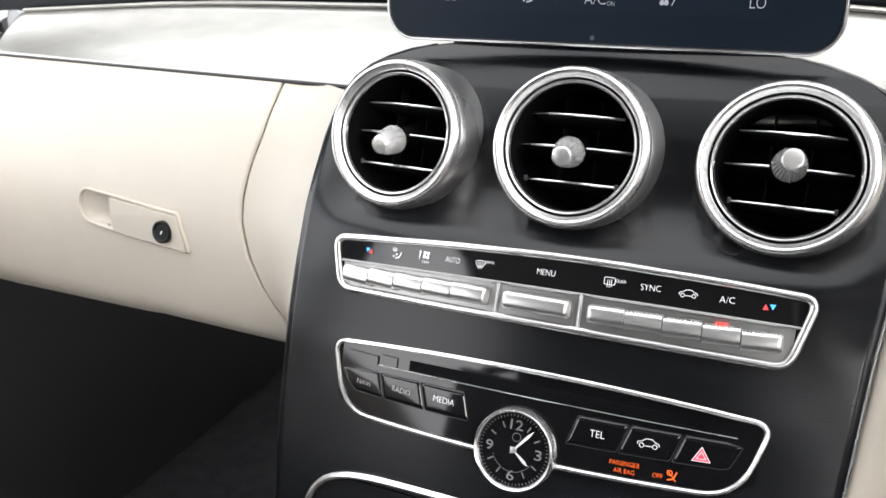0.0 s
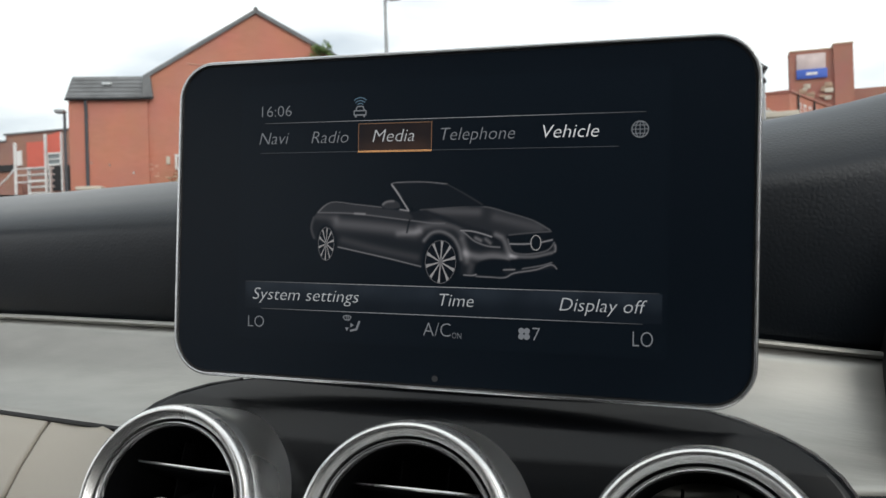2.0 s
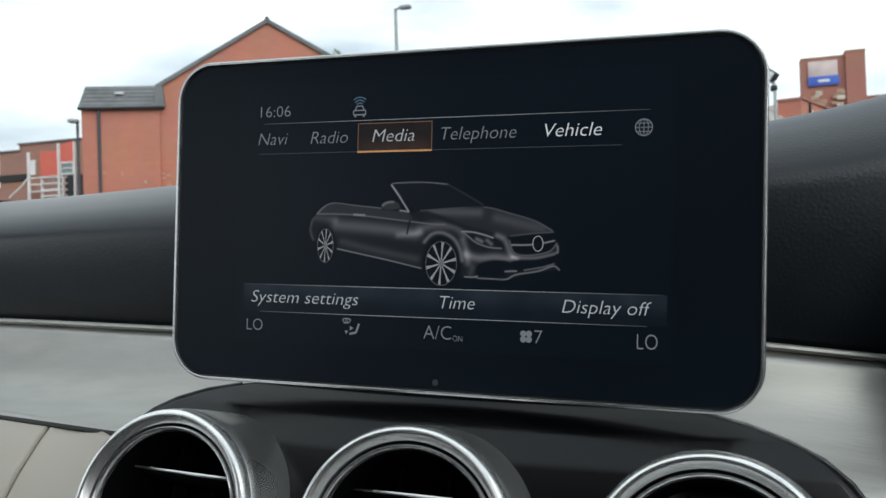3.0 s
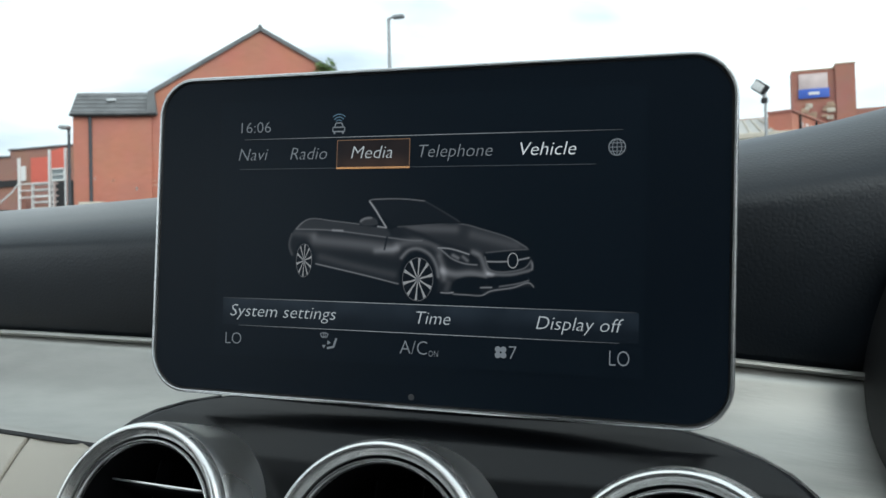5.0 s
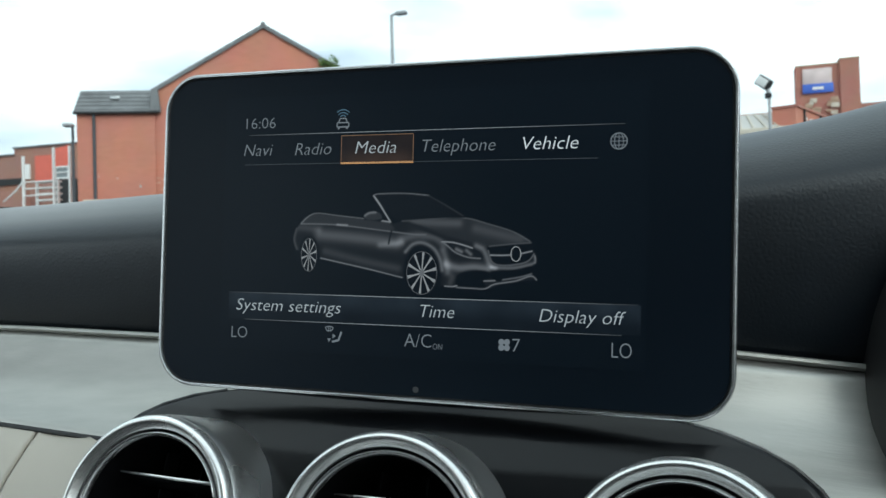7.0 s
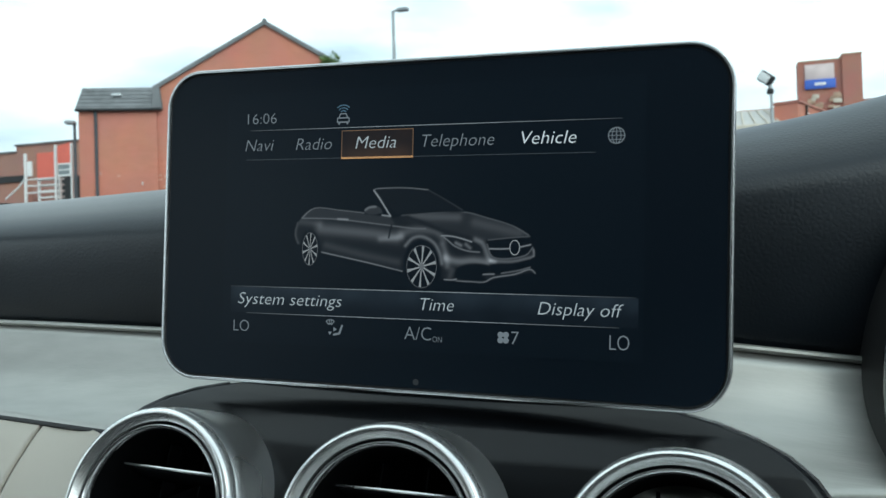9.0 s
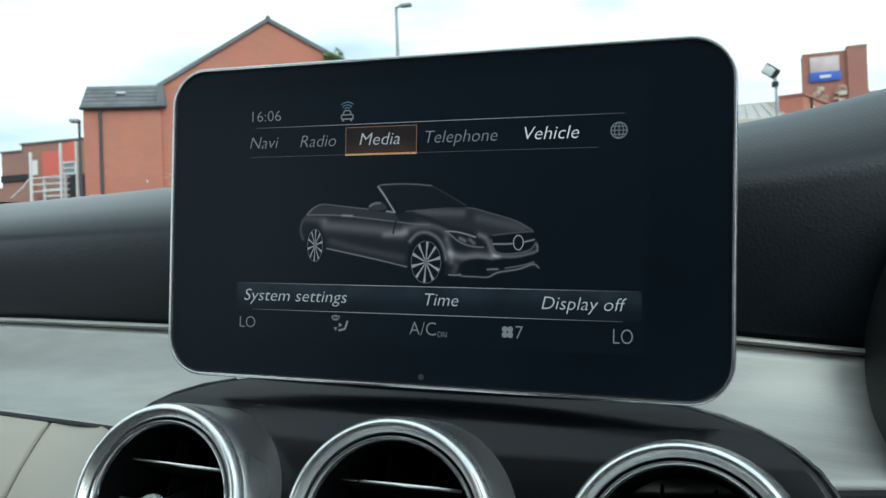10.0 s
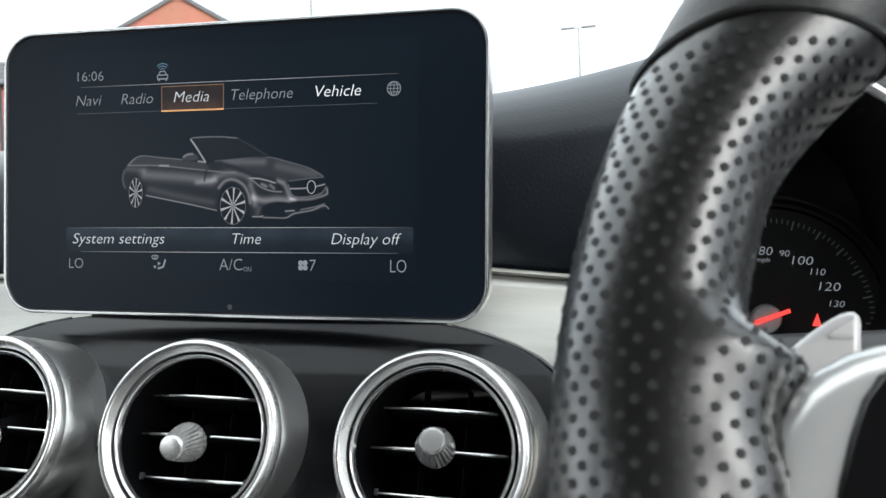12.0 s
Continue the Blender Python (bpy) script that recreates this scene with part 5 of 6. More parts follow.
# ---------------------------------------------------------------- radio key panel with the clock
def lo_hi(x):
    return 0.8572 - 0.58 * x * x + 0.4 * skew(x)


def lo_lo(x):
    return 0.8154 - 0.02 * x * x + skew(x)


def radio_panel():
    p = thing("radio_panel", Matrix.Translation((0, -0.11, 0.815)), "gloss black radio and telephone key panel in a chrome frame", "control panel")
    pts = frame_path(lo_hi, lo_lo, 0.1175, 0.1065, 0.0012, 24, 0.008, 0.017)
    part("frame", tube(pts, 0.0013, True, 8), SILVER, p, "chrome frame")
    part("fascia", face_panel(-0.112, 0.1135, lambda x: lo_lo(x) + 0.0004 + 0.6 * max(0, abs(x) - 0.102), lambda x: lo_hi(x) - 0.0004, 0.0006, -0.002), GLOSS, p, "gloss black fascia")
    part("disc_slot", face_panel(-0.067, 0.0715, lambda x: 0.8456 + 0.6 * skew(x) - 0.30 * x * x, lambda x: 0.8508 + 0.5 * skew(x) - 0.36 * x * x, 0.0010, 0, 24, 3), DEEP, p, "matt black disc slot")
    part("slot_lip", tube([lifted(x, 0.8450 + 0.6 * skew(x) - 0.30 * x * x, 0.0009) for x in np.linspace(-0.1, 0.103, 30)], 0.00028, n=6), SATIN, p, "thin bright line")
    part("eject_key", face_panel(-0.1070, -0.0872, lambda x: 0.8432 + skew(x) - 0.1 * x * x, lambda x: 0.8482 + skew(x) - 0.1 * x * x, 0.0016, 0, 6, 2), GLOSS, p)
    part("eject_key", face_panel(-0.0846, -0.0748, lambda x: 0.8440 + skew(x), lambda x: 0.8490 + skew(x), 0.0014, 0, 6, 2), GLOSS, p)
    def key(nm, a, b):
        """A key whose sides lean outwards from the middle of the panel."""
        def at(u, v):
            lean = 0.0046 * (v - 0.5) * (1 if a > 0 else -1)
            x = a + (b - a) * u + lean
            cut = max(0.0, abs(x) - 0.100)
            lo, hi = 0.8272 + skew(x) - 0.05 * x * x + 0.7 * cut, 0.8412 + skew(x) - 0.22 * x * x - 0.2 * cut
            bulge = 0.00012 * (1 - (2 * u - 1) ** 2) * (1 - (2 * v - 1) ** 2)
            return lifted(x, lo + (hi - lo) * v, 0.0007 + bulge)
        k = part(nm, sheet(at, 12, 6), GLOSS, p, "gloss black key")
        solid(k, 0.0004, -1.0)
        rim = [(0.03 + 0.94 * q / 8, 1.0) for q in range(9)] + [(1.0, 0.94), (1.0, 0.06)] + [(0.97 - 0.94 * q / 8, 0.0) for q in range(9)] + [(0.0, 0.06), (0.0, 0.94)]
        part("key_edge", tube([at(u, v) for u, v in rim], 0.00015, True, 5), KEYLINE, k, "fine grey key edge")
    for a, b in ((-0.1085, -0.0836), (-0.0828, -0.0576), (-0.0568, -0.0308), (0.0262, 0.0514), (0.0522, 0.0766), (0.0776, 0.1040)):
        key("key", a, b)
    L = 0.0020
    def kz(x):
        return 0.8364 + skew(x)
    words("NAVI", on_face(-0.0943, kz(-0.0943) - 0.0040, L), -0.0045, 0.0045, 0.0027, KEYGREY, p)
    words("RADIO", on_face(-0.0695, kz(-0.0695) - 0.0026, L), -0.0058, 0.0058, 0.0029, KEYGREY, p)
    words("MEDIA", on_face(-0.0433, kz(-0.0433) - 0.0018, L), -0.0062, 0.0062, 0.0033, PRINT, p)
    words("TEL", on_face(0.0392, kz(0.0392) - 0.0022, L), -0.0036, 0.0036, 0.0036, PRINT, p)
    icon("car_symbol", car_symbol(10.5), 0.0638, kz(0.0638) - 0.0028, L, PRINT, p)
    tri = [mm((-4.4, -3.0), (4.4, -3.0), (0, 4.3)), ]
    icon("hazard_symbol", tri, 0.0883, kz(0.0883) - 0.0044, L, PRINT, p)
    icon("hazard_symbol", [mm((-3.9, -2.7), (3.9, -2.7), (0, 3.7))], 0.0883, kz(0.0883) - 0.0044, L + 0.00012, PINK, p)
    icon("hazard_symbol", [mm((-2.4, -1.8), (2.4, -1.8), (0, 2.2))], 0.0883, kz(0.0883) - 0.0044, L + 0.00024, PRINT, p)
    icon("hazard_symbol", [mm((-1.9, -1.5), (1.9, -1.5), (0, 1.7))], 0.0883, kz(0.0883) - 0.0044, L + 0.00036, PINK, p)
    words("PASSENGER", on_face(0.0540, 0.8228 + skew(0.0540), 0.001), -0.0072, 0.0072, 0.0023, AMBER, p)
    words("AIR BAG", on_face(0.0541, 0.8194 + skew(0.054), 0.001), -0.0050, 0.0050, 0.0023, AMBER, p)
    words("OFF", on_face(0.0700, 0.8200 + skew(0.07), 0.001), -0.0024, 0.0024, 0.0022, AMBER, p)
    ab = arcline(-0.8 * MM, 1.3 * MM, 1.2 * MM, 0, 360, 0.5 * MM, 10) + [line((-2.0 * MM, 2.4 * MM), (2.2 * MM, -2.4 * MM), 0.5 * MM), line((2.4 * MM, 2.0 * MM), (1.0 * MM, -1.4 * MM), 0.7 * MM), line((-1.8 * MM, -2.2 * MM), (1.0 * MM, -1.4 * MM), 0.7 * MM)]
    icon("airbag_off_symbol", ab, 0.0762, 0.8208 + skew(0.0762), 0.001, AMBER, p)
    return p


radio_panel()


def console_clock():
    x, z = -0.0006, 0.8198
    m = on_face(x, z, 0.0048)
    c = thing("analogue_clock", Matrix.Translation(m.translation), "round black analogue clock with a chrome bezel", "clock")
    part("bezel", lathe([(0.0187, 0.0005), (0.0193, 0.0022), (0.0202, 0.0028), (0.0210, 0.0018), (0.0213, -0.006), (0.0187, -0.006)], 64, m, True), CHROME, c, "chrome bezel")
    part("dial", lathe([(0.0, 0.0), (0.0188, 0.0)], 64, m), GLOSS, c, "black dial")
    ticks = []
    for k in range(60):
        a = radians(6 * k)
        ticks.append(line((0.0170 * math.cos(a), 0.0170 * math.sin(a)), (0.0181 * math.cos(a), 0.0181 * math.sin(a)), 0.0003))
    part("minute_marks", flat(ticks, m, 0.0002), CLOCKGREY, c, smooth=False)
    for k in range(12):
        if k % 3:
            a = radians(90 - 30 * k)
            part("hour_mark", flat([line((0.0118 * math.cos(a), 0.0118 * math.sin(a)), (0.0150 * math.cos(a), 0.0150 * math.sin(a)), 0.0007)], m, 0.0002), CLOCKGREY, c, smooth=False)
    for t, px, py, w in (("12", 0.0, 0.0128, 0.0068), ("3", 0.0130, 0.0, 0.0038), ("6", 0.0, -0.0130, 0.0040), ("9", -0.0130, 0.0, 0.0040)):
        words(t, m, px - w / 2, px + w / 2, 0.0050, CLOCKGREY, c, cy=py, thin=0.010)
    part("emblem", flat(arcline(0.0008, 0.0066, 0.0022, 0, 360, 0.0003, 18), m, 0.0002), CLOCKGREY, c, "plain silver ring emblem", smooth=False)
    part("inner_ring", flat(arcline(0, 0, 0.0112, 200, 330, 0.0002, 24), m, 0.0002), CLOCKGREY, c, "fine ring line", smooth=False)
    for nm, deg, reach, wide, lift in (("hour_hand", -38, 0.0110, 0.0009, 0.0006), ("minute_hand", 50, 0.0152, 0.0008, 0.0009)):
        u = Vector((math.cos(radians(deg)), math.sin(radians(deg))))
        n = Vector((-u.y, u.x))
        pts = [u * -0.0022 + n * 0.0004, u * -0.0022 - n * 0.0004, u * 0.0022 - n * 0.0005, u * (reach * 0.72) - n * wide, u * reach, u * (reach * 0.72) + n * wide, u * 0.0022 + n * 0.0005]
        part(nm, flat([[(p.x, p.y) for p in pts]], m, lift), PADDLESILVER, c, "pale silver hand", smooth=False)
    part("hand_boss", lathe([(0.0, 0.0016), (0.0014, 0.0014), (0.0016, 0.0)], 20, m), SILVER, c)
    return c


console_clock()


# ---------------------------------------------------------------- beige lower dashboard
LOW_S = [(0.0, -0.003, -0.002), (0.012, 0.020, 0.010), (0.03, 0.036, 0.028), (0.055, 0.050, 0.055), (0.085, 0.060, 0.085), (0.11, 0.0638, 0.110), (0.14, 0.0640, 0.141), (0.16, 0.0622, 0.160), (0.17, 0.058, 0.170), (0.18, 0.042, 0.176)]


def low_point(x, v):
    """The beige face under the aluminium, v from its top to its lower edge."""
    y0, z0 = trim_point(x, 0)[1:]
    n = len(LOW_S) - 1
    at = [min(n, max(0.0, v * n + d * min(1.0, v * n, n - v * n))) for d in (-0.9, -0.6, -0.3, 0.0, 0.3, 0.6, 0.9)]
    dy = float(np.mean(np.interp(at, range(n + 1), [q[1] for q in LOW_S])))
    dz = float(np.mean(np.interp(at, range(n + 1), [q[2] for q in LOW_S])))
    k = min(1.0, max(0.0, (v - 0.55) / 0.4))
    drop = float(np.interp(-x, [0.21, 0.37, 0.58, 0.72], [0.0, 0.013, 0.020, 0.022])) * k * k * (3 - 2 * k)
    return Vector((x, y0 - dy, z0 - dz * (1 + 0.4 * max(0, -0.35 - x)) - drop - 0.0033 * min(1.0, v * 4)))


SEAM_V = [0.0, 0.08, 0.20, 0.31, 0.38, 0.44, 0.53, 0.63, 0.70, 0.80, 1.0]
SEAM_X = [-0.231, -0.2285, -0.2285, -0.2340, -0.2365, -0.2360, -0.2290, -0.2145, -0.199, -0.186, -0.175]


def seam(v):
    return float(np.interp(v, SEAM_V, SEAM_X))


def glovebox():
    g = thing("glovebox", Matrix.Translation((-0.45, -0.0, 0.79)), "beige leather glovebox lid with a recessed latch", "glovebox")
    skin = sheet(lambda u, v: low_point(-0.72 + (seam(v) - 0.0016 + 0.72) * u, v), 240, 160)
    hole = []
    for f in skin.faces:
        p = f.calc_center_median()
        if -0.4275 < p.x < -0.3830 and (math.hypot(p.x + 0.4145, p.z - 0.859) < 0.0128 or (p.x > -0.4145 and abs(p.z - 0.859) < 0.0125)):
            hole.append(f)
    bmesh.ops.delete(skin, geom=hole, context="FACES")
    solid(outward(part("lid", skin, BEIGE, g, sharp=80)), 0.003, -1.0)

    def under(u, v):
        p = low_point(-0.72 + 0.50 * u, 1.0)
        return (p.x, p.y + 0.12 * v, p.z + 0.004 - 0.01 * v)
    part("underside", sheet(under, 20, 4), MATTE, g)
    # latch plate with recess and lock
    def lp(px, pz, lift):
        drop = [q[2] for q in LOW_S]
        v = float(np.interp(trim_point(px, 0)[2] - pz, drop, [k / (len(drop) - 1) for k in range(len(drop))]))
        p = low_point(px, v)
        return Vector((px, p.y - lift, pz))
    outline = [(-0.4145 + 0.0135 * math.cos(radians(a)), 0.8590 + 0.0135 * math.sin(radians(a))) for a in range(90, 271, 15)]
    outline += [(-0.36, 0.8445), (-0.33, 0.8453), (-0.2945, 0.8462), (-0.2925, 0.8474), (-0.2930, 0.8492), (-0.3015, 0.8710), (-0.3035, 0.8727), (-0.34, 0.8725), (-0.38, 0.8725)]
    rim = [lp(px, pz, 0.0004) for px, pz in outline]
    latch = part("latch", tube(rim, 0.0013, True, 8), BEIGE, g, "beige moulded latch surround")
    bm = bmesh.new()
    bm.faces.new([bm.verts.new(lp(px, pz, 0.0016)) for px, pz in [(-0.3840, 0.8710), (-0.3820, 0.8585), (-0.3800, 0.8460), (-0.2945, 0.8474), (-0.3030, 0.8714)]])
    solid(part("latch_handle", bm, BEIGE, latch, smooth=False), 0.003)
    cup = [(-0.4145 + 0.0136 * math.cos(radians(a)), 0.8590 + 0.0136 * math.sin(radians(a))) for a in range(90, 271, 15)] + [(-0.39, 0.8456), (-0.372, 0.8456), (-0.372, 0.859), (-0.372, 0.8724), (-0.39, 0.8724)]

    def bowl(u, v):
        px, pz = cup[int(u * len(cup) + 0.5) % len(cup)]
        p = lp(px, pz, 0.0)
        c = lp(-0.392, 0.859, -0.009)
        q = p.lerp(c, v ** 1.6)
        q.y = p.y + (c.y - p.y) * (1 - (1 - v) ** 2.2)
        return q
    part("finger_recess", sheet(bowl, len(cup), 8, True), BEIGE, latch, sharp=80)
    k = Matrix.Translation(lp(-0.3165, 0.8583, 0.0042)) @ pose(0, 0, 0, 78, 0, 0)
    lock = part("lock", lathe([(0.0, 0.0008), (0.006, 0.0010), (0.0072, 0.0022), (0.0084, 0.0018), (0.0086, -0.003)], 32, k), CAPBLACK, latch, "black round lock")
    part("keyhole", box((0.0004, -0.0008, 0.0014), (0.0010, 0.0036, 0.0008), 0.0002, k @ pose(0, 0, 0, 0, 0, -25)), CHROME, lock, "bright keyhole")
    return g


glovebox()


def cheek(s, c):

    def fn(u, v):
        x0 = seam(v) + 0.0016 if s < 0 else 0.330
        a = low_point(x0, v if s < 0 else 0.11 + 0.89 * v)
        z = a.z
        w = s * (half_width(z, s) + 0.004)
        e = Vector((w, face(w, z) + 0.010, z))
        p = a.lerp(e, u)
        p.y = a.y + (e.y - a.y) * (u ** 1.7 if s < 0 else u ** 3)
        return p
    solid(outward(part("side_panel", sheet(fn, 30, 48), BEIGE, c, sharp=80)), 0.004, -1.0)
    if s > 0:
        part("gap_strip", tube([Vector(trim_point(x, -0.20)) + Vector((0, -0.003, -0.002)) for x in np.linspace(0.145, 0.33, 20)], 0.004, n=8), MATTE, c, "dark joint under the trim")


lower = thing("lower_dashboard", Matrix.Translation((0.0, 0.0, 0.80)), "beige leather lower dashboard panels beside the console", "dashboard panel")
cheek(-1, lower)
part("joint_strip", tube([Vector(trim_point(x, 0.0)) + Vector((0, -0.0008, 0.0)) for x in np.linspace(-0.632, -0.165, 50)], 0.0014, n=8), MATTE, lower, "dark joint under the trim")
cheek(1, lower)
# dark joint behind the seam
part("inner_frame", sheet(lambda u, v: low_point(-0.30 + 0.12 * u, v) + Vector((0, 0.006, -0.002)), 10, 30), DEEP, lower, "dark frame behind the joint")


# ---------------------------------------------------------------- display
SCR = pose(0, 0, 1.03, 86.5, 0, 0)


def pictured_car(pic):
    """The convertible that the display shows: a fine flat grid whose lit greys are laid on in fills, lines and soft sheens (millimetres on the display)."""
    nx, ny, x0, y0, step = 380, 150, -61.0, 17.9, 0.295
    gx, gy = np.meshgrid(x0 + step * np.arange(nx), y0 + step * np.arange(ny), indexing="ij")
    grey, cover, bodies = np.zeros((nx, ny)), np.zeros((nx, ny)), []

    def away(pts):
        """How far each grid point lies from a line of points."""
        d = np.full((nx, ny), 1e9)
        for (ax, ay), (bx, by) in zip(pts, pts[1:]):
            dx, dy = bx - ax, by - ay
            f = np.clip(((gx - ax) * dx + (gy - ay) * dy) / max(1e-9, dx * dx + dy * dy), 0, 1)
            d = np.minimum(d, np.hypot(gx - ax - f * dx, gy - ay - f * dy))
        return d

    def fill(value, edge, pts):
        c = smooth_line(pts, True)
        c = c + c[:1]
        inside = np.zeros((nx, ny), bool)
        for (ax, ay), (bx, by) in zip(c, c[1:]):
            if ay != by:
                inside ^= ((ay > gy) != (by > gy)) & (gx < ax + (bx - ax) * (gy - ay) / (by - ay))
        k = np.clip(0.5 + np.where(inside, 1, -1) * away(c) / (2 * edge), 0, 1)
        if not bodies:
            bodies.append(k)
        grey[:] = grey + k * (value - grey)
        cover[:] = np.maximum(cover, k)

    def draw(value, width, pts):
        k = np.exp(-0.5 * (away(smooth_line(pts, False)) / width) ** 2)
        grey[:] = grey + k * (value - grey)
        cover[:] = np.maximum(cover, k)

    def sheen(value, width, pts):
        grey[:] = grey + value * np.exp(-0.5 * (away(smooth_line(pts, False)) / width) ** 2) * bodies[0]

    fill(30, 0.57, [(-47.7, 51.6), (-41.5, 51.0), (-31.3, 50.1), (-24.8, 49.4), (-16.0, 48.5), (-11.6, 47.9), (-8.2, 48.7), (-2.0, 49.3), (7.4, 49.7), (19.5, 49.9), (28.6, 47.7), (38.5, 44.8), (43.8, 42.5), (46.9, 40.1), (47.6, 36.8), (48.9, 35.0), (48.8, 32.2), (47.6, 31.1), (47.3, 27.9), (49.2, 25.8), (44.3, 24.8), (35.5, 23.3), (29.3, 21.5), (17.5, 21.6), (11.4, 22.3), (8.2, 21.1), (-4.0, 20.7), (-7.0, 25.1), (-20.7, 27.9), (-35.8, 30.8), (-44.5, 32.4), (-53.3, 34.9), (-56.3, 36.7), (-57.2, 40.6), (-55.8, 45.2), (-54.0, 48.0)])  # body
    fill(44, 0.48, [(-53.8, 47.6), (-47.7, 51.3), (-24.8, 49.1), (-13.5, 47.6), (-11.5, 44.6), (-21.3, 45.6), (-33.2, 46.6), (-46.5, 47.4)])  # side under the waistline
    sheen(41, 1.91, [(-44.8, 42.7), (-31.1, 41.7), (-19.1, 40.6), (-9.9, 39.3)])  # flank
    sheen(24, 1.15, [(-54.7, 45.7), (-45.4, 44.9)])
    sheen(20, 1.24, [(-42.0, 35.7), (-25.8, 32.1), (-9.1, 29.1)])
    sheen(32, 0.96, [(-17.1, 38.4), (-7.5, 39.5)])
    sheen(37, 1.34, [(-7.5, 41.1), (-0.9, 42.6), (6.7, 42.0), (10.5, 39.5)])  # wing
    fill(40, 0.57, [(-7.7, 48.6), (-0.1, 49.3), (19.5, 49.8), (28.6, 47.6), (38.5, 44.6), (44.3, 42.1), (45.6, 40.4), (31.5, 39.0), (26.6, 37.5), (22.5, 39.7), (11.4, 42.2), (1.9, 46.2)])  # bonnet
    sheen(27, 1.34, [(-2.9, 48.3), (7.5, 47.9), (16.8, 47.7)])
    sheen(20, 1.53, [(24.1, 45.6), (35.0, 43.1), (42.1, 41.5)])
    draw(32, 0.67, [(-5.8, 47.8), (1.9, 45.3), (11.4, 41.9), (21.6, 39.2)])
    sheen(49, 0.86, [(24.3, 38.6), (27.5, 36.9), (29.9, 31.7), (32.2, 29.8)])
    sheen(56, 1.24, [(11.7, 31.1), (17.2, 29.8), (23.6, 30.3), (29.1, 29.6)])  # bumper
    sheen(41, 1.05, [(10.4, 36.6), (11.8, 32.7), (12.5, 27.8)])
    sheen(49, 0.57, [(30.8, 30.3), (39.7, 30.2), (48.0, 32.1)])
    sheen(63, 0.48, [(48.2, 35.1), (48.9, 32.2)])
    sheen(22, 0.96, [(14.6, 26.1), (13.7, 23.5)])
    draw(86, 0.23, [(-53.7, 47.2), (-43.4, 47.1), (-33.2, 46.5), (-13.4, 44.3), (-2.8, 43.1), (2.9, 43.0)])  # shoulder and deck lines
    draw(92, 0.23, [(-53.7, 47.4), (-47.7, 51.6), (-36.4, 50.7), (-24.8, 49.5)])
    draw(60, 0.48, [(-55.8, 45.2), (-56.9, 40.6), (-55.5, 36.4)])
    draw(112, 0.32, [(-36.8, 46.9), (-32.2, 46.7)])
    draw(24, 0.25, [(-12.2, 44.3), (-12.8, 41.9), (-13.3, 39.2)])
    draw(108, 0.23, [(-44.2, 32.7), (-35.8, 31.1), (-20.7, 28.2), (-7.0, 25.3)])  # sill
    fill(19, 0.76, [(-53.8, 35.1), (-53.0, 39.8), (-50.2, 41.9), (-46.8, 40.3), (-44.8, 35.2), (-45.1, 29.7), (-47.8, 26.3), (-51.5, 26.3), (-53.3, 29.5)])  # wheel arches
    fill(19, 0.76, [(-6.3, 26.0), (-5.8, 32.3), (-3.5, 36.4), (0.7, 38.4), (5.2, 36.8), (8.4, 32.4), (9.7, 26.4), (8.7, 20.7), (2.7, 18.4), (-4.0, 19.8)])
    draw(84, 0.57, [(-5.8, 35.9), (-2.7, 39.0), (1.6, 39.7), (6.4, 37.4), (9.2, 33.1), (10.2, 28.7)])
    draw(78, 0.23, [(-7.7, 48.6), (7.4, 49.6), (19.5, 49.8), (28.6, 47.6), (39.4, 44.4), (46.1, 40.7)])  # bonnet edge
    fill(28, 0.38, [(9.7, 40.4), (12.1, 40.8), (17.0, 40.0), (23.4, 37.8), (26.8, 35.2), (26.7, 33.7), (20.8, 34.1), (16.2, 35.8), (12.6, 38.3)])  # headlight
    draw(124, 0.23, [(9.9, 40.2), (14.2, 40.0), (18.4, 39.1), (22.7, 37.8)])
    draw(96, 0.23, [(10.5, 39.9), (12.6, 38.3), (15.8, 35.9), (21.0, 34.1), (26.1, 33.7)])
    draw(88, 0.57, [(16.1, 37.3), (18.2, 36.3)])
    draw(80, 0.57, [(20.3, 36.8), (22.1, 35.3)])
    fill(22, 0.38, [(29.0, 38.1), (31.5, 39.0), (46.5, 40.1), (47.7, 35.5), (45.1, 32.9), (38.8, 31.5), (32.6, 31.4), (30.0, 34.4)])  # grille
    draw(78, 0.23, [(29.3, 36.9), (30.8, 32.6), (33.9, 31.2), (39.7, 31.4), (45.4, 32.9), (47.9, 36.0)])
    draw(70, 0.23, [(29.7, 38.6), (38.6, 39.6), (46.7, 40.2)])
    draw(122, 0.23, [(30.3, 35.1), (35.2, 35.1), (38.7, 35.3)])
    draw(118, 0.23, [(42.7, 35.9), (47.0, 36.9)])
    fill(20, 0.48, [(16.0, 24.4), (17.5, 27.4), (22.7, 28.9), (29.5, 28.5), (30.2, 26.1), (27.6, 24.5), (28.2, 22.4), (17.4, 22.4)])  # intakes
    fill(20, 0.38, [(30.6, 28.6), (39.8, 29.3), (47.6, 31.0), (47.2, 28.1), (40.7, 26.2), (35.4, 25.1), (31.7, 25.3)])
    draw(118, 0.23, [(11.4, 22.3), (14.7, 22.2), (16.5, 22.6)])  # splitter
    draw(100, 0.23, [(16.5, 21.9), (22.9, 21.7), (28.4, 21.7), (32.1, 23.6), (40.7, 25.1), (46.8, 27.2), (49.1, 25.6)])
    draw(106, 0.23, [(27.8, 24.8), (32.3, 25.0)])
    draw(84, 0.23, [(35.4, 25.4), (42.5, 26.7), (47.1, 28.1)])
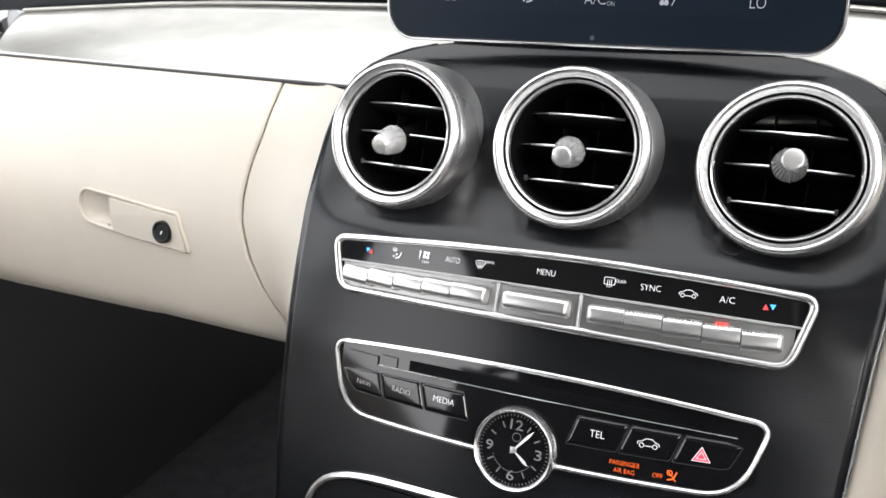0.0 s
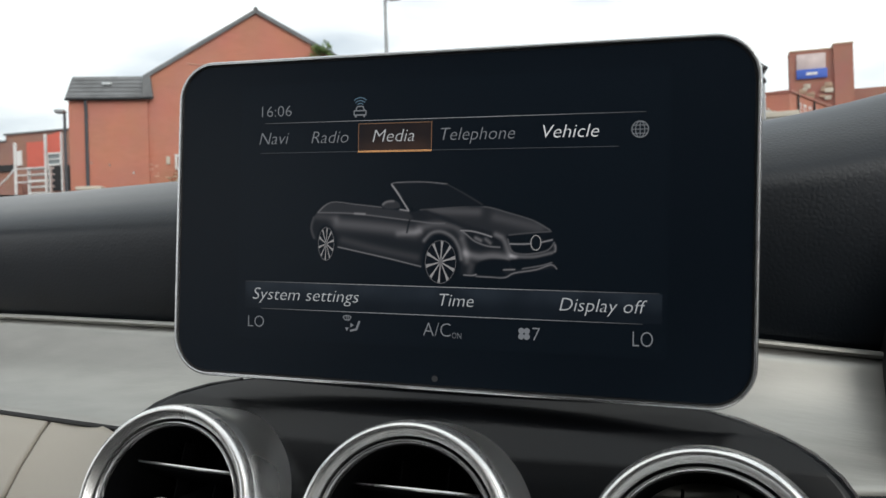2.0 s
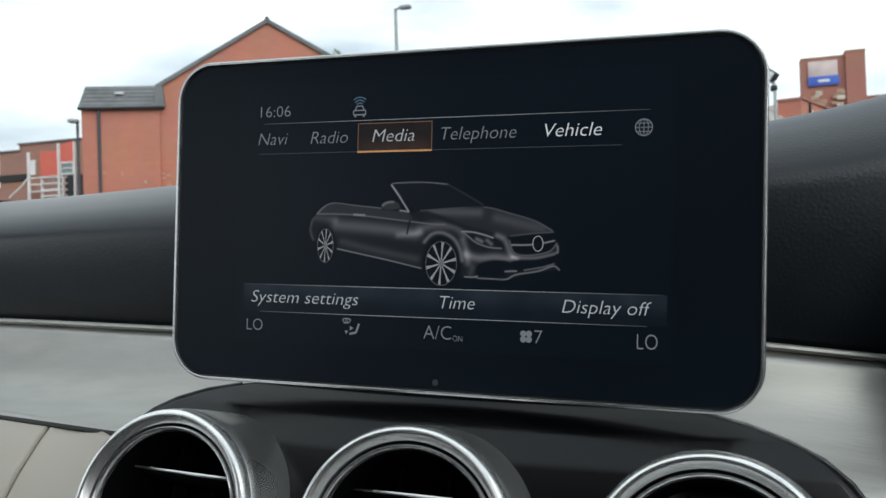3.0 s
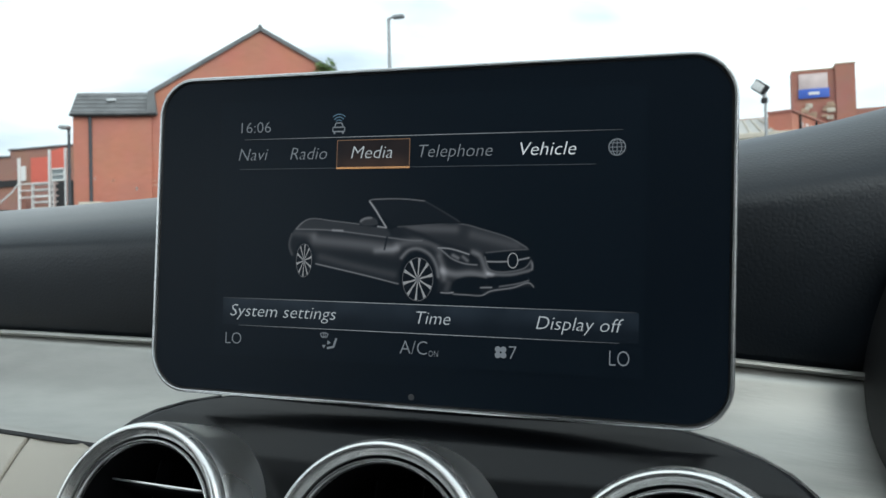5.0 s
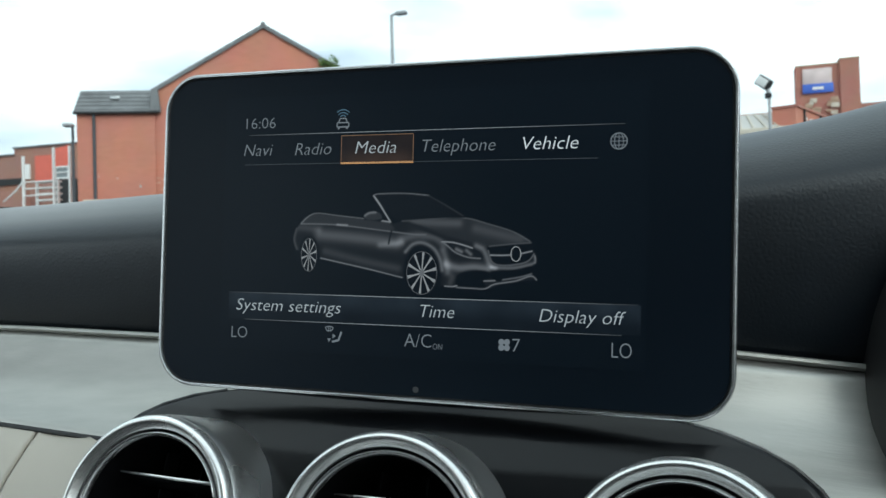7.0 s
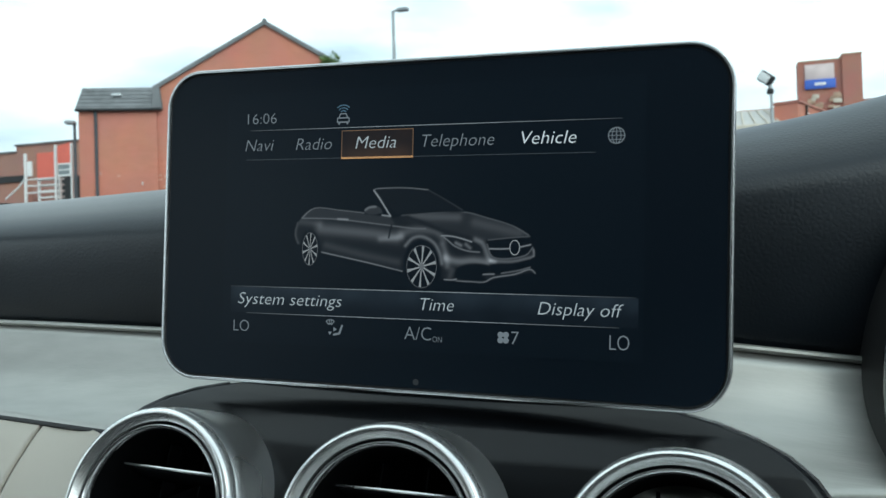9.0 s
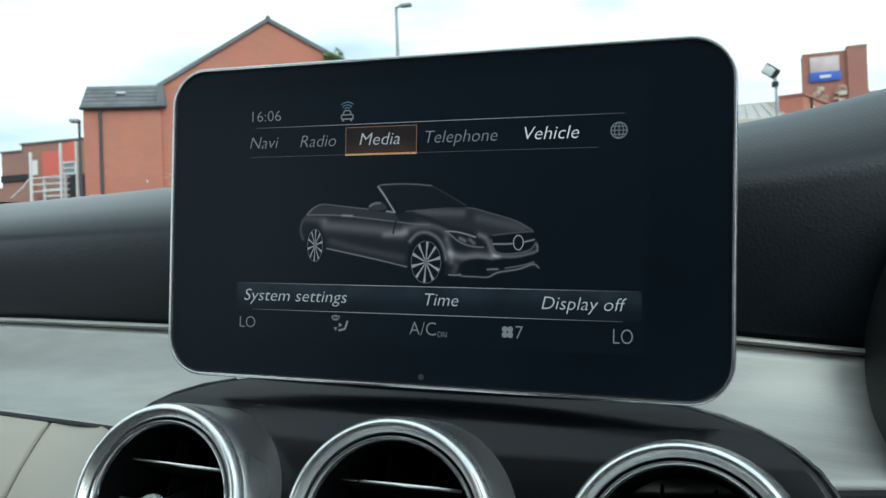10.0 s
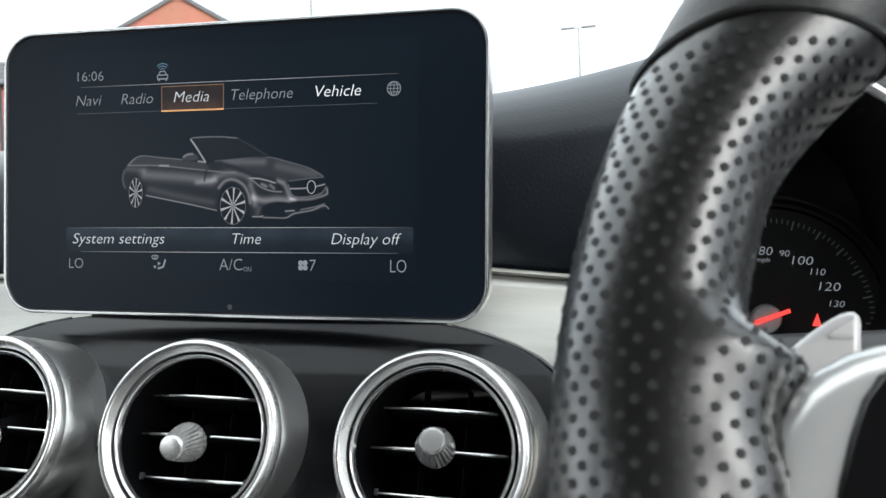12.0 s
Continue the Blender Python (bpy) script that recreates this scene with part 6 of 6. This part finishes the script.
    fill(25, 0.48, [(-19.7, 59.3), (-2.3, 59.5), (3.9, 58.7), (12.9, 54.8), (19.3, 50.2), (7.4, 49.8), (-7.7, 48.8), (-11.6, 49.7)])  # windscreen
    draw(136, 0.34, [(-20.5, 59.0), (-17.6, 55.2), (-15.1, 51.6), (-12.9, 48.4)])
    draw(96, 0.23, [(-20.5, 59.1), (-17.8, 59.8), (-6.1, 59.9), (3.9, 59.0)])
    draw(46, 0.23, [(3.9, 58.8), (9.1, 56.1), (18.5, 50.7)])
    draw(120, 0.32, [(-16.5, 48.6), (-12.7, 48.1)])
    fill(46, 0.38, [(-24.8, 50.6), (-23.6, 52.1), (-20.5, 52.8), (-17.5, 52.0), (-16.3, 50.2), (-16.9, 49.1), (-21.4, 48.7), (-24.1, 49.3)])  # mirror
    draw(92, 0.38, [(-24.2, 50.7), (-22.3, 51.8), (-19.5, 52.1)])
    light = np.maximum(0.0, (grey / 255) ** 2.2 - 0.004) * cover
    at = [SCR @ Vector((a * MM, b * MM, 0.00020)) for a, b in zip(gx.ravel(), gy.ravel())]
    quads = [(i * ny + j, (i + 1) * ny + j, (i + 1) * ny + j + 1, i * ny + j + 1) for i in range(nx - 1) for j in range(ny - 1)]
    bm = bmesh.new()
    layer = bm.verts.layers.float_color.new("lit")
    vs = []
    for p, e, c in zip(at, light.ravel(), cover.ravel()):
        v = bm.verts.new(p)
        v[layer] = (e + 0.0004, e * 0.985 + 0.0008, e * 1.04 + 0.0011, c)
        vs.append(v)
    for a, b, c, d in quads:
        bm.faces.new((vs[a], vs[b], vs[c], vs[d]))
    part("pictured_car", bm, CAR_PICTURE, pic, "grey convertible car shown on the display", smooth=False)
    for wx, wy, rx, ry in ((1.5, 27.4, 6.5, 8.7), (-49.6, 34.0, 3.6, 7.0)):
        def on(r, a):
            return ((wx + rx * r * math.cos(a)) * MM, (wy + ry * r * math.sin(a)) * MM)
        part("wheel", flat([disc(wx * MM, wy * MM, rx * 1.06 * MM, 32, ry * 1.05 * MM)], SCR, 0.00026), CAR_DARK, pic, smooth=False)
        blades = []
        for k in range(10):
            a = 2 * math.pi * k / 10 + 0.25
            blades.append([on(0.14, a - 0.25), on(0.60, a - 0.10), on(0.97, a - 0.115), on(0.97, a + 0.06), on(0.60, a + 0.05), on(0.14, a + 0.25)])
        part("spokes", flat(blades, SCR, 0.00030), CAR_LINE, pic, smooth=False)
        edge = [on(1.0, a) for a in np.linspace(0, 2 * math.pi, 41)]
        part("wheel_rim", flat([line(a, b, 0.00022) for a, b in zip(edge, edge[1:])], SCR, 0.00032), CAR_LIT, pic, smooth=False)
        part("wheel_hub", flat([[on(0.16, a) for a in np.linspace(0, 2 * math.pi, 13)[:12]]], SCR, 0.00034), CAR_LIT, pic, smooth=False)
    ring = [((40.6 + 2.0 * math.cos(a)) * MM, (35.7 + 2.9 * math.sin(a)) * MM) for a in np.linspace(0, 2 * math.pi, 25)]
    part("emblem", flat([line(a, b, 0.0004) for a, b in zip(ring, ring[1:])], SCR, 0.00030), CAR_LINE, pic, "plain ring emblem", smooth=False)


def smooth_line(pts, closed):
    """A smooth line through pts."""
    n, out = len(pts), []
    for k in range(n if closed else n - 1):
        p = [Vector(pts[(k + q) % n] if closed else pts[min(n - 1, max(0, k + q))]) for q in (-1, 0, 1, 2)]
        for s in range(4):
            f = s / 4
            v = 0.5 * (2 * p[1] + (p[2] - p[0]) * f + (2 * p[0] - 5 * p[1] + 4 * p[2] - p[3]) * f * f + (3 * p[1] - p[0] - 3 * p[2] + p[3]) * f ** 3)
            out.append((v.x, v.y))
    return out if closed else out + [pts[-1]]


def display():
    d = thing("display_screen", Matrix.Translation((0, 0.01, 1.0)), "wide black glass display with a thin chrome frame, showing a car", "display")
    cx, cy, w, h, r = -0.0003, 0.0445, 0.2450, 0.1372, 0.0162
    shell = prism(rounded(w - 0.001, h - 0.001, r, 10, cx, cy), -0.0125, -0.0006, SCR)
    part("housing", shell, MATTE, d, "matt black rear housing")
    n = 10
    prof = [(0.0, -0.0105), (0.0008, -0.0085), (0.0010, -0.003), (0.0009, 0.0000), (0.0005, 0.0008), (0.0, 0.0010), (-0.0005, 0.0009), (-0.0007, 0.0005), (-0.0007, -0.004)]
    bm = bmesh.new()
    loops = []
    for off, z in prof:
        loops.append([bm.verts.new(SCR @ Vector((x, y, z))) for x, y in rounded(w + 2 * off, h + 2 * off, r + off, n, cx, cy)])
    for a, b in zip(loops, loops[1:]):
        for i in range(len(a)):
            k = (i + 1) % len(a)
            bm.faces.new((a[i], a[k], b[k], b[i]))
    part("frame", bm, FRAME, d, "thin satin silver frame")
    part("glass", prism(rounded(w - 0.0026, h - 0.0026, r - 0.0013, n, cx, cy), -0.003, 0.0, SCR, 0.0004, 2), SCREEN, d, "glossy black display glass", smooth=False)
    # Stand widened out of sight to block the trim's reflection on the console.
    part("foot", box((0.0, 0.047, 1.0), (0.19, 0.05, 0.028), 0.008), MATTE, d)
    part("camera_dot", flat([disc(0, -0.0200, 0.0013, 16)], SCR, 0.0002), DIMGREY, d, "small grey sensor dot", smooth=False)
    # what the display shows
    T = 0.00035
    P = SCR @ Matrix.Translation((0, 0, T))
    pic = part("active_area", flat([rounded(0.183, 0.110, 0.001, 2, -0.0005, 0.0475)], SCR, 0.00015), ACTIVE, d, "faintly lit display area", smooth=False)
    words("16:06", P, -0.0816, -0.0672, 0.0047, D_TEXT, pic, cy=0.0910)
    for t, a, b, mt in (("Navi", -0.0825, -0.0682, D_TEXT), ("Radio", -0.0575, -0.0403, D_TEXT), ("Media", -0.0293, -0.0109, W_TEXT), ("Telephone", 0.0006, 0.0314, D_TEXT), ("Vehicle", 0.0426, 0.0644, B_TEXT)):
        words(t, P, a, b, 0.0052, mt, pic, 0.22, cy=0.0793)
    for t, a, b, cz in (("System settings", -0.0841, -0.0340, 0.0121), ("Time", 0.0014, 0.0158, 0.0121), ("Display off", 0.0504, 0.0835, 0.0121)):
        words(t, P, a, b, 0.0051, W_TEXT, pic, 0.22, cy=cz)
    for t, a, b, hgt in (("LO", -0.0861, -0.0783, 0.0050), ("A/C", -0.0053, 0.0064, 0.0055), ("7", 0.0399, 0.0430, 0.0052), ("LO", 0.0784, 0.0859, 0.0058)):
        words(t, P, a, b, hgt, D_TEXT, pic, cy=0.0000)
    words("ON", P, 0.0070, 0.0110, 0.0024, D_TEXT, pic, cy=-0.0021)
    part("fan_symbol", flat([disc(0.0366 + x * MM, -0.0001 + y * MM, 1.25 * MM, 12) for x, y in ((-1.1, 1.1), (1.1, 1.1), (-1.1, -1.1), (1.1, -1.1))], P), D_TEXT, pic, smooth=False)
    part("airflow_symbol", flat(airflow(1.20, -0.0370, 0.0006), P), D_TEXT, pic, smooth=False)
    gx, gy, gr = 0.0798, 0.0792, 0.0031
    globe = arcline(gx, gy, gr, 0, 360, 0.0004, 20)
    for q in (-0.5, 0.0, 0.5):
        hw = gr * math.sqrt(1 - q * q)
        globe.append(line((gx - hw, gy + q * gr), (gx + hw, gy + q * gr), 0.0003))
    globe.append(line((gx, gy - gr), (gx, gy + gr), 0.0003))
    for s in (0.55,):
        for side in (-1, 1):
            pts = [(gx + side * s * gr * math.sin(a), gy + gr * math.cos(a)) for a in np.linspace(0, math.pi, 9)]
            globe += [line(a, b, 0.0003) for a, b in zip(pts, pts[1:])]
    part("globe_symbol", flat(globe, P), D_TEXT, pic, smooth=False)
    ci = [line(mm((-38, 88.2))[0], mm((-38, 90))[0], 0.0005), line(mm((-32.6, 88.2))[0], mm((-32.6, 90))[0], 0.0005), line(mm((-38, 90))[0], mm((-32.6, 90))[0], 0.0005), line(mm((-38, 88.2))[0], mm((-32.6, 88.2))[0], 0.0006), line(mm((-37.3, 90))[0], mm((-36.6, 91.8))[0], 0.0005), line(mm((-33.3, 90))[0], mm((-34, 91.8))[0], 0.0005), line(mm((-36.6, 91.8))[0], mm((-34, 91.8))[0], 0.0005), line(mm((-37.2, 87.2))[0], mm((-37.2, 88.2))[0], 0.0008), line(mm((-33.4, 87.2))[0], mm((-33.4, 88.2))[0], 0.0008)]
    part("car_symbol", flat(ci, P), D_TEXT, pic, smooth=False)
    wv = arcline(-0.0353, 0.0915, 0.0016, 40, 140, 0.0004, 6) + arcline(-0.0353, 0.0915, 0.0028, 40, 140, 0.0004, 6) + arcline(-0.0353, 0.0915, 0.0040, 45, 135, 0.0004, 6)
    part("signal_symbol", flat(wv, P), SIGNAL, pic, smooth=False)
    part("menu_highlight", flat([mm((-35.9, 72.7), (-3.3, 72.7), (-3.3, 84.6), (-35.9, 84.6))], SCR, 0.00022), HILITE, pic, "brown-orange selected menu field", smooth=False)
    part("menu_highlight_edge", flat([mm((-35.9, 72.5), (-3.3, 72.5), (-3.3, 73.2), (-35.9, 73.2))], SCR, 0.0003), ORANGE, pic, smooth=False)
    for x0, x1, y0, y1 in ((-35.9, -35.6, 73.2, 84.6), (-3.6, -3.3, 73.2, 84.6), (-35.9, -3.3, 84.3, 84.6)):
        part("menu_highlight_edge", flat([mm((x0, y0), (x1, y0), (x1, y1), (x0, y1))], SCR, 0.0003), ORANGE_D, pic, smooth=False)
    for y, a, b, wd, mt in ((85.8, -80, 82, 0.25, LINE_B), (72.9, -82, 72, 0.22, LINE_D), (17.2, -88, 88, 0.28, LINE_B), (5.6, -80, 82, 0.26, LINE_B)):
        part("rule_line", flat([mm((a, y - wd / 2), (b, y - wd / 2), (b, y + wd / 2), (a, y + wd / 2))], SCR, 0.0003), mt, pic, smooth=False)
    part("button_bar", flat([mm((-88, 5.8), (89, 5.8), (89, 17.0), (-88, 17.0))], SCR, 0.0002), BAR, pic, smooth=False)
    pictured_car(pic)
    return d


ACTIVE = glow("display_backlight", (0.085, 0.15, 0.22), 0.005)
BAR = shaded_glow("display_bar", (0.10, 0.13, 0.17), 0.03, 0.12, 1.038, 1.0466)
LINE_B = faded_glow("display_rule_bright", (0.75, 0.78, 0.82), 0.30)
LINE_D = glow("display_rule_dim", (0.5, 0.55, 0.6), 0.10)
ORANGE_D = glow("display_dim_orange_edge", (0.70, 0.40, 0.22), 0.22)
ORANGE = glow("display_orange_edge", (0.85, 0.42, 0.16), 0.65)
HILITE = shaded_glow("display_orange_field", (0.36, 0.19, 0.11), 0.10, 0.03, 1.102, 1.110)
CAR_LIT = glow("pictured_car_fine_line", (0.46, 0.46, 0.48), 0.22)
CAR_LINE = glow("pictured_car_highlight", (0.70, 0.69, 0.70), 0.30)
CAR_DARK = glow("pictured_car_dark", (0.10, 0.11, 0.14), 0.004)
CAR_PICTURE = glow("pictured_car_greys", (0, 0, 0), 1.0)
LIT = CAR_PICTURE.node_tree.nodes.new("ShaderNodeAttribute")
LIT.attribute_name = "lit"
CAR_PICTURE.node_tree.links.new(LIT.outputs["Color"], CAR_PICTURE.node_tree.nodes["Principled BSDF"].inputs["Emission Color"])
SIGNAL = glow("display_dim_blue", (0.25, 0.42, 0.58), 0.30)
display()


# ---------------------------------------------------------------- instrument cowl, dial, stalk
def instruments():
    c = thing("instrument_cluster", Matrix.Translation((0.25, 0.06, 0.92)), "black instrument tube with a chrome ring and speedometer", "instrument cluster")
    cx, cz = 0.257, 1.010

    def rim(a, r, y, lean=0.03):
        up = 0.108 if math.sin(a) > 0 else 0.075
        return Vector((cx + (0.076 + r) * math.cos(a), y + lean * math.sin(a), cz + (up + r) * math.sin(a)))
    n = 72
    angs = [2 * math.pi * k / n for k in range(n)]
    part("ring", tube([rim(a, 0, 0.036) for a in angs], 0.0029, True, 10), SATIN, c, "satin silver ring")
    part("tube", sheet(lambda u, v: rim(2 * math.pi * u, -0.002 - 0.014 * v, 0.038 + 0.142 * v, 0.03 - 0.022 * v), n, 6, True), MATTE, c, "black instrument tube")
    part("outer_shell", sheet(lambda u, v: rim(2 * math.pi * u, 0.003 + 0.004 * math.sin(math.pi * v), 0.036 + 0.07 * v), n, 6, True), MATTE, c, "black outer shell")
    part("back_plate", sheet(lambda u, v: rim(2 * math.pi * u, -0.015 - 0.058 * v, 0.180, 0.008), n, 4, True), MATTE, c, "black back of the instrument tube")
    part("cowl_hood", sheet(lambda u, v: rim(2 * math.pi * u, 0.003 + 0.010 * v, 0.042 + 0.10 * v), n, 6, True), MATTE, c, "black inner cowl")
    m = pose(0.2571, 0.1610, 0.9872, 84, 0, 0) @ pose(0, 0, 0, 0, 0, -1.8) @ Matrix.Scale(1.03, 4)
    dial = part("dial", lathe([(0.0, -0.001), (0.066, -0.001), (0.068, 0.003), (0.070, 0.003)], 72, m), MATTE, c, "black speedometer dial")
    part("dial_ring", lathe([(0.0625, 0.0), (0.0632, 0.0012), (0.0640, 0.0)], 72, m), GLOSS, dial)

    def ang(s):
        return radians(214 - 1.525 * s)
    for s in range(0, 161, 2):
        a = ang(s)
        big = s % 10 == 0
        part("graduation", flat([line(((0.0520 if big else 0.0545) * math.cos(a), (0.0520 if big else 0.0545) * math.sin(a)), (0.0572 * math.cos(a), 0.0572 * math.sin(a)), 0.0008 if big else 0.0005)], m, 0.0004), KEYGREY, dial, smooth=False)
    # The dial print doesn't glow; emission stands in for the light on it.
    for s in range(0, 161, 10):
        a = ang(s)
        big = s % 20 == 0
        r, w, hgt = 0.0385, (0.0037 if big else 0.0026) * len(str(s)), (0.0048 if big else 0.0036)
        words(str(s), m, r * math.cos(a) - w / 2, r * math.cos(a) + w / 2, hgt, D_TEXT, dial, 0.12, cy=r * math.sin(a), depth=0.0005)
    words("mph", m, -0.0065, 0.0010, 0.0030, D_TEXT, dial, 0.12, cy=0.0335, depth=0.0005)
    part("needle", flat([line((-0.014, -0.006), (0.012, 0.0055), 0.0024)], m, 0.006), RED, c, "red needle", smooth=False)
    part("needle_hub", lathe([(0.0, 0.005), (0.0075, 0.005), (0.0085, 0.003), (0.0085, 0.0)], 32, m), PADDLESILVER, c, "silver needle hub")
    part("warning_light", flat([mm((24.5, -2.6), (29.5, -2.6), (27, 4.6))], m, 0.0006), RED, dial, "red warning triangle", smooth=False)
    return c


instruments()


def stalk():
    s = thing("column_stalk", pose(0.20, -0.05, 0.97), "black column stalk with a silver end cap", "control stalk")
    tip = Vector((-0.80, -0.58, -0.06)).normalized()
    m = Matrix.Translation((0.1870, -0.046, 0.9925)) @ tip.to_track_quat("Z", "Y").to_matrix().to_4x4() @ Matrix.Diagonal((0.92, 1.12, 1, 1))
    part("cap", prism(rounded(0.0215, 0.0220, 0.0075, 5), -0.0030, 0.0062, m @ pose(0, 0, 0, 0, 0, 8), 0.0042, 3), KEYMETAL, s, "satin silver faceted end cap", sharp=20)
    part("collar", lathe([(0.0108, -0.0030), (0.0114, -0.0040), (0.0114, -0.0085), (0.0100, -0.0095)], 36, m), MATTE, s, "black collar behind the cap")
    q = Matrix.Translation((0.1905, -0.041, 0.9975)) @ Vector((-0.93, -0.36, 0.0)).normalized().to_track_quat("Z", "Y").to_matrix().to_4x4()
    part("lever", lathe([(0.0, 0.0005), (0.0085, 0.0), (0.0094, -0.002), (0.0096, -0.01), (0.0098, -0.05), (0.0102, -0.13), (0.0, -0.13)], 28, q), LEVER, s, "matt black lever")
    part("column_shroud", box((0.37, 0.02, 0.95), (0.12, 0.16, 0.10), 0.025), MATTE, s)
    return s


stalk()


# ---------------------------------------------------------------- steering wheel
WHEEL = Matrix.Translation((0.3477, -0.2265, 1.0227)) @ pose(0, 0, 0, 64.6, 0.2, -1.0) @ Matrix.Scale(0.885, 4)


def rim_point(a, b, k=0.0):
    """A point of the rim: a round the wheel, b round its section (degrees)."""
    r = 0.178
    t = 0.0170 + k
    grip = 0.0012 * math.exp(-((a - 178) / 26) ** 2)
    inward = max(0.0, -math.cos(radians(b)))
    q = 180 - abs(a) if a < 0 else abs(180 - a)
    f = min(1.0, max(0.0, (q - 15) / 18)) * (1 - min(1.0, max(0.0, (q - 40) / 20))) if a < 180 else 0.0
    if 176 < a < 220:
        f = max(f, min(1.0, (a - 176) / 8))
    rr = r + (t + grip) * 0.95 * math.cos(radians(b)) - 0.0105 * inward * f * f * (3 - 2 * f)
    e = 175.6 - (a if a > 90 else 180 - a)
    rr -= 0.0115 * inward * math.exp(-(e / (1.8 if e > 0 else 4.0)) ** 2)
    return WHEEL @ Vector((rr * math.cos(radians(a)), rr * math.sin(radians(a)), (t + grip) * 1.10 * math.sin(radians(b))))


def steering_wheel():
    s = thing("steering_wheel", Matrix.Translation((0.3477, -0.2265, 1.0227)), "black leather steering wheel with perforated grips and silver spokes", "steering wheel")
    def slant(v):
        return 4.7 * (1 - math.cos(2 * math.pi * v))

    def upper(u, v):
        a0, a1 = 21.5 + slant(v), 158.5 - slant(v)
        return rim_point(a0 + (a1 - a0) * u, 360 * v, 0.0003)
    part("rim_top", sheet(upper, 70, 28), RIM, s, "smooth black leather rim")
    part("rim_bottom", sheet(lambda u, v: rim_point(213 + 114 * u, 360 * v, 0.0003), 70, 28), RIM, s, "smooth black leather rim")
    part("grip", sheet(lambda u, v: rim_point(158.5 - slant(v) + (213 - 158.5 + slant(v)) * u, 360 * v), 140, 32), GRIP, s, "perforated black leather grip")
    part("grip", sheet(lambda u, v: rim_point(-33 + (54.5 + slant(v)) * u, 360 * v), 60, 32), GRIP, s, "perforated black leather grip")
    for base, sgn in ((158.5, -1), (21.5, 1), (213, 0), (-33, 0)):
        part("seam", tube([rim_point(base + sgn * slant(b / 360), b, 0.0004) for b in range(0, 360, 12)], 0.0008, True, 6), RIM, s, "stitched seam")
    holes = bmesh.new()
    row = 0
    a = 147.0
    while a < 212:
        for k in range(23):
            b = 360 * (k + (0.5 if row % 2 else 0)) / 23
            if a < 160.0 - slant(b / 360):
                continue
            p = rim_point(a, b, 0.00018)
            n = (rim_point(a, b, 0.002) - p).normalized()
            x = n.orthogonal().normalized()
            y = n.cross(x)
            holes.faces.new([holes.verts.new(p + (x * math.cos(q * 0.785) + y * math.sin(q * 0.785)) * 0.00082) for q in range(8)])
        row += 1
        a += 0.84
    tagged(part("perforation", holes, HOLE, s, "small round holes in the leather", smooth=False), kind="stuff")
    # spokes, hub and paddle
    m = WHEEL
    sp = prism([(-0.164, -0.040), (-0.163, -0.024), (-0.1610, -0.011), (-0.1588, -0.004), (-0.1560, 0.002), (-0.1525, 0.0072), (-0.1485, 0.0108), (-0.1435, 0.0138), (-0.138, 0.0158), (-0.06, 0.022), (-0.06, -0.060), (-0.138, -0.060)], -0.008, 0.011, m, 0.0075, 6)
    part("spoke", sp, PAINTSILVER, s, "satin silver spoke")
    part("spoke", prism([(0.158, -0.030), (0.13, -0.046), (0.10, -0.052), (0.06, -0.050), (0.06, 0.026), (0.085, 0.026), (0.118, 0.020), (0.150, 0.002)], -0.004, 0.012, m, 0.006, 4), PAINTSILVER, s, "satin silver spoke")
    part("switch_pad", prism([(-0.150, -0.044), (-0.1485, -0.018), (-0.1470, -0.010), (-0.1448, -0.002), (-0.1425, 0.0045), (-0.1395, 0.0090), (-0.135, 0.0115), (-0.06, 0.016), (-0.06, -0.050), (-0.128, -0.052)], 0.008, 0.0125, m, 0.002, 4), GLOSS, s, "gloss black switch pad")
    for q in range(3):
        part("switch", box((-0.130 + 0.016 * q, -0.022, 0.0162), (0.011, 0.014, 0.003), 0.001, m), MATTE, s)
    part("airbag_cover", lathe([(0.0, 0.03), (0.045, 0.027), (0.065, 0.018), (0.07, 0.004), (0.07, -0.03)], 48, m), MATTE, s, "black round airbag cover")
    part("spoke_lower", prism([(-0.03, -0.06), (0.03, -0.06), (0.04, -0.168), (-0.04, -0.168)], -0.006, 0.006, m, 0.003), SILVER, s)
    pd = part("shift_paddle", prism([(-0.1545, 0.0165), (-0.1520, 0.0200), (-0.1490, 0.0234), (-0.1455, 0.0268), (-0.1420, 0.0298), (-0.1390, 0.0320), (-0.1368, 0.0334), (-0.1350, 0.0340), (-0.1336, 0.0341), (-0.1326, 0.0330), (-0.1323, 0.0312), (-0.1326, 0.0270), (-0.134, 0.0), (-0.156, 0.0)], -0.037, -0.031, m, 0.0022, 4), PADDLESILVER, s, "silver gear paddle")
    part("minus_mark", box((-0.1369, 0.0277, -0.0307), (0.0046, 0.0010, 0.0006), 0, m), WHITE, pd, "minus mark", smooth=False)
    return s


GRIP = mat("black_perforated_leather", (0.006, 0.006, 0.006), 0.30, var=0.15, scale=60, bump=0.10, bscale=700, spec=0.5, coat=1.0, coat_rough=0.25)
GRIP.node_tree.nodes["Principled BSDF"].inputs["Coat IOR"].default_value = 1.65
steering_wheel()
